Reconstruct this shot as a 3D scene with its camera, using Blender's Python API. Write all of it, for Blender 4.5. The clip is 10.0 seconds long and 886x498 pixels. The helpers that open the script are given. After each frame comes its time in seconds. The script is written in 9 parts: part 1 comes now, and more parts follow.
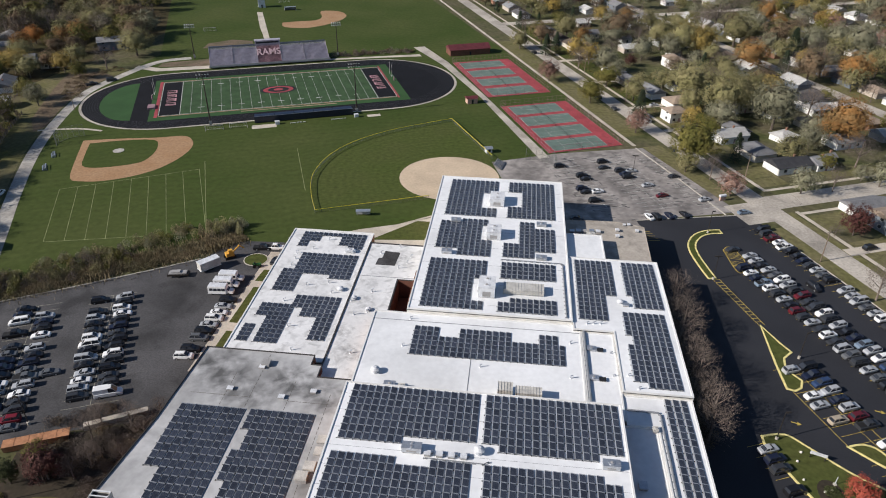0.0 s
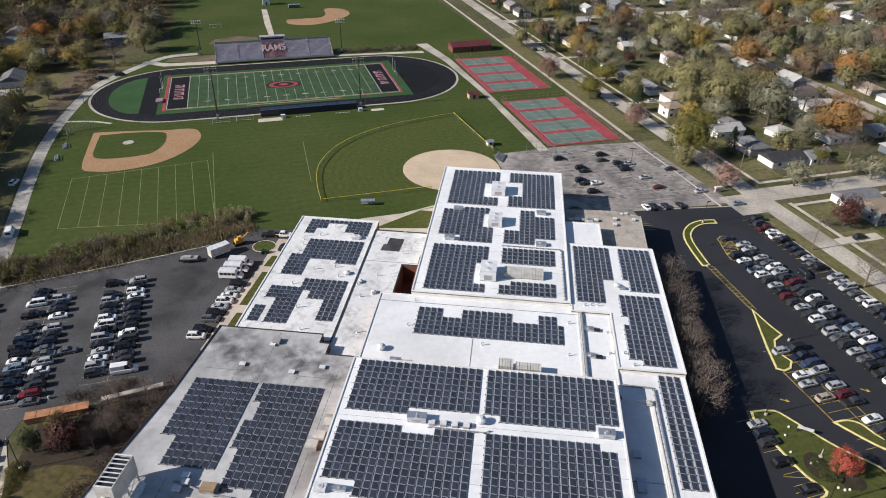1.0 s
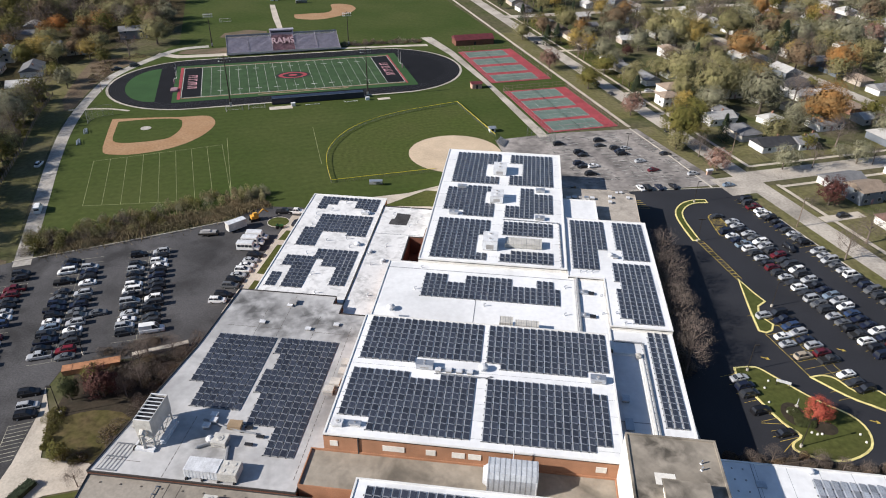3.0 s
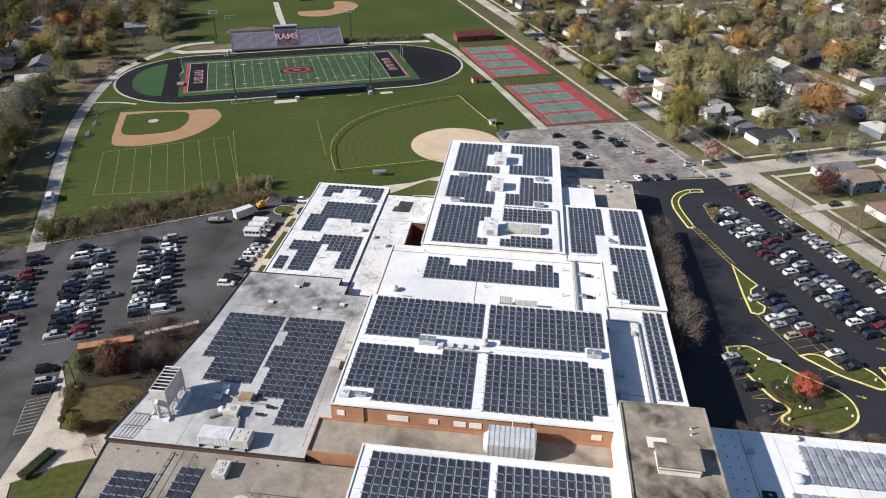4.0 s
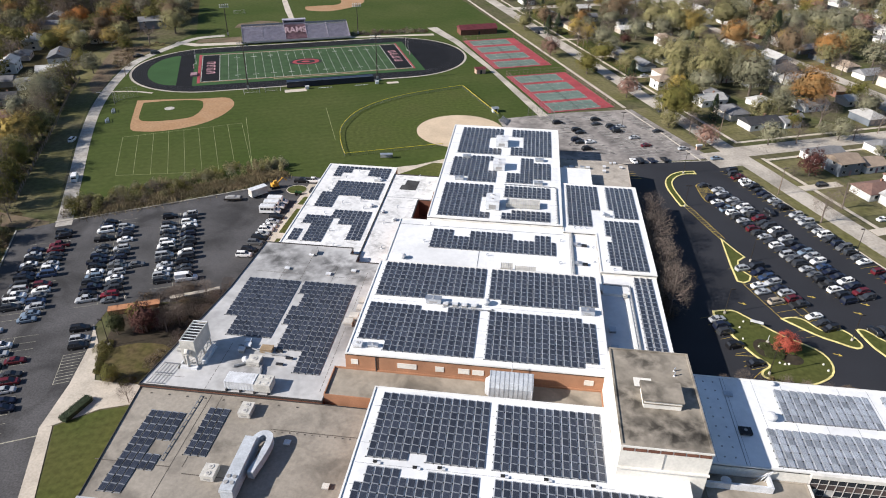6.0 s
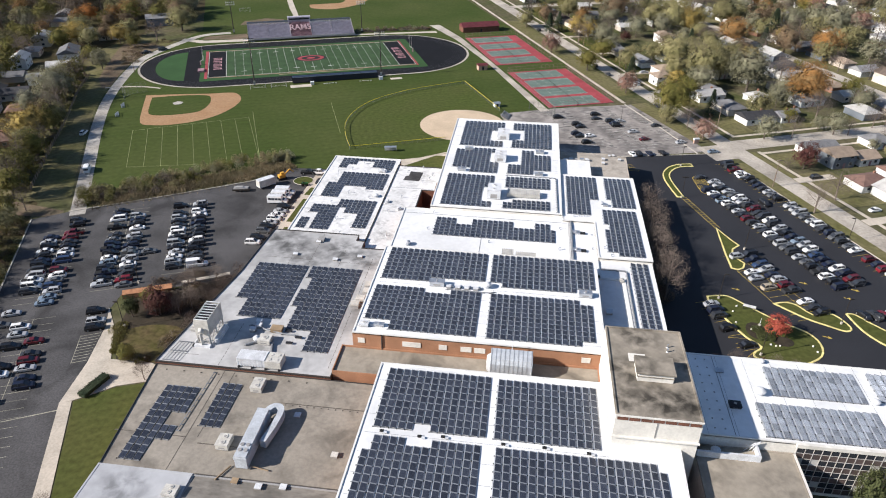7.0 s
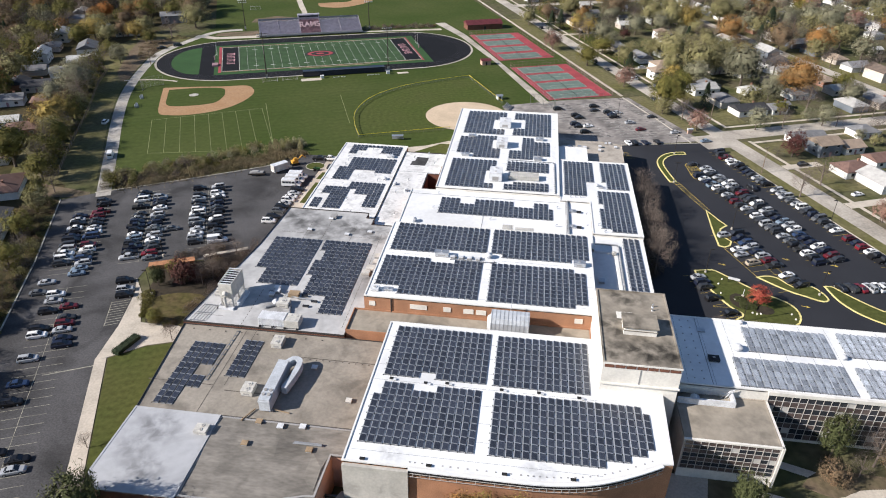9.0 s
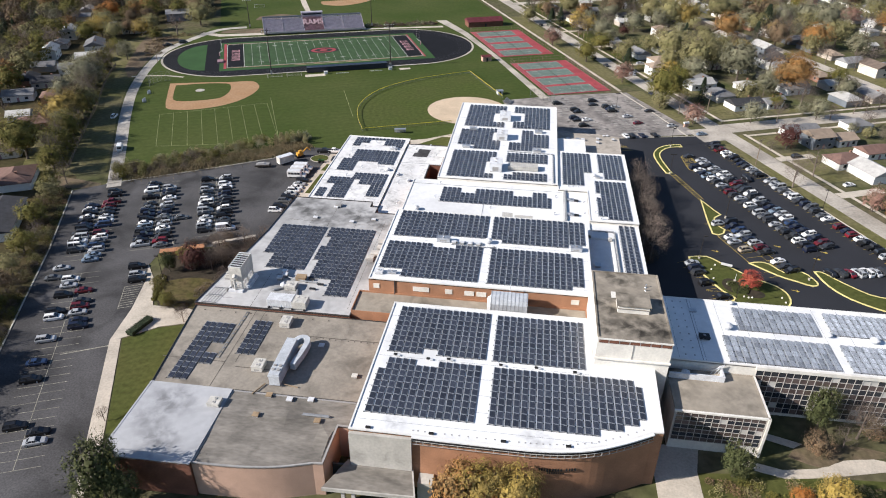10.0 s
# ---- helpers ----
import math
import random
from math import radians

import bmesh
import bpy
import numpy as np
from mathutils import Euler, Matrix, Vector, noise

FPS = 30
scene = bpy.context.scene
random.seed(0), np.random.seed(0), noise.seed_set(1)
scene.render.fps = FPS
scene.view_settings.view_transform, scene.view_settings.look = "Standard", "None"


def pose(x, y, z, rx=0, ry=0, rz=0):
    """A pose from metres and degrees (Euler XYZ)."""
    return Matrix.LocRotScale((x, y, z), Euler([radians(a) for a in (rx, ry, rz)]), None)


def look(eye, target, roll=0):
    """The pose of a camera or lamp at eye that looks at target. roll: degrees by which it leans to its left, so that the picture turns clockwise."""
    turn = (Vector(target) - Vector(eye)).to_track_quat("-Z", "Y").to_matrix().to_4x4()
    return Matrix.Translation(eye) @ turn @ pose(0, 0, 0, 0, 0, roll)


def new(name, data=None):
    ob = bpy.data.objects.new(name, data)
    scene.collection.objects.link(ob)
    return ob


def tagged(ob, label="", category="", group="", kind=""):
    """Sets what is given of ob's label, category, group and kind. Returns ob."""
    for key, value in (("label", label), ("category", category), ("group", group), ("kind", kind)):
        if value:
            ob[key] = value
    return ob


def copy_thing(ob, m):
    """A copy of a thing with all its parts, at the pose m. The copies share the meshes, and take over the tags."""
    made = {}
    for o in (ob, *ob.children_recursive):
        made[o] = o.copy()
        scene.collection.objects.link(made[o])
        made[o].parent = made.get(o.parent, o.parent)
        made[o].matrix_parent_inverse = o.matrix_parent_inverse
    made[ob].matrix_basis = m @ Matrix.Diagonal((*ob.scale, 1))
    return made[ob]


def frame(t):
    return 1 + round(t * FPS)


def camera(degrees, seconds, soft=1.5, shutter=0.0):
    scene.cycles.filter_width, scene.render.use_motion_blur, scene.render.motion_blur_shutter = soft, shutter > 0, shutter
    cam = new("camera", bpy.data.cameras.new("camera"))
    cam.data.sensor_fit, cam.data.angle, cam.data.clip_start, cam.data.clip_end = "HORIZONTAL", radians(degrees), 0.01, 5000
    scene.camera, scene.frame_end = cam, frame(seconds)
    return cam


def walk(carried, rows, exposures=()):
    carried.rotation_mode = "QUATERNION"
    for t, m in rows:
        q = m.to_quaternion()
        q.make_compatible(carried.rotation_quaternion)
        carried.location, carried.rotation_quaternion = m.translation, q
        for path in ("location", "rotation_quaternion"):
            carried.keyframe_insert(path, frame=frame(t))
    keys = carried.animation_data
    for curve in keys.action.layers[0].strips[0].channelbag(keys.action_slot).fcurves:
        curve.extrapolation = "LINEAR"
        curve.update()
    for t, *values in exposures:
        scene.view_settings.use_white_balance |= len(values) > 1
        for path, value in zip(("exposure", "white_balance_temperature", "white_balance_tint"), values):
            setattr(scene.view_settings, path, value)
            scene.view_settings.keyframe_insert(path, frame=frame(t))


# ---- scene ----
cam = camera(65.9, 10.0, 1.0)
PATH = [
    (0, (18.079, -92.211, 110.151), (17.894, -90.513, 109.11), 0.6),
    (0.5, (18.105, -96.016, 110.129), (17.919, -94.318, 109.088), 0.7),
    (1, (18.124, -99.788, 110.105), (17.939, -98.09, 109.065), 0.8),
    (1.5, (18.191, -103.479, 110.037), (18.006, -101.78, 108.998), 0.8),
    (2, (18.43, -107.106, 109.924), (18.244, -105.407, 108.885), 0.8),
    (2.5, (18.744, -110.729, 109.775), (18.555, -109.03, 108.736), 0.8),
    (4, (19.672, -121.549, 108.811), (19.478, -119.85, 107.773), 0.8),
    (4.5, (19.989, -125.107, 108.59), (19.793, -123.409, 107.553), 0.7),
    (5, (20.354, -128.65, 108.38), (20.155, -126.953, 107.341), 0.7),
    (5.5, (20.667, -132.32, 108.232), (20.466, -130.622, 107.194), 0.7),
    (7, (21.497, -143.133, 108.175), (21.289, -141.435, 107.138), 0.7),
    (7.5, (21.855, -146.856, 108.22), (21.644, -145.158, 107.185), 0.7),
    (8, (22.271, -150.679, 108.31), (22.057, -148.981, 107.276), 0.7),
    (8.5, (22.76, -154.501, 108.407), (22.543, -152.802, 107.375), 0.7),
    (9, (23.31, -158.27, 108.422), (23.09, -156.57, 107.391), 0.7),
    (9.5, (23.81, -161.962, 108.382), (23.588, -160.263, 107.352), 0.6),
    (10, (24.25, -165.69, 108.343), (24.026, -163.99, 107.312), 0.6),
]
EXPOSURES = [(t, stops, 6300, 12.5) for t, stops in ((0, 0.2), (1, 0.31), (2.5, 0.43), (4, 0.52), (5.5, 0.6), (8, 0.63), (10, 0.62))]
walk(cam, [(t, look(eye, target, roll)) for t, eye, target, roll in PATH], EXPOSURES)

# ---- light ----
SUN_FROM = Vector((-0.917, -0.40, 0)).normalized()
SUN_EL = radians(30.5)
sun_data = bpy.data.lights.new("sun", "SUN")
sun_data.energy, sun_data.angle, sun_data.color = 5.2, radians(0.55), (1.0, 0.935, 0.835)
sun = new("sun", sun_data)
sun_dir = Vector((SUN_FROM.x * math.cos(SUN_EL), SUN_FROM.y * math.cos(SUN_EL), math.sin(SUN_EL)))
sun.matrix_world = look(sun_dir * 400, (0, 0, 0))
world = bpy.data.worlds.new("sky")
scene.world = world
world.use_nodes = True
wn = world.node_tree
sky = wn.nodes.new("ShaderNodeTexSky")
sky.sky_type, sky.sun_disc = "NISHITA", False
sky.sun_elevation, sky.sun_rotation = SUN_EL, math.atan2(SUN_FROM.x, SUN_FROM.y)
sky.air_density, sky.dust_density, sky.ozone_density = 1.0, 0.5, 3.0
wn.links.new(sky.outputs[0], wn.nodes["Background"].inputs[0])
wn.nodes["Background"].inputs[1].default_value = 0.073


# ---- materials ----
def mat(name, color, rough=0.8, metal=0.0, vary=0.25, scale=0.4, fine=6.0, bump=0.0, spec=0.3, tint=None, obj_random=0.0, stretch=None, stains=0.0, stain_scale=0.08, island=0.0):
    """A surface with broad and fine variation in its colour, a little relief and, if asked, stains."""
    m = bpy.data.materials.new(name)
    m.use_nodes = True
    nt = m.node_tree
    n, l = nt.nodes, nt.links
    b = n["Principled BSDF"]
    b.inputs["Roughness"].default_value, b.inputs["Metallic"].default_value = rough, metal
    b.inputs["Specular IOR Level"].default_value = spec
    geo = n.new("ShaderNodeNewGeometry")
    src = geo.outputs["Position"]
    if stretch:
        mp = n.new("ShaderNodeMapping")
        mp.inputs["Scale"].default_value = stretch
        l.new(src, mp.inputs["Vector"])
        src = mp.outputs[0]
    t1, t2 = n.new("ShaderNodeTexNoise"), n.new("ShaderNodeTexNoise")
    for t, s, d in ((t1, scale, 4.0), (t2, fine, 3.0)):
        t.inputs["Scale"].default_value, t.inputs["Detail"].default_value = s, d
        l.new(src, t.inputs["Vector"])
    mix = n.new("ShaderNodeMix")
    mix.data_type = "RGBA"
    c = Vector(color)
    other = Vector(tint) if tint else c * (1 - vary)
    mix.inputs[6].default_value = (*(c * (1 + vary * 0.35)), 1)
    mix.inputs[7].default_value = (*other, 1)
    ramp = n.new("ShaderNodeMapRange")
    ramp.inputs[1].default_value, ramp.inputs[2].default_value = 0.32, 0.68
    l.new(t1.outputs["Fac"], ramp.inputs[0])
    l.new(ramp.outputs[0], mix.inputs[0])
    hsv = n.new("ShaderNodeHueSaturation")
    l.new(mix.outputs[2], hsv.inputs["Color"])
    val = n.new("ShaderNodeMapRange")
    val.inputs[1].default_value, val.inputs[2].default_value = 0.25, 0.75
    val.inputs[3].default_value, val.inputs[4].default_value = 1 - vary * 0.8, 1 + vary * 0.6
    l.new(t2.outputs["Fac"], val.inputs[0])
    last = val.outputs[0]
    for amount, node, out in ((obj_random, "ShaderNodeObjectInfo", "Random"), (island, "ShaderNodeNewGeometry", "Random Per Island")):
        if amount:
            info = n.new(node)
            rr = n.new("ShaderNodeMapRange")
            rr.inputs[3].default_value, rr.inputs[4].default_value = 1 - amount, 1 + amount
            l.new(info.outputs[out], rr.inputs[0])
            mul = n.new("ShaderNodeMath")
            mul.operation = "MULTIPLY"
            l.new(last, mul.inputs[0])
            l.new(rr.outputs[0], mul.inputs[1])
            last = mul.outputs[0]
    if stains:
        t3 = n.new("ShaderNodeTexNoise")
        t3.inputs["Scale"].default_value, t3.inputs["Detail"].default_value, t3.inputs["Distortion"].default_value = stain_scale, 6.0, 0.7
        l.new(geo.outputs["Position"], t3.inputs["Vector"])
        sr = n.new("ShaderNodeMapRange")
        sr.inputs[1].default_value, sr.inputs[2].default_value = 0.5, 0.7
        sr.inputs[3].default_value, sr.inputs[4].default_value = 1.0, 1.0 - stains
        l.new(t3.outputs["Fac"], sr.inputs[0])
        mul = n.new("ShaderNodeMath")
        mul.operation = "MULTIPLY"
        l.new(last, mul.inputs[0])
        l.new(sr.outputs[0], mul.inputs[1])
        last = mul.outputs[0]
    l.new(last, hsv.inputs["Value"])
    l.new(hsv.outputs[0], b.inputs["Base Color"])
    if bump:
        bp = n.new("ShaderNodeBump")
        bp.inputs["Strength"].default_value, bp.inputs["Distance"].default_value = 0.6, bump
        l.new(t2.outputs["Fac"], bp.inputs["Height"])
        l.new(bp.outputs[0], b.inputs["Normal"])
    return m


M = {}
M["grass"] = mat("lawn_grass", (0.054, 0.0684, 0.0171), 0.95, vary=0.35, scale=0.035, fine=0.9, bump=0.05, tint=(0.0828, 0.0828, 0.027), spec=0.1)
M["mown"] = mat("mown_field_grass", (0.0395, 0.06, 0.0128), 0.95, vary=0.26, scale=0.022, fine=0.5, bump=0.04, tint=(0.066, 0.081, 0.0235), spec=0.1)
M["yard"] = mat("yard_grass", (0.062, 0.07, 0.0255), 0.95, vary=0.5, scale=0.06, fine=0.4, tint=(0.115, 0.10, 0.062), spec=0.1)
M["verge"] = mat("dry_verge_grass", (0.1038, 0.1003, 0.03696), 0.95, vary=0.4, scale=0.07, fine=0.6, tint=(0.1628, 0.1426, 0.07744), spec=0.1)
M["turf"] = mat("artificial_turf", (0.04836, 0.08742, 0.03906), 0.9, vary=0.3, scale=0.2, fine=3.0, spec=0.15)
M["turf2"] = mat("infield_turf", (0.038, 0.0855, 0.0304), 0.9, vary=0.16, scale=0.1, fine=2.0, spec=0.15)
M["track"] = mat("black_track_rubber", (0.00768, 0.00768, 0.0096), 0.85, vary=0.3, scale=0.12, fine=2.0, spec=0.2)
M["red"] = mat("red_court_paint", (0.34, 0.062, 0.07), 0.8, vary=0.25, scale=0.15, fine=1.5, stains=0.2, stain_scale=0.2)
M["court"] = mat("green_court_paint", (0.13, 0.18, 0.15), 0.8, vary=0.2, scale=0.2, fine=1.2)
M["pink_paint"] = mat("faded_pink_paint", (0.55, 0.30, 0.32), 0.8, vary=0.2, scale=0.5)
M["clay"] = mat("infield_clay", (0.29, 0.168, 0.085), 0.95, vary=0.3, scale=0.12, fine=1.0, tint=(0.36, 0.225, 0.125))
M["sand"] = mat("softball_sand", (0.56, 0.44, 0.31), 0.95, vary=0.15, scale=0.1, fine=1.2)
M["dirt"] = mat("bare_earth", (0.15, 0.105, 0.075), 0.95, vary=0.4, scale=0.15, fine=1.0, tint=(0.1, 0.085, 0.045))
M["asphalt"] = mat("weathered_asphalt", (0.081, 0.0785, 0.08), 0.9, vary=0.45, scale=0.06, fine=2.5, stains=0.5, stain_scale=0.09, bump=0.01)
M["asphalt_new"] = mat("fresh_sealed_asphalt", (0.026, 0.027, 0.032), 0.8, vary=0.22, scale=0.05, fine=3.0, bump=0.01)
M["asphalt_old"] = mat("cracked_old_asphalt", (0.31, 0.283, 0.26), 0.95, vary=0.35, scale=0.1, fine=0.5, tint=(0.165, 0.15, 0.14), stains=0.4, stain_scale=0.12)
M["tar"] = mat("oil_darkened_asphalt", (0.135, 0.127, 0.122), 0.95, vary=0.35, scale=0.3, fine=1.5, island=0.35)
M["road"] = mat("concrete_street", (0.46, 0.415, 0.355), 0.95, vary=0.3, scale=0.06, fine=1.2, stains=0.3, stain_scale=0.1)
M["gravel"] = mat("pale_grey_gravel", (0.44, 0.41, 0.365), 0.95, vary=0.35, scale=0.1, fine=0.9, stains=0.3, stain_scale=0.15)
M["concrete"] = mat("pale_concrete", (0.53, 0.47, 0.39), 0.9, vary=0.2, scale=0.12, fine=2.0, stains=0.15, stain_scale=0.2)
M["kerb"] = mat("kerb_concrete", (0.50, 0.46, 0.39), 0.9, vary=0.2, scale=0.3, fine=3.0)
M["kerb_yellow"] = mat("yellow_kerb_paint", (0.76, 0.66, 0.27), 0.7, vary=0.3, scale=0.8, fine=4.0)
M["line"] = mat("worn_white_line_paint", (0.48, 0.48, 0.45), 0.8, vary=0.5, scale=0.4, fine=3.0)
M["line_field"] = mat("chalk_line", (0.25, 0.27, 0.12), 0.9, vary=0.5, scale=0.25, fine=2.0)
M["line_yellow"] = mat("yellow_line_paint", (0.55, 0.40, 0.08), 0.8, vary=0.35, scale=0.5, fine=3.0)
M["roof_white"] = mat("white_roof_membrane", (0.765, 0.77, 0.77), 0.7, vary=0.09, scale=0.06, fine=0.8, spec=0.25, stains=0.14, stain_scale=0.07)
M["roof_dirty"] = mat("stained_white_roof_membrane", (0.71, 0.705, 0.695), 0.8, vary=0.14, scale=0.1, fine=0.8, stains=0.3, stain_scale=0.45)
M["roof_grey"] = mat("weathered_grey_roof", (0.46, 0.455, 0.45), 0.85, vary=0.16, scale=0.08, fine=0.8, stains=0.3, stain_scale=0.1)
M["roof_tower"] = mat("blackened_concrete_roof", (0.33, 0.29, 0.235), 0.95, vary=0.22, scale=0.3, fine=1.2, stains=0.5, stain_scale=0.12, bump=0.02)
M["line_old"] = mat("faded_stall_paint", (0.36, 0.34, 0.27), 0.85, vary=0.5, scale=0.3, fine=2.0)
M["side_line"] = mat("faded_orange_sideline", (0.42, 0.25, 0.17), 0.85, vary=0.3, scale=0.4)
M["duct"] = mat("blue_grey_duct_metal", (0.48, 0.505, 0.535), 0.5, vary=0.2, scale=0.5, fine=3.0, spec=0.4)
M["seat_letter"] = mat("faded_pink_seat_paint", (0.38, 0.27, 0.29), 0.7, vary=0.3, scale=0.8)
M["roof_tan"] = mat("tan_gravel_roof", (0.3, 0.268, 0.225), 0.95, vary=0.2, scale=0.07, fine=1.5, stains=0.36, stain_scale=0.16, bump=0.02)
M["roof_sand"] = mat("sandy_pale_roof", (0.42, 0.375, 0.32), 0.95, vary=0.2, scale=0.12, fine=1.5, stains=0.3, stain_scale=0.2, bump=0.02)
M["roof_brown"] = mat("brown_grey_ballast_roof", (0.235, 0.215, 0.188), 0.95, vary=0.3, scale=0.25, fine=1.3, stains=0.35, stain_scale=0.15, bump=0.03, stretch=(0.5, 1.3, 1.0))
M["roof_light"] = mat("pale_coated_roof", (0.42, 0.425, 0.44), 0.7, vary=0.1, scale=0.1, fine=0.6, stains=0.22, stain_scale=0.13)
M["brick"] = mat("orange_brick", (0.39, 0.2, 0.115), 0.9, vary=0.22, scale=0.25, fine=5.0, bump=0.01)
M["brick_pale"] = mat("salmon_brick", (0.5, 0.33, 0.25), 0.9, vary=0.12, scale=0.25, fine=5.0, bump=0.01)
M["brick_dark"] = mat("brown_brick", (0.17, 0.075, 0.05), 0.9, vary=0.25, scale=0.4, fine=4.0)
M["stone"] = mat("pale_limestone_cladding", (0.72, 0.69, 0.63), 0.8, vary=0.12, scale=0.2, fine=2.0, stains=0.12, stain_scale=0.25)
M["conc_wall"] = mat("grey_concrete_wall", (0.46, 0.44, 0.40), 0.9, vary=0.15, scale=0.3, fine=2.0, stains=0.2, stain_scale=0.3)
M["coping"] = mat("dark_brown_metal_coping", (0.05, 0.045, 0.044), 0.5, vary=0.2, spec=0.4)
M["coping_pale"] = mat("pale_metal_coping", (0.70, 0.69, 0.66), 0.5, vary=0.1, spec=0.4)
M["galv"] = mat("galvanised_sheet", (0.55, 0.57, 0.60), 0.42, metal=0.75, vary=0.15, scale=0.8, fine=4.0)
M["galv_dull"] = mat("dull_galvanised_racking", (0.26, 0.27, 0.285), 0.55, metal=0.2, vary=0.18, scale=0.8, fine=4.0)
M["unit"] = mat("cream_painted_sheet_metal", (0.54, 0.52, 0.475), 0.55, vary=0.22, scale=0.6, fine=4.0, spec=0.4)
M["unit_white"] = mat("white_painted_sheet_metal", (0.64, 0.65, 0.665), 0.5, vary=0.2, scale=0.6, fine=4.0, spec=0.4)
M["dark"] = mat("dark_grille", (0.025, 0.025, 0.028), 0.6, vary=0.3)
M["black"] = mat("black_rubber", (0.018, 0.018, 0.018), 0.8, vary=0.3)
M["roof_lap"] = mat("dirty_roof_lap", (0.12, 0.105, 0.09), 0.9, vary=0.4, scale=0.8, fine=2.0)
M["pipe"] = mat("grey_pipe", (0.33, 0.32, 0.31), 0.6, vary=0.2)
M["frame_white"] = mat("white_window_frame", (0.46, 0.44, 0.42), 0.6, vary=0.1, scale=0.5)
M["spandrel"] = mat("dark_red_spandrel_panel", (0.10, 0.075, 0.07), 0.5, vary=0.3, obj_random=0.4)
M["blind"] = mat("drawn_window_blind", (0.50, 0.48, 0.45), 0.8, vary=0.1)
M["pole"] = mat("bronze_lamp_pole", (0.05, 0.042, 0.036), 0.5, metal=0.4, vary=0.2)
M["pole_wood"] = mat("weathered_wood_pole", (0.20, 0.15, 0.11), 0.9, vary=0.3)
M["wood"] = mat("old_timber", (0.33, 0.24, 0.15), 0.9, vary=0.3)
M["yellow_tube"] = mat("yellow_fence_capping", (0.66, 0.55, 0.05), 0.6, vary=0.2)
M["mesh_fence"] = mat("grey_wire_fence", (0.16, 0.17, 0.15), 0.7, vary=0.2)
M["alu"] = mat("dull_aluminium_planks", (0.45, 0.4188, 0.475), 0.55, metal=0.25, vary=0.2, scale=0.5, fine=2.0)
M["maroon"] = mat("maroon_paint", (0.32, 0.195, 0.215), 0.6, vary=0.35, scale=0.4, fine=2.0)
M["maroon_dark"] = mat("maroon_roof_sheet", (0.12, 0.03, 0.035), 0.6, vary=0.25, scale=0.4, fine=2.0)
M["orange_paint"] = mat("faded_orange_paint", (0.42, 0.2, 0.1), 0.7, vary=0.3, scale=0.8)
M["orange_machine"] = mat("orange_yellow_machine_paint", (0.62, 0.33, 0.05), 0.6, vary=0.25)
M["bark"] = mat("grey_brown_bark", (0.13, 0.105, 0.085), 0.95, vary=0.35, scale=1.0, fine=8.0)
M["twig"] = mat("bare_twigs", (0.145, 0.115, 0.095), 0.95, vary=0.3, obj_random=0.15, island=0.3)
M["bank"] = mat("leaf_strewn_bank", (0.10, 0.068, 0.044), 0.95, vary=0.5, scale=0.15, fine=1.0, tint=(0.17, 0.13, 0.08))
M["soil"] = mat("leaf_litter", (0.0464, 0.0336, 0.0224), 0.95, vary=0.45, scale=0.2, fine=1.0, tint=(0.028, 0.024, 0.0144))
M["worn_lawn"] = mat("patchy_worn_lawn", (0.068, 0.062, 0.022), 0.95, vary=0.5, scale=0.25, fine=0.8, tint=(0.105, 0.08, 0.04), spec=0.1)
# leaf litter, darkened in its colour for the shade of the trees
M["litter"] = mat("leafy_lawn_shade_in_colour", (0.0408, 0.03944, 0.01632), 0.95, vary=0.5, scale=0.07, fine=0.5, tint=(0.0714, 0.05304, 0.02856), spec=0.1)
M["reed"] = mat("dry_reeds", (0.243, 0.189, 0.1125), 0.95, vary=0.35, scale=0.1, fine=1.0, tint=(0.144, 0.1215, 0.063), island=0.35)


def mow(m, rings, centre, period, amount):
    """Faint mowing stripes over a grass material: straight bands or arcs about a centre."""
    n, l = m.node_tree.nodes, m.node_tree.links
    geo, mp, wave, rng, mul = (n.new(k) for k in ("ShaderNodeNewGeometry", "ShaderNodeMapping", "ShaderNodeTexWave", "ShaderNodeMapRange", "ShaderNodeMath"))
    mp.inputs["Location"].default_value = (-centre[0], -centre[1], 0)
    if not rings:
        mp.inputs["Rotation"].default_value = (0, 0, radians(65))
    wave.wave_type = "RINGS" if rings else "BANDS"
    if rings:
        wave.rings_direction = "SPHERICAL"
    wave.inputs["Scale"].default_value, wave.inputs["Distortion"].default_value = 0.314 / period, 1.2
    wave.inputs["Detail"].default_value, wave.inputs["Detail Scale"].default_value = 2.0, 0.6
    rng.inputs[3].default_value, rng.inputs[4].default_value = 1 - amount, 1 + amount
    mul.operation = "MULTIPLY"
    value = n["Hue/Saturation/Value"].inputs["Value"]
    old = value.links[0].from_socket
    l.new(geo.outputs["Position"], mp.inputs["Vector"])
    l.new(mp.outputs[0], wave.inputs["Vector"])
    l.new(wave.outputs["Fac"], rng.inputs[0])
    l.new(old, mul.inputs[0])
    l.new(rng.outputs[0], mul.inputs[1])
    l.new(mul.outputs[0], value)
    return m


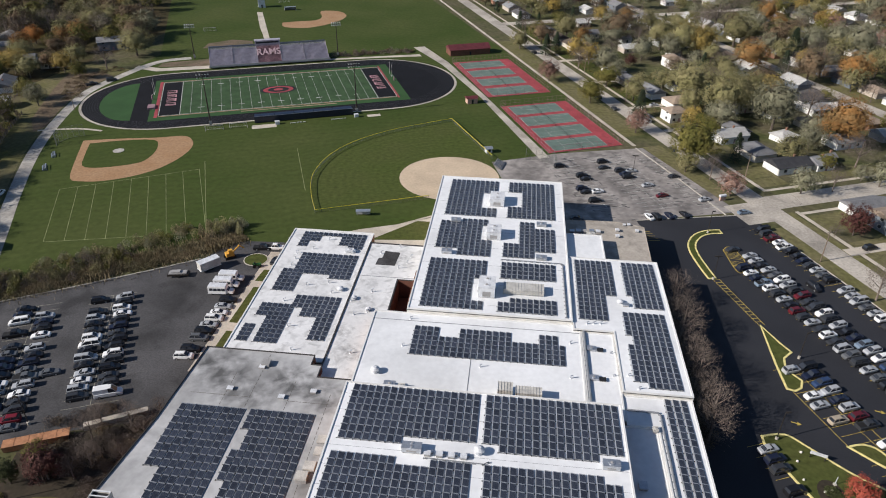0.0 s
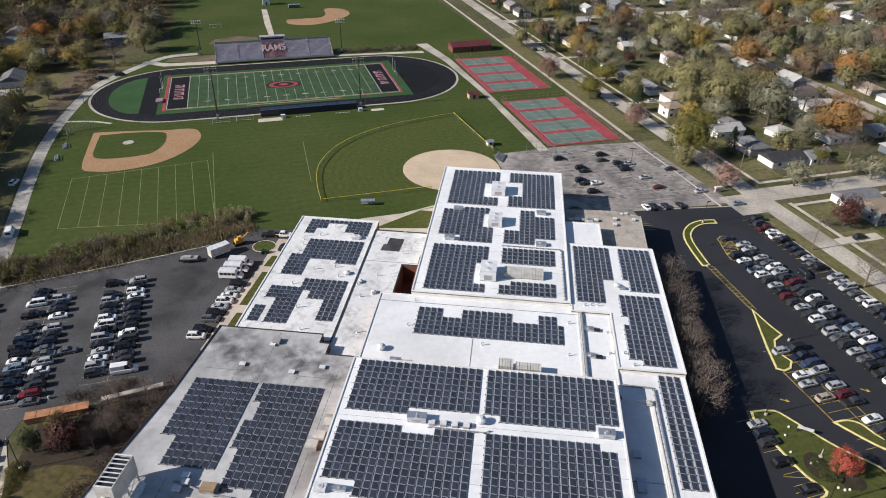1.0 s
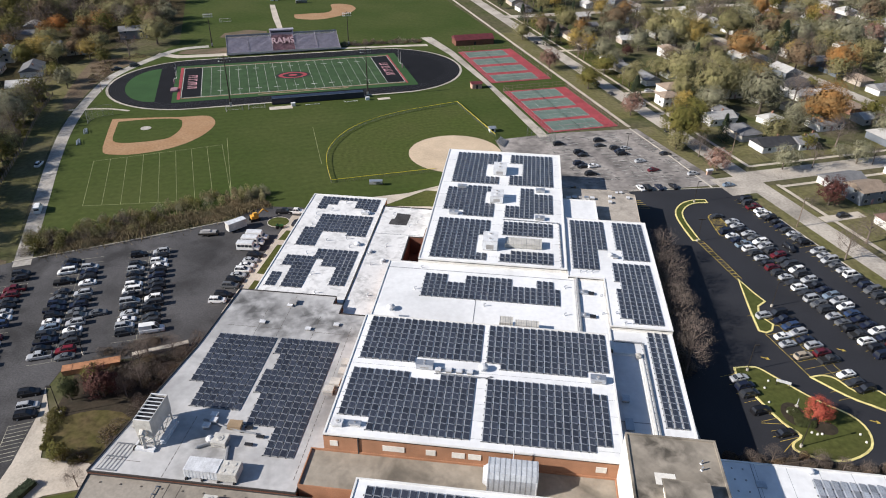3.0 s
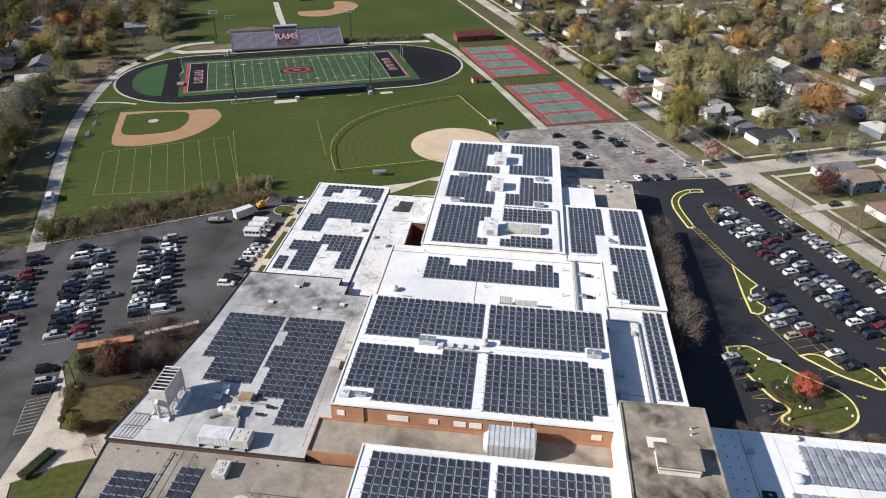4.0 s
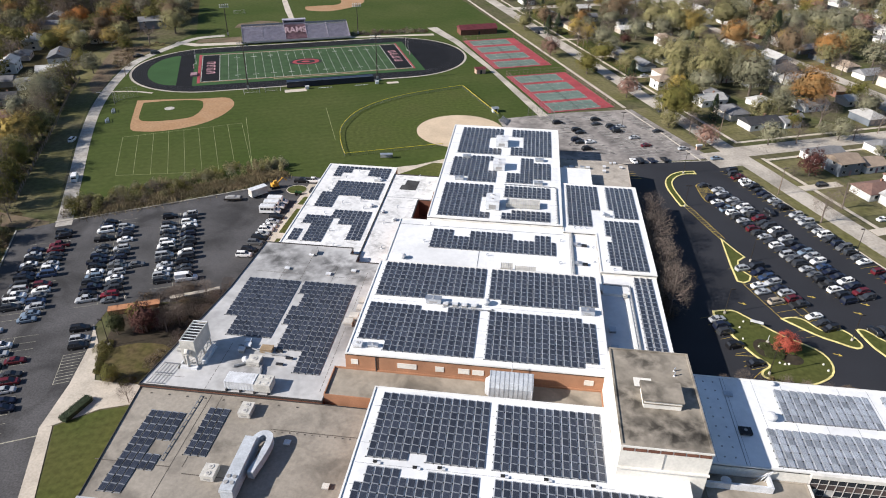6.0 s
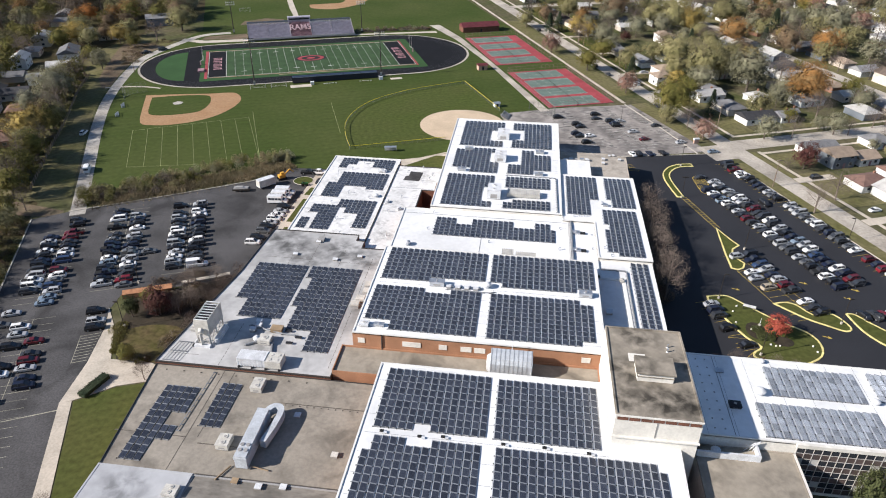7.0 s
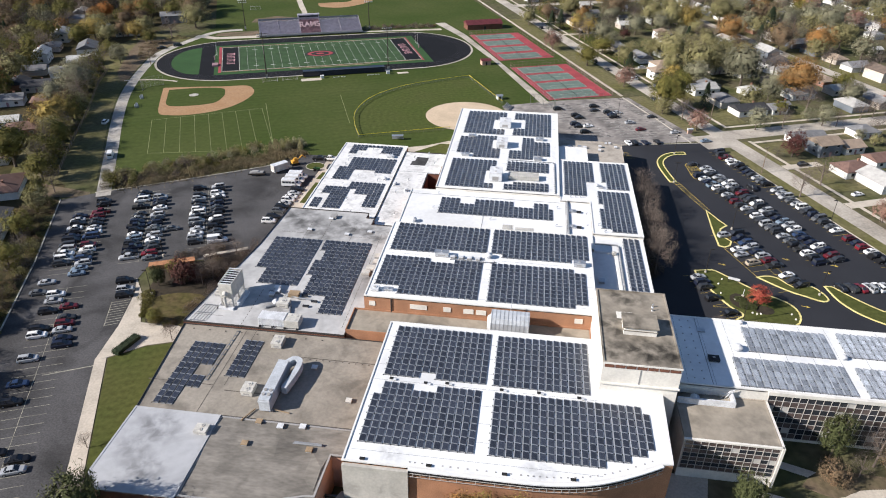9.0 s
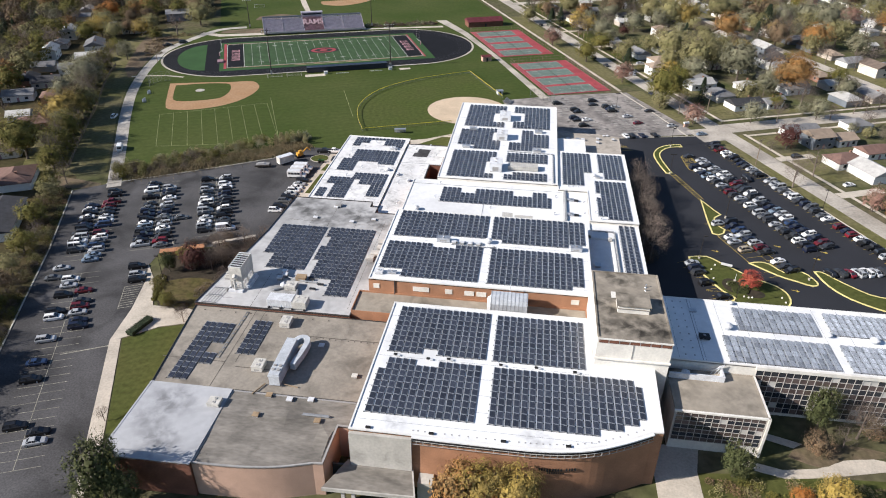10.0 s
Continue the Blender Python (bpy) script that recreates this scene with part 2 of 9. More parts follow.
def blot(m, spots, streaks=5.0):
    """Dirty blotches round drains and low spots: (x, y, radius, strength), broken up into streaks that run to the middle."""
    n, l = m.node_tree.nodes, m.node_tree.links
    value = n["Hue/Saturation/Value"].inputs["Value"]
    geo = n.new("ShaderNodeNewGeometry")
    for x, y, radius, strength in spots:
        away, size, way, noise, fall, rough, mul, less, out = (n.new(k) for k in ("ShaderNodeVectorMath", "ShaderNodeVectorMath", "ShaderNodeVectorMath", "ShaderNodeTexNoise", "ShaderNodeMapRange", "ShaderNodeMapRange", "ShaderNodeMath", "ShaderNodeMath", "ShaderNodeMath"))
        away.operation, size.operation, way.operation = "SUBTRACT", "LENGTH", "MULTIPLY"
        away.inputs[1].default_value, way.inputs[1].default_value = (x, y, 0), (1, 1, 0)
        l.new(geo.outputs["Position"], away.inputs[0])
        l.new(away.outputs[0], way.inputs[0])
        l.new(way.outputs[0], size.inputs[0])
        noise.inputs["Scale"].default_value, noise.inputs["Detail"].default_value, noise.inputs["Distortion"].default_value = streaks / radius, 6.0, 0.4
        l.new(way.outputs[0], noise.inputs["Vector"])
        fall.inputs[1].default_value, fall.inputs[2].default_value = radius, 0.1 * radius
        fall.interpolation_type = "SMOOTHSTEP"
        l.new(size.outputs["Value"], fall.inputs[0])
        rough.inputs[1].default_value, rough.inputs[2].default_value = 0.36, 0.62
        l.new(noise.outputs["Fac"], rough.inputs[0])
        mul.operation, less.operation, out.operation = "MULTIPLY", "MULTIPLY_ADD", "MULTIPLY"
        l.new(fall.outputs[0], mul.inputs[0])
        l.new(rough.outputs[0], mul.inputs[1])
        less.inputs[1].default_value, less.inputs[2].default_value = -strength, 1.0
        l.new(mul.outputs[0], less.inputs[0])
        old = value.links[0].from_socket
        l.new(old, out.inputs[0])
        l.new(less.outputs[0], out.inputs[1])
        l.new(out.outputs[0], value)
    return m


M["outfield"] = mow(mat("outfield_grass", (0.05535, 0.07265, 0.0173), 0.95, vary=0.36, scale=0.05, fine=0.7, tint=(0.06919, 0.0813, 0.02335), spec=0.1), True, (-5, 139), 3.0, 0.045)
mow(M["mown"], False, (0, 0), 4.2, 0.035)
mow(M["grass"], False, (0, 0), 2.6, 0.06)
blot(M["roof_grey"], [(-43, 17, 12, 0.75), (-38, 11, 10, 0.6), (-26, 14, 10, 0.75), (-32, 8, 8, 0.5), (-18, 10, 10, 0.65), (-16, -10, 10, 0.5), (-34, -28, 10, 0.45)], 3.0)
blot(M["roof_tower"], [(44.5, -40, 9, 0.8), (50, -47.5, 9, 0.9), (47.5, -28.5, 8, 0.75), (55, -47, 7, 0.85), (43, -48, 6, 0.7), (55.5, -36, 6, 0.6), (72, -55, 9, 0.35)], 3.0)
blot(M["roof_dirty"], [(-17, 27.5, 5, 0.45), (-20, 34, 5, 0.4), (-11.5, 69.5, 4, 0.4), (-33.5, 52.5, 6, 0.25), (-30, 56, 5, 0.25), (-17, 46, 6, 0.3)], 4.0)
blot(M["roof_light"], [(-44.2, -69.8, 8, 0.5), (-42, -80, 7, 0.5), (-47, -75, 6, 0.3)], 3.0)
blot(M["roof_white"], [(3, -74, 4, 0.3), (30, -74.5, 5, 0.3), (11, -56, 3, 0.2), (-11, -24, 4, 0.2)], 3.0)
blot(M["roof_tan"], [(-14, -52, 9, 0.22), (-30, -52, 7, 0.25), (-45, -50, 8, 0.2), (-12, -40, 7, 0.2)], 3.0)


def foliage(name, color, tint, spread=0.22):
    m = mat(name, color, 0.75, vary=0.3, scale=0.25, fine=1.4, tint=tint, obj_random=spread, island=0.2, spec=0.15)
    b = m.node_tree.nodes["Principled BSDF"]
    b.inputs["Subsurface Weight"].default_value = 0.0
    return m


LEAF = {
    "olive": foliage("olive_green_leaves", (0.178, 0.166, 0.07), (0.24, 0.21, 0.105)),
    "greygreen": foliage("grey_green_thinning_leaves", (0.175, 0.172, 0.108), (0.222, 0.208, 0.135)),
    "green": foliage("deep_green_leaves", (0.1, 0.1, 0.024), (0.161, 0.134, 0.038)),
    "yellow": foliage("yellowing_leaves", (0.333, 0.236, 0.059), (0.236, 0.177, 0.064)),
    "rust": foliage("rust_orange_leaves", (0.28, 0.135, 0.042), (0.2, 0.135, 0.06)),
    "orange": foliage("bright_orange_leaves", (0.422, 0.150, 0.035), (0.299, 0.158, 0.053)),
    "maroon": foliage("maroon_leaves", (0.055, 0.019, 0.018), (0.080, 0.036, 0.028)),
    "red": foliage("red_maple_leaves", (0.386, 0.070, 0.048), (0.301, 0.086, 0.054)),
    "pink": foliage("faded_pink_brown_leaves", (0.265, 0.145, 0.115), (0.22, 0.14, 0.105)),
    "brown": foliage("brown_dry_leaves", (0.166, 0.107, 0.062), (0.128, 0.102, 0.064)),
    "conifer": foliage("dark_conifer_needles", (0.030, 0.045, 0.024), (0.048, 0.059, 0.033)),
    "pine": foliage("pine_needles", (0.052, 0.062, 0.024), (0.075, 0.080, 0.033)),
}

glass = bpy.data.materials.new("dark_window_glass")
glass.use_nodes = True
gb = glass.node_tree.nodes["Principled BSDF"]
gb.inputs["Base Color"].default_value = (0.03, 0.034, 0.042, 1)
gb.inputs["Roughness"].default_value, gb.inputs["Specular IOR Level"].default_value = 0.08, 0.6
M["glass"] = glass

# solar module: dark cells with a fine grid of pale lines under glass
def solar_cells(name, glare=Vector((0, 0, 0)), low=0.75, high=1.3):
    pv = bpy.data.materials.new(name)
    pv.use_nodes = True
    pn, pl = pv.node_tree.nodes, pv.node_tree.links
    pb = pn["Principled BSDF"]
    pb.inputs["Roughness"].default_value, pb.inputs["Specular IOR Level"].default_value = 0.2, 0.25
    tc = pn.new("ShaderNodeTexCoord")
    brk = pn.new("ShaderNodeTexBrick")
    brk.offset = 0.0
    brk.inputs["Scale"].default_value = 1.0
    brk.inputs["Brick Width"].default_value, brk.inputs["Row Height"].default_value, brk.inputs["Mortar Size"].default_value = 0.158, 0.158, 0.006
    brk.inputs["Color1"].default_value, brk.inputs["Color2"].default_value = (*(Vector((0.032, 0.038, 0.056)) + glare), 1), (*(Vector((0.04, 0.047, 0.066)) + glare), 1)
    brk.inputs["Mortar"].default_value = (0.1, 0.108, 0.125, 1)
    pl.new(tc.outputs["Object"], brk.inputs["Vector"])
    oi = pn.new("ShaderNodeObjectInfo")
    ph = pn.new("ShaderNodeHueSaturation")
    pr = pn.new("ShaderNodeMapRange")
    pr.inputs[3].default_value, pr.inputs[4].default_value = low, high
    pl.new(oi.outputs["Random"], pr.inputs[0])
    pl.new(pr.outputs[0], ph.inputs["Value"])
    pl.new(brk.outputs["Color"], ph.inputs["Color"])
    pl.new(ph.outputs[0], pb.inputs["Base Color"])
    return pv


M["pv"] = solar_cells("solar_cells")
# two paler copies of the cells, with glare put into the base colour
M["pv_glare"] = solar_cells("solar_cells_with_glare", Vector((0.33, 0.345, 0.36)), 0.65, 1.35)
M["pv_strong_glare"] = solar_cells("solar_cells_with_strong_glare", Vector((0.56, 0.575, 0.59)), 0.7, 1.3)
M["deflector"] = mat("galvanised_wind_deflector", (0.62, 0.63, 0.65), 0.52, metal=1.0, vary=0.15, scale=0.8, fine=4.0, island=0.2)
M["pv_rail"] = mat("pale_galvanised_rail", (0.34, 0.355, 0.375), 0.5, metal=0.2, vary=0.2, scale=0.8, fine=4.0)
M["pv_frame"] = mat("aluminium_module_frame", (0.30, 0.31, 0.33), 0.45, metal=0.3, vary=0.1)

PAINT = {}
for nm, c in {"black": (0.012, 0.012, 0.014), "charcoal": (0.04, 0.042, 0.046), "grey": (0.12, 0.125, 0.13), "silver": (0.42, 0.43, 0.44), "white": (0.75, 0.75, 0.74),
              "red": (0.16, 0.012, 0.02), "maroon": (0.10, 0.012, 0.018), "blue": (0.028, 0.05, 0.11), "paleblue": (0.16, 0.21, 0.27), "navy": (0.012, 0.016, 0.034), "tan": (0.38, 0.32, 0.24)}.items():
    pm = mat(nm + "_car_paint", c, 0.32, metal=0.15 if nm in ("silver", "grey", "charcoal") else 0.0, vary=0.08, scale=0.5, spec=0.35)
    pm.node_tree.nodes["Principled BSDF"].inputs["Coat Weight"].default_value = 0.15
    PAINT[nm] = pm


# ---- mesh helpers ----
class Shape:
    """Vertices and faces gathered piece by piece, each face with a material slot."""

    def __init__(self):
        self.v, self.f, self.m = [], [], []

    def add(self, verts, faces, slot=0):
        o = len(self.v)
        self.v += [tuple(p) for p in verts]
        self.f += [tuple(i + o for i in f) for f in faces]
        self.m += [slot] * len(faces)
        return self

    def box(self, x0, x1, y0, y1, z0, z1, slot=0, m=None):
        p = [Vector((x, y, z)) for z in (z0, z1) for x, y in ((x0, y0), (x1, y0), (x1, y1), (x0, y1))]
        if m is not None:
            p = [m @ q for q in p]
        return self.add(p, [(3, 2, 1, 0), (4, 5, 6, 7), (0, 1, 5, 4), (1, 2, 6, 5), (2, 3, 7, 6), (3, 0, 4, 7)], slot)

    def prism(self, poly, z0, z1, slot=0, top=True, bottom=False, side_slot=None):
        n = len(poly)
        self.add([(x, y, z0) for x, y in poly] + [(x, y, z1) for x, y in poly], [(i, (i + 1) % n, n + (i + 1) % n, n + i) for i in range(n)], slot if side_slot is None else side_slot)
        if top:
            self.add([(x, y, z1) for x, y in poly], [tuple(range(n))], slot)
        if bottom:
            self.add([(x, y, z0) for x, y in poly], [tuple(reversed(range(n)))], slot)
        return self

    def tube(self, a, b, ra, rb=None, n=6, slot=0, caps=True):
        a, b = Vector(a), Vector(b)
        rb = ra if rb is None else rb
        q = (b - a).to_track_quat("Z", "Y").to_matrix()
        ring = [q @ Vector((math.cos(2 * math.pi * i / n), math.sin(2 * math.pi * i / n), 0)) for i in range(n)]
        f = [(i, (i + 1) % n, n + (i + 1) % n, n + i) for i in range(n)]
        if caps:
            f += [tuple(range(n, 2 * n)), tuple(reversed(range(n)))]
        return self.add([a + r * ra for r in ring] + [b + r * rb for r in ring], f, slot)

    def strip(self, pts, width, z, slot=0, closed=False):
        """A flat band along a line of points."""
        l, r = offset(pts, width / 2, closed), offset(pts, -width / 2, closed)
        n = len(pts)
        self.add([(x, y, z) for x, y in l] + [(x, y, z) for x, y in r], [(n + i, n + (i + 1) % n, (i + 1) % n, i) for i in range(n if closed else n - 1)], slot)
        return self

    def wall(self, pts, width, z0, z1, slot=0, closed=False):
        """An upright band of some thickness along a line of points."""
        l, r = offset(pts, width / 2, closed), offset(pts, -width / 2, closed)
        n = len(pts)
        v = [(x, y, z) for z in (z0, z1) for q in (l, r) for x, y in q]
        f = []
        for i in range(n if closed else n - 1):
            j = (i + 1) % n
            f += [(3 * n + i, 3 * n + j, 2 * n + j, 2 * n + i), (i, j, 2 * n + j, 2 * n + i)[::-1], (n + i, n + j, 3 * n + j, 3 * n + i)]
        if not closed:
            f += [(0, 2 * n, 3 * n, n)[::-1], (n - 1, 2 * n - 1, 4 * n - 1, 3 * n - 1)[::-1]]
        return self.add(v, f, slot)

    def mesh(self, name, mats):
        me = bpy.data.meshes.new(name)
        me.from_pydata(self.v, [], self.f)
        for x in mats if isinstance(mats, (list, tuple)) else [mats]:
            me.materials.append(x)
        if len(me.materials) > 1:
            me.polygons.foreach_set("material_index", self.m)
        me.update()
        return me


def offset(pts, d, closed=False):
    out, n = [], len(pts)
    for i in range(n):
        a = Vector(pts[i - 1] if closed or i else pts[i])
        b = Vector(pts[i])
        c = Vector(pts[(i + 1) % n] if closed or i < n - 1 else pts[i])
        n1 = Vector((-(b - a).y, (b - a).x)).normalized() if (b - a).length else None
        n2 = Vector((-(c - b).y, (c - b).x)).normalized() if (c - b).length else None
        n1, n2 = n1 or n2, n2 or n1
        k = (n1 + n2).normalized()
        out.append(tuple(b + k * (d / max(0.4, k.dot(n1)))))
    return out


def part(name, shape, mats, parent=None, label="", at=None):
    """One mesh object, under a thing or a part."""
    ob = new(name, shape if isinstance(shape, bpy.types.Mesh) else shape.mesh(name, mats))
    if parent is not None:
        ob.parent = parent
    if at is not None:
        ob.matrix_basis = at
    if label:
        ob["label"] = label
    return ob


def thing(name, label, category, group="", kind="", at=None):
    """An Empty at the base of a thing."""
    ob = tagged(new(name), label, category, group, kind)
    if at is not None:
        ob.matrix_basis = at
    return ob


def smooth(pts, k=4):
    """A rounder line through points (Catmull-Rom)."""
    out = []
    for i in range(len(pts) - 1):
        p0, p1, p2, p3 = (Vector(pts[max(0, min(len(pts) - 1, i + j))]) for j in (-1, 0, 1, 2))
        for s in range(k):
            t = s / k
            out.append(tuple(0.5 * (2 * p1 + (p2 - p0) * t + (2 * p0 - 5 * p1 + 4 * p2 - p3) * t * t + (3 * p1 - p0 - 3 * p2 + p3) * t ** 3)))
    return out + [tuple(pts[-1])]


# the sports grounds, lots and streets follow a grid turned against the school; u runs along the football field, v across it
TURN_UV = radians(22.5)
CU, CV = -5.14, 249.38


def uv(u, v):
    c, s = math.cos(TURN_UV), math.sin(TURN_UV)
    return ((u + CU) * c - (v + CV) * s, (u + CU) * s + (v + CV) * c)


def uvs(pts):
    return [uv(*p) for p in pts]


def uvbox(u0, u1, v0, v1):
    return uvs([(u0, v0), (u1, v0), (u1, v1), (u0, v1)])


# ---- ground ----
def slab(name, poly, top, material, label, bottom=-0.3, category="ground"):
    ob = part(name, Shape().prism(poly, bottom, top), material)
    return tagged(ob, label, category, kind="structure")


g = Shape()
N = 60
for i in range(N + 1):
    for j in range(N + 1):
        g.v.append((-1500 + 3000 * i / N, -1200 + 3000 * j / N, 0.0))
g.f = [(i * (N + 1) + j, (i + 1) * (N + 1) + j, (i + 1) * (N + 1) + j + 1, i * (N + 1) + j + 1) for i in range(N) for j in range(N)]
g.m = [0] * len(g.f)
tagged(part("ground", g, M["yard"]), "patchy autumn grass ground of a flat suburb", "ground", kind="structure")

# school grounds: mown grass over the whole playing field
slab("playing_field", [(-128, 48), (-150, 92), (-171, 139), (-183, 170), (-192, 212)] + uvs([(-60, 80), (-62, 300), (128, 300), (135, 20), (138, -40)]) + [(40, 168), (20, 119), (-20, 84), (-46, 84), (-72, 79), (-84, 68)], 0.03, M["mown"], "mown green grass playing field with faint stripes", category="lawn")

# football field and running track
RING = lambda rx, half, n=28: [(half + rx * math.cos(a), rx * math.sin(a)) for a in [(-0.5 + i / n) * math.pi for i in range(n + 1)]] + [(-half - rx * math.cos(a), -rx * math.sin(a)) for a in [(-0.5 + i / n) * math.pi for i in range(n + 1)]]
slab("path", uvs(RING(41.2, 49.8)), 0.05, M["road"], "pale concrete apron round the running track", category="path")
slab("running_track", uvs(RING(40.0, 49.8)), 0.09, M["track"], "black rubber running track", category="track")
lanes = Shape()
for k in range(1, 8):
    lanes.strip(uvs(RING(40.0 - 1.12 * k, 49.8, 40)), 0.07, 0.096, closed=True)
part("lane_lines", lanes, mat("worn_lane_paint", (0.09, 0.09, 0.1), 0.8, vary=0.4, scale=0.3, fine=2.0))
bpy.data.objects["lane_lines"].parent = bpy.data.objects["running_track"]
dz = [(-66.6, -27), (-66.6, 27)] + [(-66.6 - 15.5 * math.sin(a), 27 * math.cos(a)) for a in [math.pi * i / 16 for i in range(1, 16)]]
slab("grass_apron", uvs(dz[::-1]), 0.115, M["turf2"], "green turf half circle inside the track bend", category="turf")
slab("field_margin", uvbox(-59, 60.5, -30.5, 29.5), 0.11, M["turf2"], "grey-green turf margin of the football field", category="turf")
fb = thing("football_field", "green artificial football field with maroon and black end zones", "sports field", kind="structure")
A = 54.86
part("border", Shape().prism(uvbox(-A - 2.2, A + 2.2, -26.0, 26.0), 0.0, 0.13), M["turf"], fb, "green border")
for a_, b_ in ((-A - 1.9, -A - 0.4), (A + 0.3, A + 1.2)):
    part("end_line", Shape().prism(uvbox(a_, b_, -26.4, 26.4), 0.0, 0.135), M["red"], fb, "red painted end strip")
part("side_strip", Shape().prism(uvbox(-19, 25, -27.8, -26.9), 0.0, 0.14), M["wood"], fb, "brown strip along the side line")
for b_ in (-25.6, 25.0):
    part("side_line", Shape().prism(uvbox(-A, A, b_, b_ + 0.6), 0.0, 0.136), M["side_line"], fb, "faded orange side line")
part("turf", Shape().prism(uvbox(-45.72, 45.72, -24.4, 24.4), 0.0, 0.15), M["turf"], fb)
for s in (-1, 1):
    part("end_zone", Shape().prism(uvbox(*sorted((s * 45.72, s * A)), -24.4, 24.4), 0.0, 0.15), M["track"], fb, "black end zone")
ln = Shape()
for i in range(-9, 10):
    ln.prism(uvbox(i * 4.572 - 0.07, i * 4.572 + 0.07, -24.3, 24.3), 0.14, 0.158)
for i in range(-10, 11):
    for v in (-17.0, 17.0):
        if abs(i) < 10 and i % 2 == 0:
            ln.prism(uvbox(i * 4.572 - 1.5, i * 4.572 + 1.5, v - 0.3, v + 0.3), 0.14, 0.158)
for s in (-1, 1):
    ln.prism(uvbox(-A, A, s * 24.4 - 0.15, s * 24.4 + 0.15), 0.14, 0.158)
    for e in (45.72, A):
        ln.prism(uvbox(s * e - 0.15, s * e + 0.15, -24.4, 24.4), 0.14, 0.158)
part("line", ln, M["line"], fb, "white yard lines")
for s in (-1, 1):
    for k in range(4):
        v = (k - 1.5) * 6.0
        bars = Shape()
        for w in (-1.7, (k % 3 - 1) * 0.5, 1.7):
            bars.prism(uvbox(s * 50.3 - 2.2, s * 50.3 + (1.2 if w == -1.5 and k % 2 else 2.2), v + w - 0.26, v + w + 0.26), 0.14, 0.16)
        bars.prism(uvbox(s * 50.3 - s * 2.0 - 0.3, s * 50.3 - s * 2.0 + 0.3, v - 1.5, v + (1.5 if k % 2 else 0.2)), 0.14, 0.161)
        part("end_zone_mark", bars, M["pink_paint"], fb, "pale block lettering shape")
logo = Shape()
for r0, r1, slot in ((6.4, 7.7, 0), (4.5, 6.4, 1), (2.0, 4.5, 0), (0.02, 2.0, 1)):
    ring = [(math.cos(2 * math.pi * i / 40), math.sin(2 * math.pi * i / 40)) for i in range(40)]
    for i in range(40):
        a, b = ring[i], ring[(i + 1) % 40]
        logo.add([(*uv(r0 * 1.15 * a[0], r0 * 0.8 * a[1]), 0.162), (*uv(r1 * 1.15 * a[0], r1 * 0.8 * a[1]), 0.162), (*uv(r1 * 1.15 * b[0], r1 * 0.8 * b[1]), 0.162), (*uv(r0 * 1.15 * b[0], r0 * 0.8 * b[1]), 0.162)], [(0, 1, 2, 3)], slot)
part("centre_emblem", logo, [M["black"], M["red"]], fb, "black and red oval emblem")

# tennis courts, two fenced groups of four
def tennis_group(u0, u1, v0, v1):
    t = thing("tennis_courts", "four green tennis courts on a red painted surround", "tennis court", "tennis courts", "structure")
    part("surround", Shape().prism(uvbox(u0, u1, v0, v1), -0.2, 0.08), M["red"], t)
    pitch = (v1 - v0) / 4
    cu = (u0 + u1) / 2 - 1.5
    for k in range(4):
        cv = v0 + pitch * (k + 0.5)
        part("court", Shape().prism(uvbox(cu - 11.9, cu + 11.9, cv - 5.5, cv + 5.5), 0.0, 0.11), M["court"], t)
        w = Shape()
        for a in (-11.9, -6.4, 6.4, 11.9):
            w.prism(uvbox(cu + a - 0.06, cu + a + 0.06, cv - (5.5 if abs(a) > 10 else 4.1), cv + (5.5 if abs(a) > 10 else 4.1)), 0.1, 0.118)
        for b in (-5.5, -4.1, 0, 4.1, 5.5):
            L = 6.4 if b == 0 else 11.9
            w.prism(uvbox(cu - L, cu + L, cv + b - 0.06, cv + b + 0.06), 0.1, 0.119)
        part("court_line", w, M["line"], t)
        net = Shape().wall(uvs([(cu, cv - 6.2), (cu, cv + 6.2)]), 0.04, 0.92, 1.0).wall(uvs([(cu, cv - 6.2), (cu, cv + 6.2)]), 0.03, 0.15, 0.2)
        for b in (-6.3, 6.3):
            net.tube((*uv(cu, cv + b), 0), (*uv(cu, cv + b), 1.15), 0.07)
        part("net", net, M["black"], t, "dark tennis net")
    f = Shape()
    n = 14
    ring = []
    for (a, b) in (((u0, v0), (u1, v0)), ((u1, v0), (u1, v1)), ((u1, v1), (u0, v1)), ((u0, v1), (u0, v0))):
        ring += [(a[0] + (b[0] - a[0]) * i / n, a[1] + (b[1] - a[1]) * i / n) for i in range(n)]
    for p in ring:
        f.tube((*uv(*p), 0), (*uv(*p), 3.0), 0.045, n=5)
    for z in (0.15, 1.5, 3.0):
        f.wall(uvs(ring), 0.05, z - 0.03, z + 0.03, closed=True)
    part("fence", f, M["maroon"], t, "faded red wire mesh fence")
    return t


tennis_group(97.5, 130.5, -37.5, 23.0)
tennis_group(98.8, 132.0, -108.0, -51.5)
slab("path", uvs([(93, -112), (97.5, -112), (97.0, -40), (95.5, 24), (91, 60), (84, 60), (91, 20), (94, -38)]), 0.055, M["road"], "pale concrete path beside the tennis courts", category="path")
slab("path", uvbox(135.5, 137.2, -110, 300), 0.05, M["concrete"], "narrow concrete pavement along the street", category="pavement")

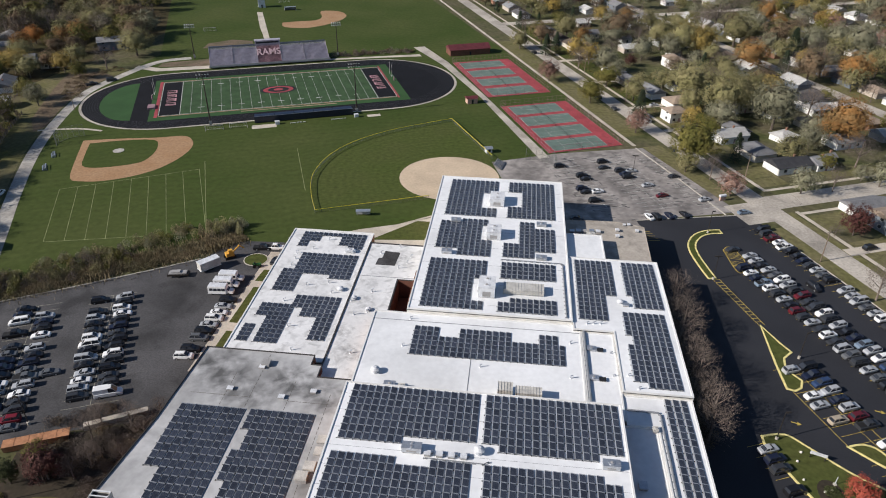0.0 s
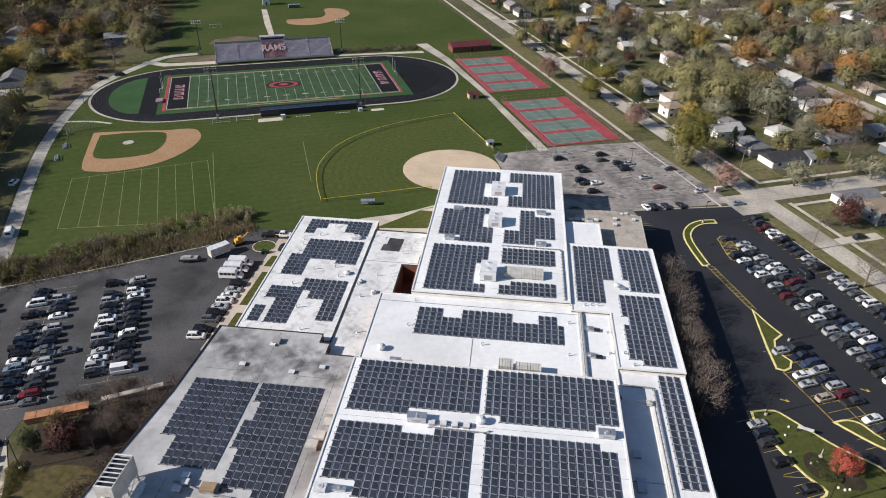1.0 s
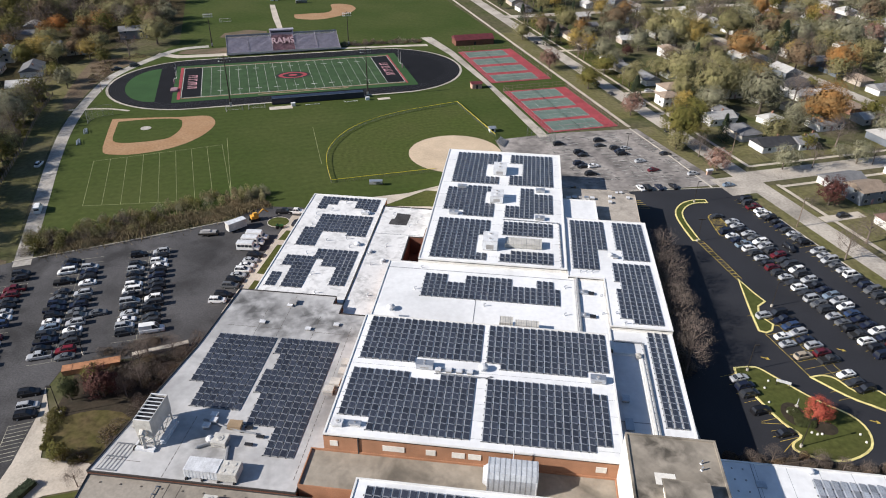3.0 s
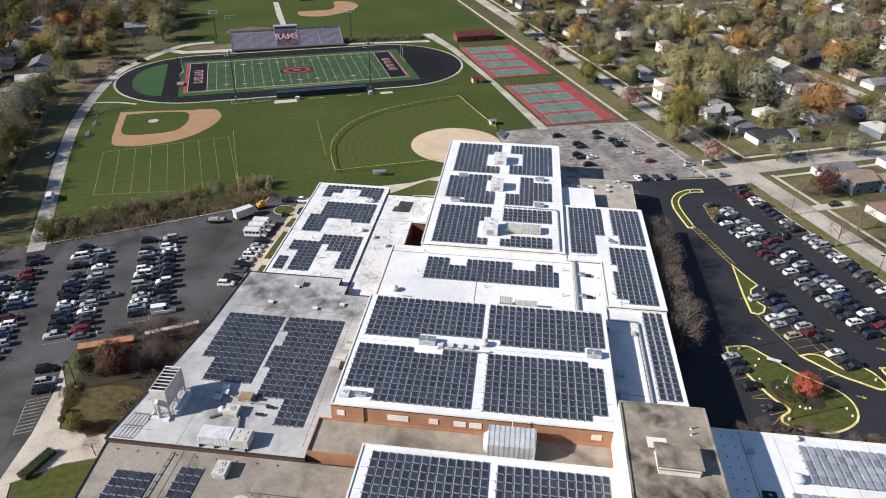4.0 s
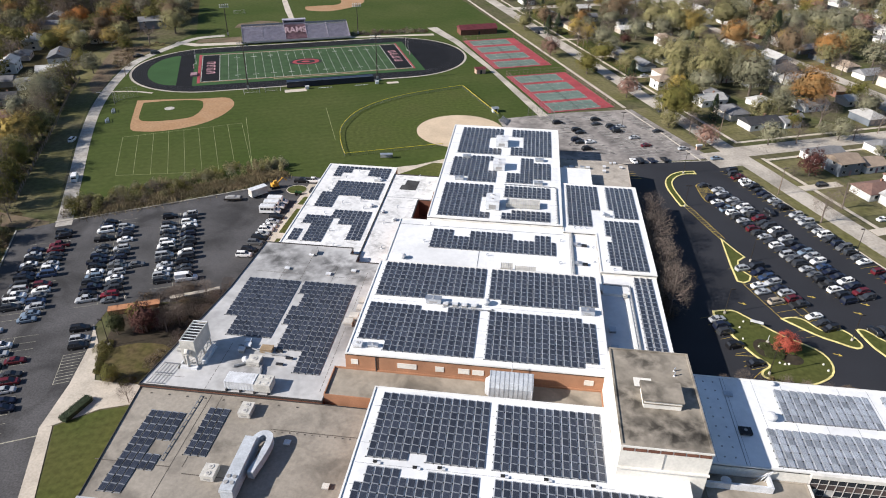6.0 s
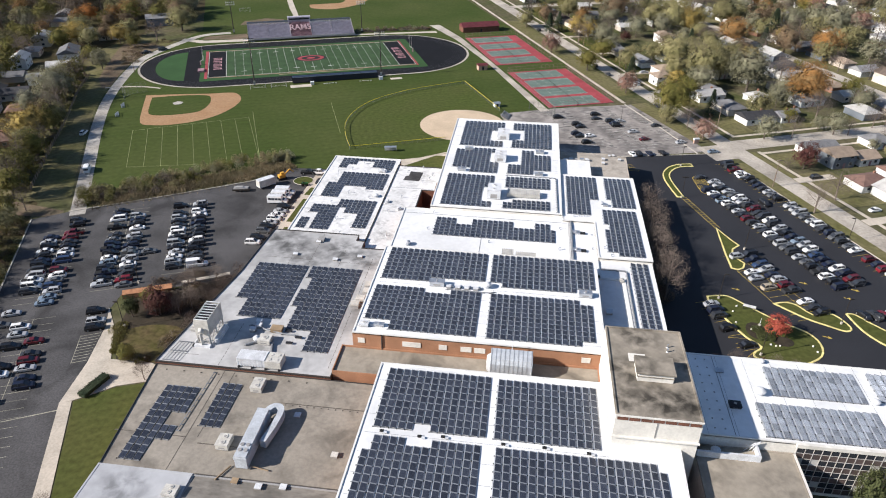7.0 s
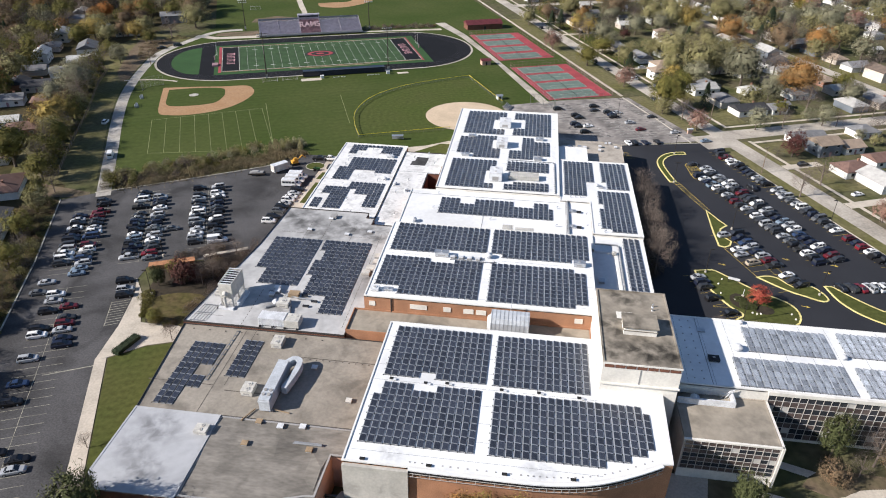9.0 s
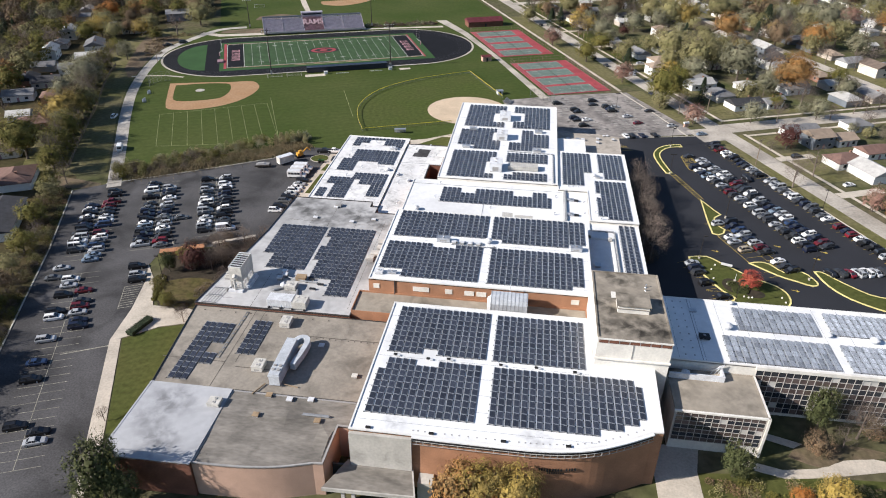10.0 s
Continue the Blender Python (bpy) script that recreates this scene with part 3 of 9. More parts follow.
# baseball diamonds
def diamond(name, outline, grass, mound, label, mat_=None):
    t = thing(name, label, "baseball field", kind="structure")
    part("infield", Shape().prism(outline, -0.2, 0.06), mat_ or M["clay"], t)
    if grass:
        part("infield_grass", Shape().prism(grass, -0.2, 0.085), M["mown"], t)
        part("mound", Shape().prism([(mound[0] + 2.2 * math.cos(a), mound[1] + 2.2 * math.sin(a)) for a in [2 * math.pi * i / 16 for i in range(16)]], 0, 0.2), M["gravel"], t, "pale grey pitcher's mound")
    return t


diamond("baseball_diamond", smooth(uvs([(-82.6, -48), (-82.6, -66), (-81.8, -84), (-77.1, -87.9), (-70.9, -89.4), (-63.5, -88.8), (-56.6, -86.6), (-50, -82.3), (-44.2, -75.5), (-40.2, -67.6), (-39, -60.6), (-40.7, -53.8), (-44.5, -51.2), (-53.6, -50.7), (-67.7, -48.2), (-82.6, -46.5)]), 3), smooth(uvs([(-79.6, -50.5), (-67.5, -50.4), (-54.8, -53), (-52.8, -60.2), (-53.9, -67.9), (-56.9, -74.2), (-60.5, -76.2), (-66, -77), (-74.1, -76.6), (-79.2, -73.2), (-79.8, -62), (-79.6, -50.5)]), 3)[:-1], uv(-67.5, -61.5), "tan clay baseball infield with a green grass square")
diamond("softball_infield", [(-5 + 18.7 * math.cos(a), 139 + 18.7 * math.sin(a)) for a in [2 * math.pi * i / 40 for i in range(40)]], None, None, "round pale sand softball infield", M["sand"])
diamond("baseball_diamond", smooth(uvs([(13.5, 141.2), (13.9, 128.8), (28.2, 122.7), (44.6, 131.1), (55.4, 143.5), (58.5, 155.2), (54.4, 166.9), (43, 169.5), (41.3, 151.8), (36.1, 142.9), (26.1, 142.2), (13.5, 141.2)]), 3)[:-1], None, None, "far tan clay baseball infield")
diamond("dirt_patch", uvs([(-37, 88), (-25, 85), (-8, 88), (-8, 98), (-20, 104), (-34, 98)]), None, None, "worn brown dirt patch behind the stands", M["dirt"])
slab("path", uvs([(-0.8, 100), (2.5, 100), (2.4, 131), (2.4, 176), (-1.4, 177), (-1.8, 132)]), 0.05, M["concrete"], "pale concrete path between far ball fields", category="path")

pl_ = Shape()
for i in range(9):
    s = i / 8
    a = (-142.1 + 42.1 * s, 110.6 + 22.8 * s)
    b = (-125.6 + 47.7 * s, 75.6 + 12.1 * s)
    pl_.strip([a, b], 0.16, 0.042)
pl_.strip([(-142.1, 110.6), (-100, 133.4)], 0.22, 0.043)
pl_.strip([(-125.6, 75.6), (-77.9, 87.7)], 0.22, 0.043)
pl_.strip([(-78, 88), (-101, 141)], 0.2, 0.044)
pl_.strip([(-69.2, 158), (-55.1, 121.2)], 0.2, 0.044)
tagged(part("field_lines", pl_, M["line_field"]), "faint white practice lines on the grass", "field lines", kind="structure")

# yellow-topped softball fence
arc = smooth([(-10.4, 120.6), (-46.9, 105.0)], 6) + smooth([(-46.9, 105.0), (-52, 118), (-55.4, 133), (-53.8, 150), (-47.4, 164.8), (-35.1, 179.1), (-17.5, 192), (-10, 196.8)], 4) + smooth([(-10, 196.8), (10, 158.4)], 8)
arc = [p for i, p in enumerate(arc) if i == 0 or (Vector(p) - Vector(arc[i - 1])).length > 0.3]
slab("outfield", [p for p in arc[:-1]] + [(9.6, 157.0), (8, 140), (2, 125)], 0.036, M["outfield"], "mown outfield grass with curved stripes", category="grass")
fence = thing("outfield_fence", "dark mesh outfield fence with a yellow plastic capping", "fence")
for i, p in enumerate(arc):
    part("post", Shape().tube((*p, 0), (*p, 1.35), 0.05, n=5), M["mesh_fence"], fence)
wires = Shape()
for z in (0.08, 0.3, 0.52, 0.74, 0.96, 1.14):
    wires.wall(arc, 0.02, z - 0.013, z + 0.013)
part("mesh_panel", wires, M["mesh_fence"], fence, "open wire mesh")
part("capping", Shape().wall(arc, 0.13, 1.28, 1.42), M["yellow_tube"], fence, "yellow plastic capping")

# asphalt lots
slab("car_park", [(-134.5, 33), (-126, 39.5), (-103, 53), (-84, 64.7), (-73, 72), (-66, 84), (-52, 85), (-47, 84), (-47, 22), (-52, 18), (-56, 8), (-84, -1), (-83.5, -9), (-78.5, -16), (-77, -30), (-75.5, -43.5), (-57, -87.5), (-46, -125), (-66, -135), (-82, -95), (-99.4, -51.6), (-117.5, -5.3)], 0.05, M["asphalt"], "weathered dark asphalt car park", category="car park")
slab("car_park", [(60.5, 113.6), (94.5, 121.5), (97.5, 124.5)] + uvs([(143.6, -180), (144, -300), (150, -360), (100, -340), (92, -300)]) + [(92, -8), (76, -9), (64, -16), (60.0, -22), (59.2, -22), (59.2, 100)], 0.05, M["asphalt_new"], "freshly sealed black asphalt car park", category="car park")
slab("car_park", [(10, 155), (36, 166.8), (70.8, 177.2), (96.5, 124.5), (60.5, 113.7), (35.5, 113), (35, 117), (21, 119)], 0.045, M["asphalt_old"], "cracked grey asphalt car park", category="car park")
slab("service_yard", [(34.8, 97.0), (34.8, 113), (60.4, 113.5), (62.4, 107), (60.4, 95.0)], 0.07, M["asphalt_old"], "cracked grey asphalt yard behind the school", category="yard")

# streets
slab("road", uvs([(149.2, 420), (149.2, -420), (157.1, -420), (157.1, 420)][::-1]), 0.045, M["road"], "pale concrete residential street", category="road")
slab("road", uvbox(157.0, 520, -173, -163.5), 0.046, M["road"], "pale concrete side street", category="road")
slab("road", uvbox(264, 272, -163.6, 420), 0.045, M["road"], "grey residential street under trees", category="road")
slab("road", uvbox(384, 392, -163.6, 420), 0.045, M["road"], "grey residential street under trees", category="road")
slab("road", uvbox(157.0, 520, 98, 106), 0.044, M["road"], "grey residential cross street", category="road")
slab("path", uvbox(160.5, 162, -160, 420), 0.05, M["concrete"], "narrow concrete pavement before houses", category="pavement")
slab("path", uvbox(160.5, 162, -420, -176), 0.05, M["concrete"], "narrow concrete pavement before houses", category="pavement")
slab("path", uvbox(162, 420, -178.5, -177), 0.05, M["concrete"], "narrow concrete pavement before houses", category="pavement")
slab("path", uvbox(162, 420, -160.2, -158.7), 0.05, M["concrete"], "narrow concrete pavement before houses", category="pavement")
slab("path", uvbox(139.2, 149.3, -180, -166), 0.052, M["road"], "concrete driveway apron", category="driveway")
for (a, b, c, d) in ((157.4, 174, -205, -201), (157.4, 176, -238, -234), (157.4, 178, -100, -97), (157.4, 178, -70, -67), (157.4, 178, -30, -27), (157.4, 178, 10, 13), (157.4, 178, 44, 47)):
    slab("driveway", uvbox(a, b, c, d), 0.055, M["concrete"], "concrete house driveway", category="driveway")

# gravel drive on the west side of the playing field
drive = smooth([(-122, 38), (-131, 56), (-142.5, 79), (-157, 108), (-170.5, 138), (-180, 165), (-187.5, 193), (-191, 213), (-188, 238), (-180.5, 265), (-166, 275)], 5)
tagged(part("road", Shape().strip(drive, 4.9, 0.06), M["gravel"]), "narrow pale gravel and concrete service drive", "road", kind="structure")
slab("path", uvs([(-60, 46.5), (-30, 45), (35, 45), (60, 43), (84, 40), (84, 44.5), (40, 47.5), (-58, 52), (-70, 60), (-72, 56)]), 0.052, M["concrete"], "pale concrete walk in front of the stands", category="path")
slab("dirt_strip", uvs([(-60, 55), (-33, 50), (-33, 64), (-58, 62)]), 0.051, M["dirt"], "bare brown earth beside the stands", category="ground")

tagged(part("path", Shape().strip(smooth([(-184, 161.5), (-175.5, 164.4), (-166, 166.0), (-157, 165)], 4), 1.5, 0.055), M["concrete"]), "narrow pale concrete walk from the drive to the track", "path", kind="structure")
# walks and lawns round the school
slab("plaza", [(-84, -8.5), (-78.3, -16), (-72.3, -28.0), (-62, -28.0), (-57, -30), (-57, -33), (-66, -36.5), (-73.5, -42.5), (-75.6, -43.6), (-77.2, -30), (-80.5, -16)], 0.11, M["concrete"], "pale concrete forecourt beside the car park", category="plaza")
slab("pavement", [(-75.6, -43.5), (-73.2, -42.5), (-56.5, -80), (-52, -95), (-44, -124), (-46.5, -125), (-57.2, -87)], 0.11, M["concrete"], "long pale concrete pavement along the car park", category="pavement")
slab("lawn", [(-72.8, -42.5), (-66, -37), (-57, -33.5), (-51, -60), (-51, -90), (-20, -100), (30, -100), (54, -90), (54.5, -70), (60, -66), (75, -64), (140, -60), (140, -140), (-42, -140), (-51.7, -95), (-56.2, -80)], 0.07, M["grass"], "green lawn along the school wall", category="lawn")
slab("planting_bed", [(-80, -2), (-57, 8), (-50.5, 14), (-50.5, -20), (-56, -28), (-71, -28), (-77, -17)], 0.10, M["soil"], "leaf-strewn planting bed with shrubs", category="planting bed")
slab("lawn", smooth([(-76, -18), (-69, -14), (-60, -15), (-57, -26), (-70, -27.5), (-76, -18)], 3)[:-1], 0.12, M["worn_lawn"], "small patchy olive lawn among shrubs", category="lawn")
slab("pavement", [(-55.5, 24), (-46, 24), (-46, 79), (-53.5, 79)], 0.10, M["concrete"], "concrete pavement along the school wing", category="pavement")
for y0, y1 in ((27, 40), (43.5, 60), (63, 69)):
    slab("lawn", [(-52.9, y0), (-50.7, y0), (-50.2, y1), (-52.2, y1)], 0.13, M["grass"], "narrow grass strip along the pavement", category="lawn")
slab("lawn", [(-56.5 + 3.4 * math.cos(a), 74 + 3.2 * math.sin(a)) for a in [2 * math.pi * i / 20 for i in range(20)]], 0.15, M["grass"], "round grass island with a kerb", category="lawn")
tagged(part("kerb", Shape().wall([(-56.5 + 3.55 * math.cos(a), 74 + 3.35 * math.sin(a)) for a in [2 * math.pi * i / 20 for i in range(20)]], 0.25, 0, 0.17, closed=True), M["kerb"]), "round concrete kerb of a grass island", "kerb", kind="structure")
slab("pavement", [(-28, 83), (-6, 83), (12, 101), (11, 119), (14, 119), (-3, 112), (-18, 101), (-30, 96), (-46, 86), (-46, 83)], 0.06, M["concrete"], "worn concrete and gravel path behind the school", category="pavement")
slab("lawn", [(-25, 90), (-8, 92), (-6, 104), (-12, 104)], 0.08, M["grass"], "small grass triangle behind the school", category="lawn")
slab("pavement", [(59.0, -22), (59.0, 70), (61.4, 70), (61.4, 8), (62.6, -6), (66.5, -17), (62, -22)], 0.13, M["kerb"], "pavement along the school wall beside the drive", category="pavement")
slab("planting_bed", [(61.4, 12), (61.4, 68), (64.6, 68), (64.6, 20)], 0.14, M["soil"], "planting bed with bare shrubs along the drive", category="planting bed")
slab("planting_bed", [(64, -22.5), (110, -22.5), (106, -10), (96, -8.5), (78, -8), (68, -15)], 0.14, M["soil"], "leaf-covered bed along the classroom wing", category="planting bed")
slab("pavement", [(54.5, -100), (63.2, -100), (62.9, -71.6), (62.8, -65.3), (64.1, -58.8), (57.0, -58.8), (54.0, -60), (54.2, -69.6)], 0.09, M["concrete"], "pale concrete entrance walk", category="pavement")
slab("pavement", [(72, -62.6), (80, -64.6), (88, -63.2), (101, -59.8), (140, -62), (140, -58.5), (101, -57.0), (96, -56.2), (92, -58.6), (87, -61), (80, -62.3), (72.5, -60.6)], 0.095, M["concrete"], "winding pale concrete walk through the court", category="pavement")
slab("pavement", [(78, -52), (86, -54.5), (90, -58), (88, -58.5), (84, -56), (78, -54)], 0.094, M["concrete"], "narrow concrete walk in shade", category="pavement")


# kerbed islands in the new car park
def island(outline, yellow, label, grass=True):
    t = thing("traffic_island", label, "traffic island", "traffic islands", "structure")
    part("kerb", Shape().wall(outline, 0.5, 0.0, 0.2, closed=True), M["kerb_yellow"] if yellow else M["kerb"], t, "yellow painted kerb" if yellow else "")
    part("infill", Shape().prism(outline, 0.0, 0.17), M["grass"], t)
    return t


def rounded(pts, k=4):
    return smooth(pts + [pts[0]], k)[:-1]


big = rounded([(75.2, 19.4), (80.2, 20.4), (83.4, 17.9), (90.4, 11.1), (97.2, 6.4), (99.2, 2.0), (97.9, -3), (92.6, -6.9), (87, -7.6), (82, -5.9), (81.9, -3.8), (84.2, -1.3), (81.4, 2.2), (78.2, 8.8), (75.4, 16)], 3)
island(big, True, "large grassed traffic island with yellow kerb and planting bed")
for x_, y_, rx_, ry_ in ((84.6, 5.2, 2.6, 3.6), (90.2, 1.6, 2.6, 2.0)):
    slab("planting_bed", [(x_ + rx_ * math.cos(2 * math.pi * i / 20), y_ + ry_ * math.sin(2 * math.pi * i / 20)) for i in range(20)], 0.2, M["soil"], "oval mulched planting bed on the island", category="planting bed")
island([(85.8, 59.4), (88.6, 52.6), (90.4, 49.2), (87.9, 46.6), (87.3, 44.0), (87.6, 41.4), (89.6, 38.6), (88.6, 36.0), (86.9, 34.8), (85.2, 35.4), (85.2, 44.0)], True, "triangular grass island with a yellow kerb")
island(rounded([(92.6, 18.4), (95.5, 19.4), (98.3, 18.6), (101.4, 14.6), (106.6, 15.6), (109.3, 10.3), (107.6, 8.3), (103.5, 10.2), (99.0, 12.7)], 3), True, "curved grass island with a yellow kerb")
island(rounded([(110.4, 16.2), (112.5, 16.2), (115.5, 12.5), (122, 6), (128, 4), (128, -2), (123.4, -1.8), (116, 3), (112, 9)], 3), True, "curved grass island with a yellow kerb")
hook = smooth([(86.8, 109.6), (82.5, 108.6), (78.6, 105.6), (76, 100.5), (75.6, 95), (76.6, 88), (78, 81)], 4)
island(offset(hook, 1.1) + offset(hook, -1.1)[::-1], True, "hook-shaped median with yellow kerb", False)
tagged(part("kerb", Shape().wall(uvs([(135.6, -112), (136.4, -145), (136.0, -172)]), 0.55, 0, 0.15), M["kerb"]), "pale concrete kerb beside the cracked car park", "kerb", kind="structure")
tagged(part("kerb", Shape().wall([(60.6, 113.8), (94.5, 121.7)], 0.3, 0, 0.2), M["kerb"]), "concrete kerb between two car parks", "kerb", kind="structure")
tagged(part("kerb", Shape().wall(uvs([(143.7, -182), (144.1, -300)]), 0.3, 0, 0.2), M["kerb"]), "concrete kerb along the street verge", "kerb", kind="structure")
tagged(part("kerb", Shape().wall([(-134.7, 33), (-117.7, -5.3), (-99.6, -51.6), (-82, -95)], 0.35, 0, 0.22), M["kerb"]), "concrete kerb of the old car park", "kerb", kind="structure")
tagged(part("kerb", Shape().wall([(-126, 39.7), (-103, 53.2), (-84, 65), (-73, 72.3)], 0.35, 0, 0.22), M["kerb"]), "concrete kerb of the old car park", "kerb", kind="structure")

# painted stall lines
def stall_lines(name, rows, material, label, width=0.1):
    s = Shape()
    for u0, u1, v0, v1, step, z in rows:
        n = int(abs(v1 - v0) / step)
        for i in range(n + 1):
            v = v0 + (v1 - v0) * i / n
            s.strip(uvs([(u0, v), (u1, v)]), width, z)
        if u1 - u0 > 7:
            s.strip(uvs([((u0 + u1) / 2, v0), ((u0 + u1) / 2, v1)]), 0.11, z + 0.002)
    tagged(part(name, s, material), label, "road marking", kind="structure")


stall_lines("stall_lines", [(-100.5, -89, -218, -178, 2.75, 0.056), (-99, -88.5, -300, -226, 2.75, 0.056), (-82, -70.5, -216, -168, 2.75, 0.056), (-63.5, -51.5, -212, -168, 2.75, 0.056)], M["line_old"], "worn pale parking lines on old asphalt")
stall_lines("stall_lines", [(118, 129.5, -266, -200, 2.75, 0.056), (137, 143.4, -300, -183, 2.75, 0.056), (98.5, 109, -276, -243, 2.75, 0.056), (77, 83.5, -283, -262, 2.75, 0.056)], M["line_yellow"], "yellow parking lines on black asphalt")
stall_lines("stall_lines", [(93, 106, -157, -116, 2.75, 0.053), (111, 125.5, -162, -117, 2.75, 0.053), (131, 138, -166, -123, 2.75, 0.053)], M["line"], "faded white parking lines on cracked asphalt", 0.17)
rp = random.Random(77)
tar = Shape()
for u0, u1, v0, v1, n in ((92.5, 107, -158, -114, 170), (110.5, 126.5, -163, -114, 210), (130.5, 138.5, -168, -122, 90), (96, 140, -172, -158, 40)):
    for i in range(n):
        u, v = rp.uniform(u0, u1), rp.uniform(v0, v1)
        a, b = rp.uniform(0.5, 2.0), rp.uniform(0.12, 0.55)
        if rp.random() < 0.25:
            a, b = b * 0.5, a * 0.9
        ring = []
        for k in range(9):
            q = 6.283 * k / 9
            r = rp.uniform(0.55, 1.1)
            ring.append((*uv(u + a * r * math.cos(q), v + b * r * math.sin(q)), 0.0465 + 0.000005 * len(tar.f)))
        tar.add(ring, [tuple(range(9))])
tagged(part("tar_patches", tar, M["tar"]), "dark oil stains and sealed cracks on old asphalt", "stains", kind="stuff")
hatch = Shape()
for k in range(10):
    f = k / 9
    hatch.strip([(-84.3 + 3.4 * f, -20.9 - 9.8 * f), (-80.2 + 2.4 * f, -18.9 - 10.2 * f)], 0.16, 0.062)
hatch.strip([(-84.5, -20.7), (-80.8, -30.9)], 0.14, 0.06)
hatch.strip([(-84.5, -50.4), (-74.5, -45.4)], 0.3, 0.06)
tagged(part("hatched_markings", hatch, M["line_old"]), "worn white hatching beside the forecourt walk", "road marking", kind="structure")
med = Shape()
for a, b in (((78.2, 80.5), (85.5, 59.5)), ((80.0, 80.9), (87.0, 60.0)), ((86.4, 34.4), (92.6, 18.6)), ((91.5, 45), (104, 13))):
    med.strip([a, b], 0.16, 0.057)
for i in range(14):
    s = i / 14
    med.strip([(78.2 + 7.3 * s, 80.5 - 21 * s), (80.0 + 7.0 * s, 80.9 - 21 * s)], 0.2, 0.057)
for k in range(4):
    x, y = 79.5 + k * 0.9, 6.5 - k * 3.4
    med.strip([(75.6 + k * 1.2, 5.5 - k * 4.0), (81 + k * 0.4, 4.2 - k * 2.4)], 0.13, 0.057)
for (x, y) in ((83.7, 24.3), (101.8, 5.2), (98.4, 25.2), (103.6, 30.2), (117, 28.5), (113.5, 24.0)):
    med.strip([(x - 0.9, y + 0.3), (x + 0.3, y - 0.1)], 0.3, 0.058)
    med.add([(x + 0.2, y - 0.6, 0.058), (x + 1.2, y - 0.4, 0.058), (x + 0.5, y + 0.5, 0.058)], [(0, 1, 2)])
nose = rounded([(85.0, 97.9), (86.6, 100.0), (88.3, 99.2), (90.0, 92.5), (88.6, 86.5), (86.2, 86.0)], 3)
for a, b in zip(nose, nose[1:] + nose[:1]):
    med.strip([a, b], 0.2, 0.06)
for k in range(16):
    y = 86.9 + k * 0.8
    xs = [a[0] + (b[0] - a[0]) * (y - a[1]) / (b[1] - a[1]) for a, b in zip(nose, nose[1:] + nose[:1]) if (a[1] - y) * (b[1] - y) < 0]
    if len(xs) > 1:
        med.strip([(min(xs), y), (max(xs), y - 0.7)], 0.16, 0.059)
for k in range(5):
    med.strip([(62.2, 101.0 + k * 1.4), (66.4 - 0.6 * k, 101.3 + k * 1.4)], 0.15, 0.06)
tagged(part("road_markings", med, M["line_yellow"]), "yellow arrows and hatching on black asphalt", "road marking", kind="structure")

# front lawns and bare ground beyond the streets
for v0, v1 in ((-157, -104), (-95, -74), (-64, -34), (-24, 6), (16, 40), (50, 90)):
    slab("lawn", uvbox(162.2, 174, v0, v1), 0.035, M["verge"] if v0 < -90 else M["grass"], "green front lawn between driveways", category="lawn")
for u0, u1, v0, v1 in ((144.3, 149.1, -300, -184), (157.2, 159.6, -230, -176), (162.2, 178, -190, -180), (162.2, 176, -226, -198), (192, 240, -157, -150), (206, 250, -176.5, -182), (139, 147, -112, -160), (137.4, 147, -100, 60), (272.5, 284, -140, 90), (252, 263.5, -140, 90)):
    slab("lawn", uvbox(u0, u1, min(v0, v1), max(v0, v1)), 0.034, M["verge"], "dry olive grass verge and front lawn", category="lawn")
slab("dirt_strip", [(-218, 240), (-213, 223), (-204, 197), (-195, 174), (-185, 160), (-183.5, 166), (-189.5, 186), (-194, 204), (-194.5, 220), (-192, 238), (-204, 244)], 0.03, M["bank"], "bare brown earth beside the service drive", category="ground")
# this slab's dark tone holds leaf litter and painted tree shade
slab("woodland_floor", [(-420, -140), (-76, -140), (-83, -95), (-100.5, -51.6), (-118.5, -5.3), (-135.5, 33), (-140, 44), (-152, 50), (-160, 62), (-172, 96), (-190, 134), (-206, 170), (-214, 200), (-222, 240), (-214, 276), (-206, 330), (-190, 480), (-420, 480)], 0.022, M["litter"], "leaf-strewn ground with tree shade put into its colour", category="ground")
slab("dirt_strip", [(-150, 44), (-128, 40), (-126, 36), (-146, 34)], 0.04, M["dirt"], "leaf-strewn brown earth at the car park corner", category="ground")
slab("lawn", offset(drive[4:-8], 3.4) + offset(drive[4:-8], 34)[::-1], 0.026, M["verge"], "leaf-strewn grass strip beside the gravel drive", category="lawn")
fl = smooth([(-148, 52), (-156, 70), (-163.4, 87), (-177, 119), (-192, 151), (-203, 180)], 4)
wf = thing("wooden_fence", "weathered grey wooden fence with spaced boards along the drive", "fence", "garden fences")
for i, (a, b) in enumerate(zip(fl, fl[1:])):
    a, b = Vector(a), Vector(b)
    d = (b - a).normalized()
    part("post", Shape().box(a.x - 0.07, a.x + 0.07, a.y - 0.07, a.y + 0.07, 0, 2.0), M["pole_wood"], wf)
    n = max(1, int((b - a).length / 2.4))
    for k in range(n):
        p, q = a.lerp(b, k / n), a.lerp(b, (k + 0.62) / n)
        part("panel", Shape().wall([tuple(p), tuple(q)], 0.05, 0.1, 1.85), M["pole_wood"], wf)
slab("planting_bed", smooth([(82, -58.5), (86, -54.5), (95, -53.5), (104, -55), (100, -56.6), (93, -58), (88, -60.5), (82, -58.5)], 3)[:-1], 0.098, M["dirt"], "brown leaf litter under the court trees", category="planting bed")


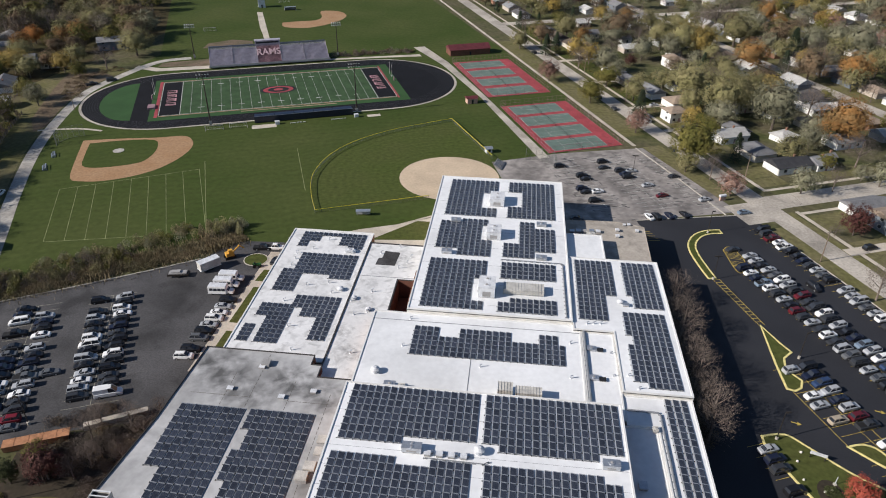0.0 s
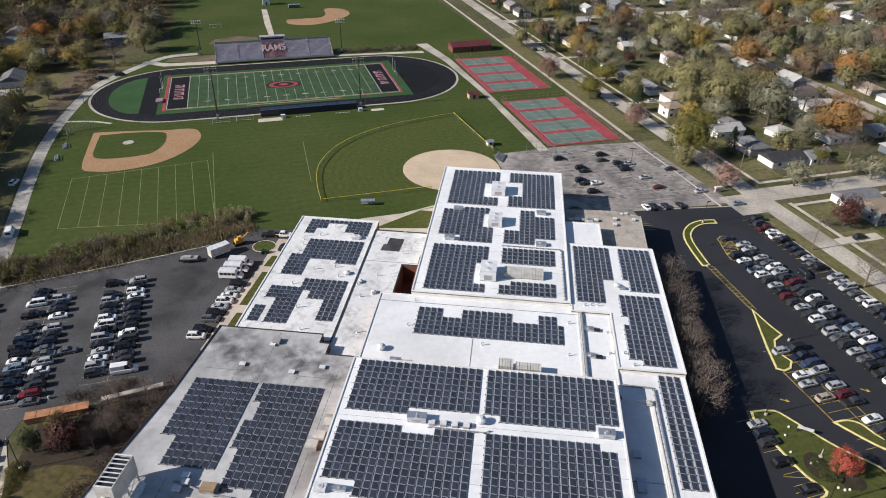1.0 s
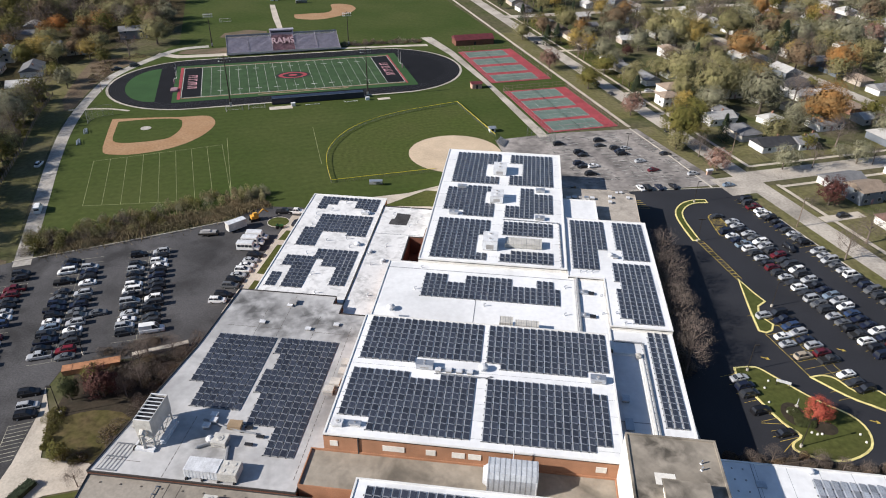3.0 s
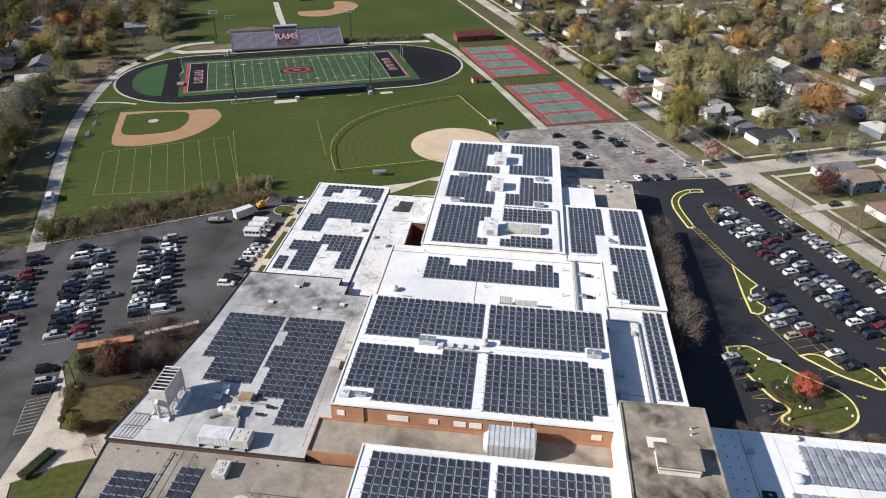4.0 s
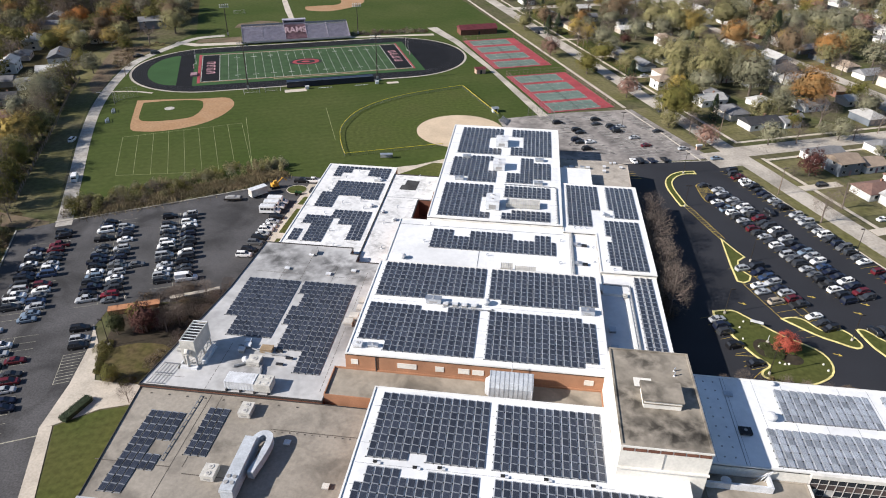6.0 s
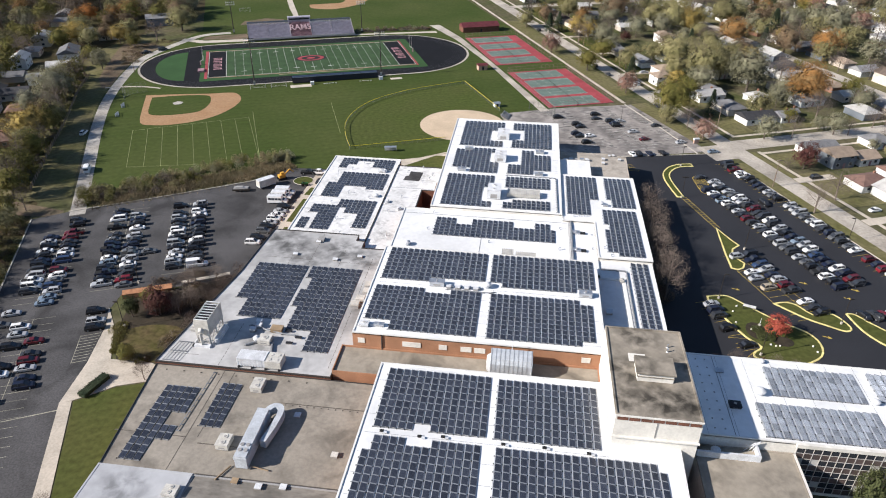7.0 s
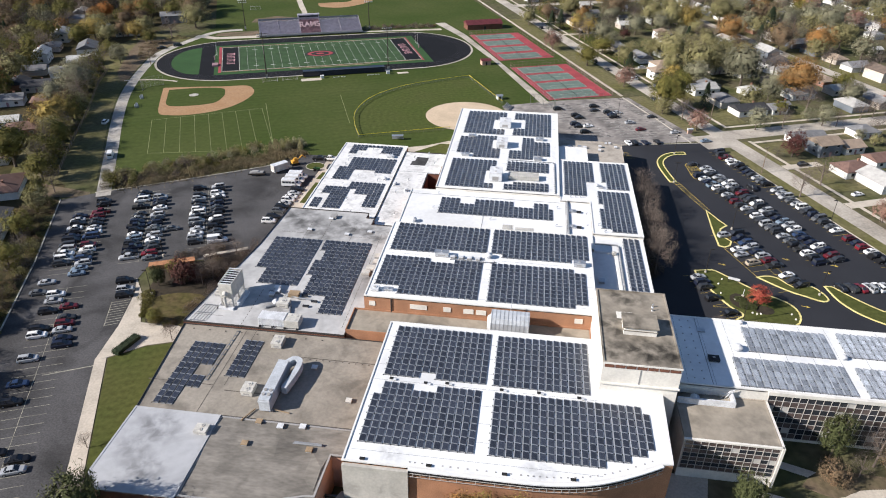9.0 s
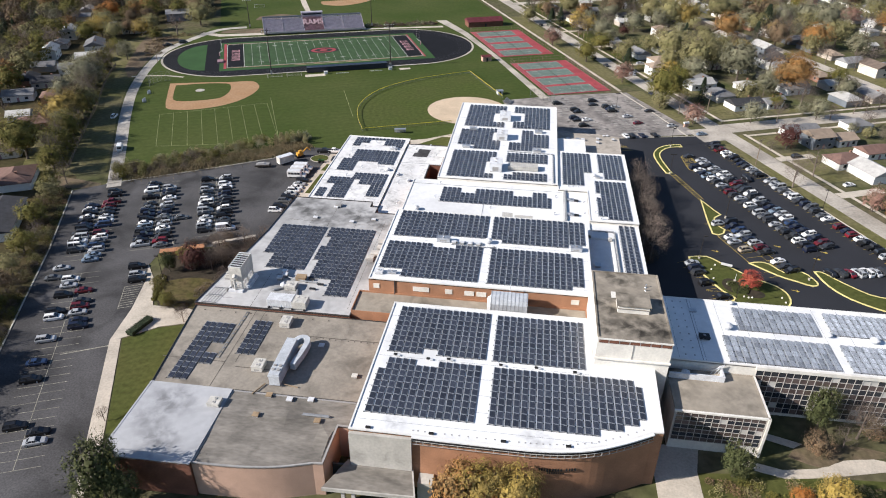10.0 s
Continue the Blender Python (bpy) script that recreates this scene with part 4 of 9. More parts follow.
# ---- the school ----
school = thing("school_building", "large low school of joined brick blocks with white flat roofs", "building", kind="structure")


def block(poly, z, wall, roof, coping, lip=0.35, cw=0.35, base=0.0, roof_name="roof", wall_label=""):
    """A flat-roofed block: walls, a roof deck set a little down, and a coping round it."""
    part("wall", Shape().prism(poly, base, z, top=False), wall, school, wall_label)
    part(roof_name, Shape().prism(poly, z - 0.5, z - lip), roof, school)
    inner = offset(poly, cw / 2 - 0.04, True)
    part("coping", Shape().wall(inner, cw, z - lip - 0.1, z + 0.03, closed=True), coping, school)


def rect(x0, x1, y0, y1):
    return [(x0, y0), (x1, y0), (x1, y1), (x0, y1)]


ZG, ZS, ZT, ZN, ZM, ZE, ZW, ZP, ZQ, ZC, ZL = 14.2, 14.0, 21.2, 11.5, 10.4, 11.0, 7.3, 9.4, 8.6, 13.2, 10.6
block(rect(-12.7, 42.6, -27.0, 10.3), ZG, M["brick"], M["roof_white"], M["coping_pale"], 0.15)
bow = smooth([(7.1, -76.9), (13, -77.0), (25, -77.0), (30, -76.9), (35.0, -76.4), (40.3, -75.2), (45.8, -72.9), (51.4, -69.9)], 4)
south = [(-4.9, -76.9)] + bow + [(53.4, -69.6), (53.9, -50.6), (41.3, -50.6), (41.3, -35.9), (-4.3, -35.9)]
block(south, ZS, M["brick"], M["roof_white"], M["coping_pale"], 0.15)
block(rect(41.4, 56.5, -51.9, -26.3), ZT, M["stone"], M["roof_tower"], M["roof_tower"], 0.2)
block(rect(-15.2, 41.3, -35.8, -27.05), 10.3, M["brick"], M["roof_tower"], M["brick"], 0.4, 0.2)
block([(-54.6, -36.9), (-15.3, -36.9), (-15.3, -27.1), (-12.8, -27.1), (-12.8, 16.0), (-20.8, 16.0), (-20.8, 19.8), (-23.2, 19.8), (-23.2, 22.9), (-48.4, 22.9), (-49.6, 0)], ZP, M["brick_dark"], M["roof_grey"], M["coping"], 0.25, 0.14)
block([(-51.4, -64.7), (-4.9, -64.7), (-4.9, -36.95), (-54.4, -36.95)], ZQ, M["brick_pale"], M["roof_tan"], M["coping"], 0.2, 0.12)
block([(-51.4, -81.9), (-48, -85.2), (-33.3, -85.0), (-33.3, -64.75), (-51.4, -64.75)], ZQ + 0.2, M["brick_dark"], M["roof_light"], M["roof_light"], 0.04)
block(smooth([(-33.25, -84.4), (-27, -84.3), (-21.5, -83.9), (-16.3, -83.0), (-10.9, -81.4)], 5) + [(-9.0, -81.2), (-8.7, -71.5), (-4.95, -71.5), (-4.95, -64.75), (-33.25, -64.75)], ZQ, M["brick_pale"], M["roof_brown"], M["pipe"], 0.12)
block(rect(-46.0, -21.7, 22.95, 82.0), ZW, M["brick"], M["roof_dirty"], M["coping_pale"], 0.15)
block([(-21.6, 22), (-21.6, 16.1), (-13.0, 16.1), (-13.0, 38.5), (-5.1, 38.5), (-5.1, 42.4), (-10.3, 42.4), (-10.3, 57.6), (-5.1, 57.6), (-5.1, 76.0), (-21.6, 76.0)], 7.7, M["brick"], M["roof_dirty"], M["coping"], 0.2)
block(rect(-5.0, 34.8, 40.2, 116.0), ZN, M["stone"], M["roof_white"], M["coping_pale"], 0.15)
block(rect(-12.9, 36.6, 9.9, 40.1), ZM, M["brick"], M["roof_white"], M["coping_pale"], 0.15)
block(rect(36.65, 44.1, 9.9, 37.6), ZM - 0.05, M["stone"], M["roof_white"], M["coping_pale"], 0.1)
block([(44.2, 17.7), (58.6, 17.7), (58.8, 70.0), (34.9, 70.0), (34.9, 37.7), (44.2, 37.7)], ZE, M["stone"], M["roof_white"], M["coping_pale"], 0.15)
block([(45.45, 70.05), (58.85, 70.05), (59.6, 96.6), (51.0, 99.0), (34.9, 98.4), (34.9, 84.75), (45.45, 84.75)], 7.1, M["brick_pale"], M["roof_sand"], M["roof_sand"], 0.12, 0.14)
block(rect(34.9, 45.4, 70.05, 84.7), 10.0, M["brick"], M["roof_white"], M["coping_pale"], 0.15)
block([(50.2, -26.2), (58.0, -26.2), (58.4, 17.6), (44.2, 17.6), (44.2, 9.0), (50.2, 9.0)], ZE - 0.9, M["brick"], M["roof_white"], M["coping_pale"], 0.15)
block(rect(42.7, 50.1, -26.2, 8.95), 9.95, M["stone"], M["roof_white"], M["coping_pale"], 0.2)
block([(56.6, -46.4), (128.2, -46.4), (128.2, -22.7), (58.1, -22.7), (58.1, -26.2), (56.6, -26.2)], ZC, M["stone"], M["roof_white"], M["coping_pale"], 0.15)
block(rect(57.6, 75.6, -59.2, -46.5), ZL, M["stone"], M["roof_tower"], M["roof_tower"], 0.1)
# light well with brown brick sides
part("wall", Shape().box(-10.2, -5.2, 42.5, 57.5, 0, 2.2), M["brick_dark"], school, "dark floor of a light well")
part("well_lining", Shape().box(-5.32, -5.12, 42.6, 57.4, 2.0, 11.2).box(-10.1, -5.4, 57.3, 57.5, 2.0, 7.6).box(-10.2, -10.1, 42.6, 57.3, 2.0, 7.6), M["brick_dark"], school, "dark brown brick lining of the light well")
# seams of the roof membranes
seam = Shape()
for x0, x1, y, z in ((-21.4, -5.2, 58.8, 7.5), (-12.8, 36.5, 37.0, 10.26), (44.3, 58.5, 17.9, 10.86), (43, 50, -12, 9.77)):
    seam.box(x0, x1, y - 0.08, y + 0.08, z, z + 0.05)
for x, y0, y1, z in ((11.8, 10, 26, 10.26), (65, -46, -23, 13.06)):
    seam.box(x - 0.06, x + 0.06, y0, y1, z, z + 0.05)
part("roof_seam", seam, M["galv_dull"], school)
lap = Shape()
for x, y0, y1 in ((-33.2, 5.6, 22.6), (-38.6, 5.4, 16.0), (-25.0, 5.6, 15.6), (-40.5, -36.4, -20.0), (-36.0, -36.4, -30.0), (-16.6, -34.0, 12.0)):
    n = int((y1 - y0) / 1.3)
    for k in range(n):
        lap.box(x - 0.05, x + 0.05, y0 + 1.3 * k, y0 + 1.3 * k + 0.9, ZP - 0.27, ZP - 0.236)
for x0, x1, y in ((-46.0, -33.4, 8.4), (-24.8, -16.0, 8.2), (-53.4, -46.0, -33.6)):
    lap.box(x0, x1, y - 0.04, y + 0.04, ZP - 0.27, ZP - 0.237)
for x0, x1, y in ((-23.4, -5.2, -44.8), (-53.2, -38.8, -56.2), (-35.8, -27.0, -57.4), (-33.0, -5.2, -64.4)):
    lap.box(x0, x1, y - 0.1, y + 0.1, ZQ - 0.22, ZQ - 0.17)
for x, y0, y1 in ((-38.7, -64.4, -37.2), (-36.4, -56.0, -37.2)):
    lap.box(x - 0.06, x + 0.06, y0, y1, ZQ - 0.22, ZQ - 0.175)
for k in range(12):
    lap.box(-22.6 + 1.5 * k, -22.35 + 1.5 * k, -45.4, -45.15, ZQ - 0.22, ZQ - 0.12)
for k in range(9):
    lap.box(-51.5 + 3.9 * k, -51.2 + 3.9 * k, -38.5, -38.2, ZQ - 0.22, ZQ - 0.1)
part("roof_lap", lap, M["roof_lap"], school, "dark laps between roofing sheets")
# low crickets that lead rain to the drains of the brown roof
cricket = Shape()
for a_, b_, c_, d_, top in (((-24.6, -71.2), (-19.7, -68.6), (-14.6, -70.6), (-19.2, -73.4), (-19.5, -71.0)), ((-33.0, -65.2), (-27.2, -70.6), (-33.0, -78.5), (-33.0, -72.0), (-33.0, -71.0)), ((-12.2, -71.4), (-9.2, -72.4), (-9.6, -80.6), (-12.4, -77.0), (-9.6, -75.0))):
    cricket.add([(*q, ZQ - 0.115) for q in (a_, b_, c_, d_)] + [(*top, ZQ + 0.16)], [(0, 4, 1), (1, 4, 2), (2, 4, 3), (3, 4, 0)])
part("roof_cricket", cricket, M["roof_brown"], school, "low brown-grey slopes that lead to the roof drains")
pale = Shape()
for k in range(12):
    y = 25 + 4.7 * k
    pale.box(-45.6, -22.1, y - 0.03, y + 0.03, ZW - 0.22, ZW - 0.188)
for k in range(8):
    pale.box(-12.2, 42.2, -24.5 + 4.5 * k, -24.44 + 4.5 * k, ZG - 0.17, ZG - 0.138)
    pale.box(-3.8, 41.0, -74.0 + 4.7 * k, -73.94 + 4.7 * k, ZS - 0.17, ZS - 0.138)
    pale.box(-4.4, 34.2, 44.0 + 9.0 * k, 44.06 + 9.0 * k, ZN - 0.17, ZN - 0.138)
for k in range(12):
    pale.box(60.0 + 5.6 * k, 60.06 + 5.6 * k, -46.0, -23.0, ZC - 0.17, ZC - 0.138)
part("roof_lap", pale, M["galv_dull"], school, "faint laps between white roofing sheets")
# tower: louvre band under the roof slab on the south side, and a ledge
for k in range(7):
    x0 = 41.75 + k * 2.1
    part("louvre", Shape().box(x0, x0 + 1.85, -52.02, -51.85, ZT - 1.15, ZT - 0.35), M["brick_dark"], school, "dark brown louvre panel")
part("ledge", Shape().box(41.2, 56.7, -52.35, -51.9, 15.9, 16.2).box(41.35, 56.55, -52.15, -51.95, ZT - 0.3, ZT + 0.02), M["stone"], school)
part("wall_joint", Shape().box(48.7, 48.85, -52.0, -51.88, 16.3, ZT - 1.3), M["pipe"], school)
# gym south wall: pale infilled window panels
for x0, x1 in ((-11.5, -10.0), (-1.5, 2.6), (6.6, 8.4), (11.4, 13.8), (14.4, 16.8), (37.5, 39.4)):
    part("window_panel", Shape().box(x0, x1, -27.12, -26.95, 11.4, 12.7), M["stone"], school, "pale infilled window panel")
part("downpipe", Shape().box(-6.2, -6.0, -27.25, -27.0, 10, 14.0), M["coping"], school)
# front of the assembly hall: glazed strip under the roof, stair link and canopy
front = bow
# recessed glazing and the shade under the roof edge, both as one dark strip
part("clerestory", Shape().wall(offset(front, -0.2), 0.14, 12.5, 13.74), M["dark"], school, "dark shadow strip under the roof edge")
part("roof_edge", Shape().wall(offset(front, -0.28), 0.7, 13.75, 14.02), M["roof_white"], school)
stud = Shape()
edge = offset(front, 1.3)
for a_, b_ in zip(edge, edge[1:]):
    a_, b_ = Vector(a_), Vector(b_)
    n = max(1, round((b_ - a_).length / 1.5))
    for k in range(n):
        p = a_.lerp(b_, k / n)
        stud.box(p.x - 0.13, p.x + 0.13, p.y - 0.13, p.y + 0.13, ZS - 0.16, ZS - 0.08)
for k in range(9):
    for x in (61.5, 63.4):
        stud.box(x - 0.14, x + 0.14, -44.6 + 2.5 * k, -44.3 + 2.5 * k, ZC - 0.16, ZC - 0.06)
part("roof_stud", stud, M["pipe"], school, "small grey anchor plates on the white roof")
rail = Shape().wall(offset(front, -0.5), 0.08, 13.0, 13.08).wall(offset(front, -0.5), 0.08, 12.2, 12.28)
for i in range(len(front) - 1):
    a, b = Vector(offset(front, -0.5)[i]), Vector(offset(front, -0.5)[i + 1])
    n = max(1, int((b - a).length / 1.9))
    for k in range(n):
        p = a.lerp(b, k / n)
        rail.box(p.x - 0.06, p.x + 0.06, p.y - 0.06, p.y + 0.06, 12.2, 13.1)
part("railing", rail, M["frame_white"], school, "pale metal railing along the wall top")
part("stair_link", Shape().box(-4.8, 7.1, -77.6, -76.8, 4.8, 13.4), M["conc_wall"], school, "grey concrete wall panel")
part("canopy", Shape().prism([(-8.8, -83.8), (8.6, -83.4), (7.0, -76.5), (-5.6, -76.5)], 4.6, 5.1), M["roof_brown"], school, "flat grey entrance canopy")
part("canopy_edge", Shape().wall([(-8.8, -83.8), (8.6, -83.4), (7.0, -76.5)], 0.3, 4.4, 5.18), M["conc_wall"], school)
for x, y in ((-5.6, -82.6), (-3.6, -82.6), (3.4, -82.3), (6.6, -82.2)):
    part("column", Shape().box(x, x + 0.7, y, y + 0.7, 0, 4.6), M["frame_white"], school)
part("entrance_wall", Shape().box(-8.6, 7.0, -77.4, -77.0, 0, 4.5), M["glass"], school, "dark glazed entrance")
part("side_hut", Shape().box(8.5, 11.3, -79.6, -77.1, 0, 4.4), M["conc_wall"], school)
# sign letters too small to read
for k in range(14):
    if k not in (9,):
        a = k / 13
        x = 30.8 + 6.6 * a
        y = -76.95 + 0.9 * a * a
        part("sign_bar", Shape().box(x - 0.17, x + 0.17, y - 0.18, y, 8.7, 9.2), M["black"], school, "small dark sign bar")
for k in range(8):
    x = 32.4 + 2.9 * k / 7
    part("sign_bar", Shape().box(x - 0.15, x + 0.15, -77.05 + 0.05 * k, -76.75, 8.0, 8.3), M["black"], school, "small dark sign bar")


def glazed_front(x0, x1, y, z0, z1, cols, rows, seed):
    """A curtain wall: a pale grid of mullions with panes and dark panels set back in it."""
    rnd = random.Random(seed)
    grid = Shape()
    dx, dz = (x1 - x0) / cols, (z1 - z0) / rows
    for i in range(cols + 1):
        grid.box(x0 + i * dx - 0.05, x0 + i * dx + 0.05, y - 0.24, y - 0.02, z0, z1)
    for j in range(rows + 1):
        grid.box(x0, x1, y - 0.2, y - 0.02, z0 + j * dz - 0.045, z0 + j * dz + 0.045)
    part("mullions", grid, M["frame_white"], school, "white concrete window grid")
    me = {m: Shape().box(-dx / 2 + 0.06, dx / 2 - 0.06, -0.06, 0.0, -dz / 2 + 0.06, dz / 2 - 0.06).mesh("window_pane", M[m]) for m in ("glass", "spandrel", "blind")}
    for i in range(cols):
        for j in range(rows):
            r = rnd.random()
            kind = "spandrel" if j % 2 == 0 and r < 0.9 else ("blind" if r < 0.07 else "glass")
            part("window_pane", me[kind], None, school, at=pose(x0 + (i + 0.5) * dx, y - 0.08, z0 + (j + 0.5) * dz))


glazed_front(76.0, 128.0, -46.4, 0.9, 12.3, 34, 8, 3)
glazed_front(57.9, 75.3, -59.2, 2.6, 10.2, 12, 7, 4)
part("fascia", Shape().box(75.7, 128.6, -46.9, -46.35, 12.4, 13.25), M["stone"], school)
part("fascia", Shape().box(57.4, 75.9, -59.6, -59.15, 10.25, 10.65).box(75.55, 76.0, -59.7, -46.8, 9.9, 10.65), M["stone"], school)
part("end_fin", Shape().box(75.5, 76.0, -59.75, -59.2, 0, 9.9), M["stone"], school)
part("plinth", Shape().box(57.7, 75.5, -59.0, -58.9, 0, 2.6), M["dark"], school)
part("parapet_wall", Shape().box(57.6, 69.0, -49.6, -49.2, ZL - 0.2, ZL + 1.3).box(68.6, 69.0, -49.3, -46.4, ZL - 0.2, ZL + 1.3), M["unit_white"], school, "white painted parapet wall")

# ---- solar arrays ----
CELL_X, CELL_Y = 1.51, 1.755
TILT_PV = radians(9)


def panel_mesh(cells="pv"):
    s = Shape()
    L, W, T = 1.64, 1.14, 0.045
    m = Matrix.Rotation(TILT_PV, 4, "Y")
    s.box(-W / 2, W / 2, -L / 2, L / 2, -T, 0, 1, m)
    a, b = W / 2 - 0.03, L / 2 - 0.03
    s.add([m @ Vector(p) for p in ((-a, -b, 0.004), (a, -b, 0.004), (a, b, 0.004), (-a, b, 0.004))], [(0, 1, 2, 3)], 0)
    # mounting rail under the joint to the next module
    s.box(-W / 2, W / 2, L / 2 - 0.04, L / 2 + 0.15, -0.01, 0.012, 2, m)
    return s.mesh("solar_panel", [M[cells], M["pv_frame"], M["pv_rail"]])


pv_mesh = panel_mesh()


def solar_array(z, rects, holes=(), cx=CELL_X, cy=CELL_Y, label="rows of dark tilted solar panels on a white roof", module=None):
    """Fills the given rectangles (x0, x1, y0, y1) with panels on one lattice."""
    x0, y1 = min(r[0] for r in rects), max(r[3] for r in rects)
    x1, y0 = max(r[1] for r in rects), min(r[2] for r in rects)
    nx, ny = max(1, round((x1 - x0) / cx)), max(1, round((y1 - y0) / cy))
    dx, dy = (x1 - x0) / nx, (y1 - y0) / ny
    t = thing("solar_array", label, "solar panels", "roof solar arrays", at=pose(x0, y0, z))
    rack = Shape()
    for i in range(nx):
        run = []
        for j in range(ny):
            px, py = x0 + (i + 0.5) * dx, y0 + (j + 0.5) * dy
            if not any(r[0] - 0.01 < px < r[1] + 0.01 and r[2] - 0.01 < py < r[3] + 0.01 for r in rects) or any(r[0] < px < r[1] and r[2] < py < r[3] for r in holes):
                continue
            part("solar_panel", module or pv_mesh, None, t, at=pose((i + 0.5) * dx + 0.1, (j + 0.5) * dy, 0.26))
            run.append(j)
        for j in run:
            ya, yb = j * dy + 0.01, (j + 1) * dy - 0.01
            xh = (i + 0.5) * dx + 0.1 - 0.53
            # wind deflector in front of the raised edge and the trays under the row
            rack.add([(xh, ya, 0.33), (xh - 0.2, ya, 0.06), (xh - 0.2, yb, 0.06), (xh, yb, 0.33)], [(0, 1, 2, 3)], 2)
            rack.box(xh - 0.28, xh + 1.1, ya - 0.05, ya + 0.09, 0.02, 0.10, 0)
            rack.box(xh - 0.36, xh - 0.2, ya - 0.12, ya + 0.10, 0.05, 0.14, 1)
    part("racking", rack, [M["galv_dull"], M["black"], M["deflector"]], t, "grey sheet-metal racking and ballast")
    return t


GR = "rows of dark tilted solar panels on the white gymnasium roof"
zg = ZG - 0.15
solar_array(zg, [(-11.0, 14.9, -3.1, 9.6), (-11.0, 1.0, -4.9, 9.6)], cy=1.8, label=GR)
solar_array(zg, [(15.9, 41.7, -3.1, 9.6), (18.9, 37.2, -4.9, 9.6)], cy=1.8, label=GR)
solar_array(zg, [(-11.4, 0.7, -21.2, -8.2), (-5.4, 14.4, -25.0, -9.9), (6.7, 14.4, -25.0, -8.2)], label=GR)
solar_array(zg, [(16.5, 37.5, -25.1, -8.2), (16.5, 40.6, -23.3, -10.0)], label=GR)
SR = "rows of dark tilted solar panels on the assembly hall roof"
zs = ZS - 0.15
solar_array(zs, [(-2.3, 18.9, -53.8, -37.5)], holes=[(5.2, 8.2, -54, -52)], label=SR)
solar_array(zs, [(20.1, 39.7, -53.9, -37.9)], label=SR)
solar_array(zs, [(-3.2, 18.2, -72.2, -55.9)], holes=[(-4, -1.7, -60, -55), (4.6, 9.2, -57.6, -55)], label=SR)
solar_array(zs, [(20.6, 41.2, -72.2, -56.0), (20.6, 46.0, -70.3, -56.0), (20.6, 49.0, -68.5, -56.0), (20.6, 50.6, -66.4, -58.0)], label=SR)
PR = "rows of dark tilted solar panels on a weathered grey roof"
zp = ZP - 0.25
solar_array(zp, [(-46.5, -32.6, -11.0, 4.8), (-43.4, -33.0, -18.6, 4.8)], label=PR)
solar_array(zp, [(-31.8, -18.1, -1.2, 4.9), (-30.3, -18.1, -6.4, 4.9), (-31.8, -18.1, -13.4, -6.0), (-30.5, -18.3, -21.2, -13.0), (-24.5, -18.3, -29.3, -13.0)], holes=[(-33, -30.2, -6.2, -1.2)], label=PR)
zn = ZN - 0.15
NR = "rows of dark tilted solar panels round a rooftop unit"
solar_array(zn, [(-1.5, 14.2, 89.2, 113.4)], holes=[(9.0, 15, 94.8, 105.2)], label=NR)
solar_array(zn, [(17.4, 32.0, 89.2, 113.4)], holes=[(17, 22.2, 95.6, 106)], label=NR)
solar_array(zn, [(-2.0, 11.6, 70.4, 84.4), (3.7, 11.6, 66.4, 86.8), (3.7, 13.7, 66.4, 74.8)], holes=[(10.2, 12, 74.8, 84)], label=NR)
solar_array(zn, [(20.6, 25.6, 66.8, 86.8), (20.6, 31.6, 70.6, 82.6), (16.9, 25.6, 66.8, 74.4)], label=NR)
solar_array(zn, [(-2.5, 13.2, 41.8, 63.9)], holes=[(9.6, 14, 45.6, 55.7)], label=NR)
solar_array(zn, [(16.8, 31.3, 56.2, 64.0)], label=NR)
solar_array(zn, [(16.6, 31.2, 41.7, 45.6), (20.0, 31.2, 41.7, 47.5)], label=NR)
WR = "rows of dark tilted solar panels on a stained white roof"
zw = ZW - 0.2
solar_array(zw, [(-42.6, -36.0, 74.9, 80.3), (-42.5, -39.4, 72.2, 80.3), (-36.0, -31.0, 78.3, 80.3), (-31.1, -23.4, 74.5, 80.3), (-28, -23.4, 72.4, 80.3)], label=WR)
solar_array(zw, [(-40.0, -23.4, 57.0, 68.6), (-42.8, -36.7, 49.6, 59.8)], holes=[(-36.7, -29, 56.5, 58.7)], label=WR)
solar_array(zw, [(-35.4, -23.6, 42.4, 48.0), (-32.5, -23.6, 38.4, 44), (-28.4, -23.3, 30.5, 44)], label=WR)
solar_array(zw, [(-43.2, -34.6, 38.0, 43.7), (-40.4, -34.3, 28.3, 43.7)], label=WR)
solar_array(zw, [(-44.5, -41.6, 28.4, 34.7)], label=WR)
ze = ZE - 0.15
ER = "rows of dark tilted solar panels on the white east wing roof"
solar_array(ze, [(36.4, 43.4, 41.9, 68.4), (36.4, 46.3, 52.2, 68.4)], label=ER)
solar_array(ze, [(48.7, 57.4, 52.2, 68.4), (49.9, 57.4, 47.9, 68.4)], label=ER)
solar_array(ze, [(47.0, 56.9, 37.5, 45.7), (48.2, 56.9, 33.4, 45.7), (46.8, 56.9, 21.0, 33.4), (50.3, 56.9, 19.3, 33.4)], label=ER)
solar_array(ZE - 1.05, [(52.3, 57.2, -13.0, 17.2)], label=ER)
solar_array(ZM - 0.15, [(-2.4, 4.0, 24.8, 34.4), (4.0, 8.2, 24.8, 31.4), (8.2, 20.4, 24.8, 35.0), (20.4, 26.6, 24.8, 31.2), (26.6, 31.4, 24.8, 35.0), (31.4, 32.8, 24.8, 31.2)], label="rows of dark tilted solar panels on the central roof")
QR = "small group of solar panels on a tan flat roof"
solar_array(ZQ - 0.2, [(-49.0, -44.6, -63.0, -43.1), (-49.0, -41.8, -49.6, -43.1), (-46, -41.5, -58.0, -53.4)], label=QR)
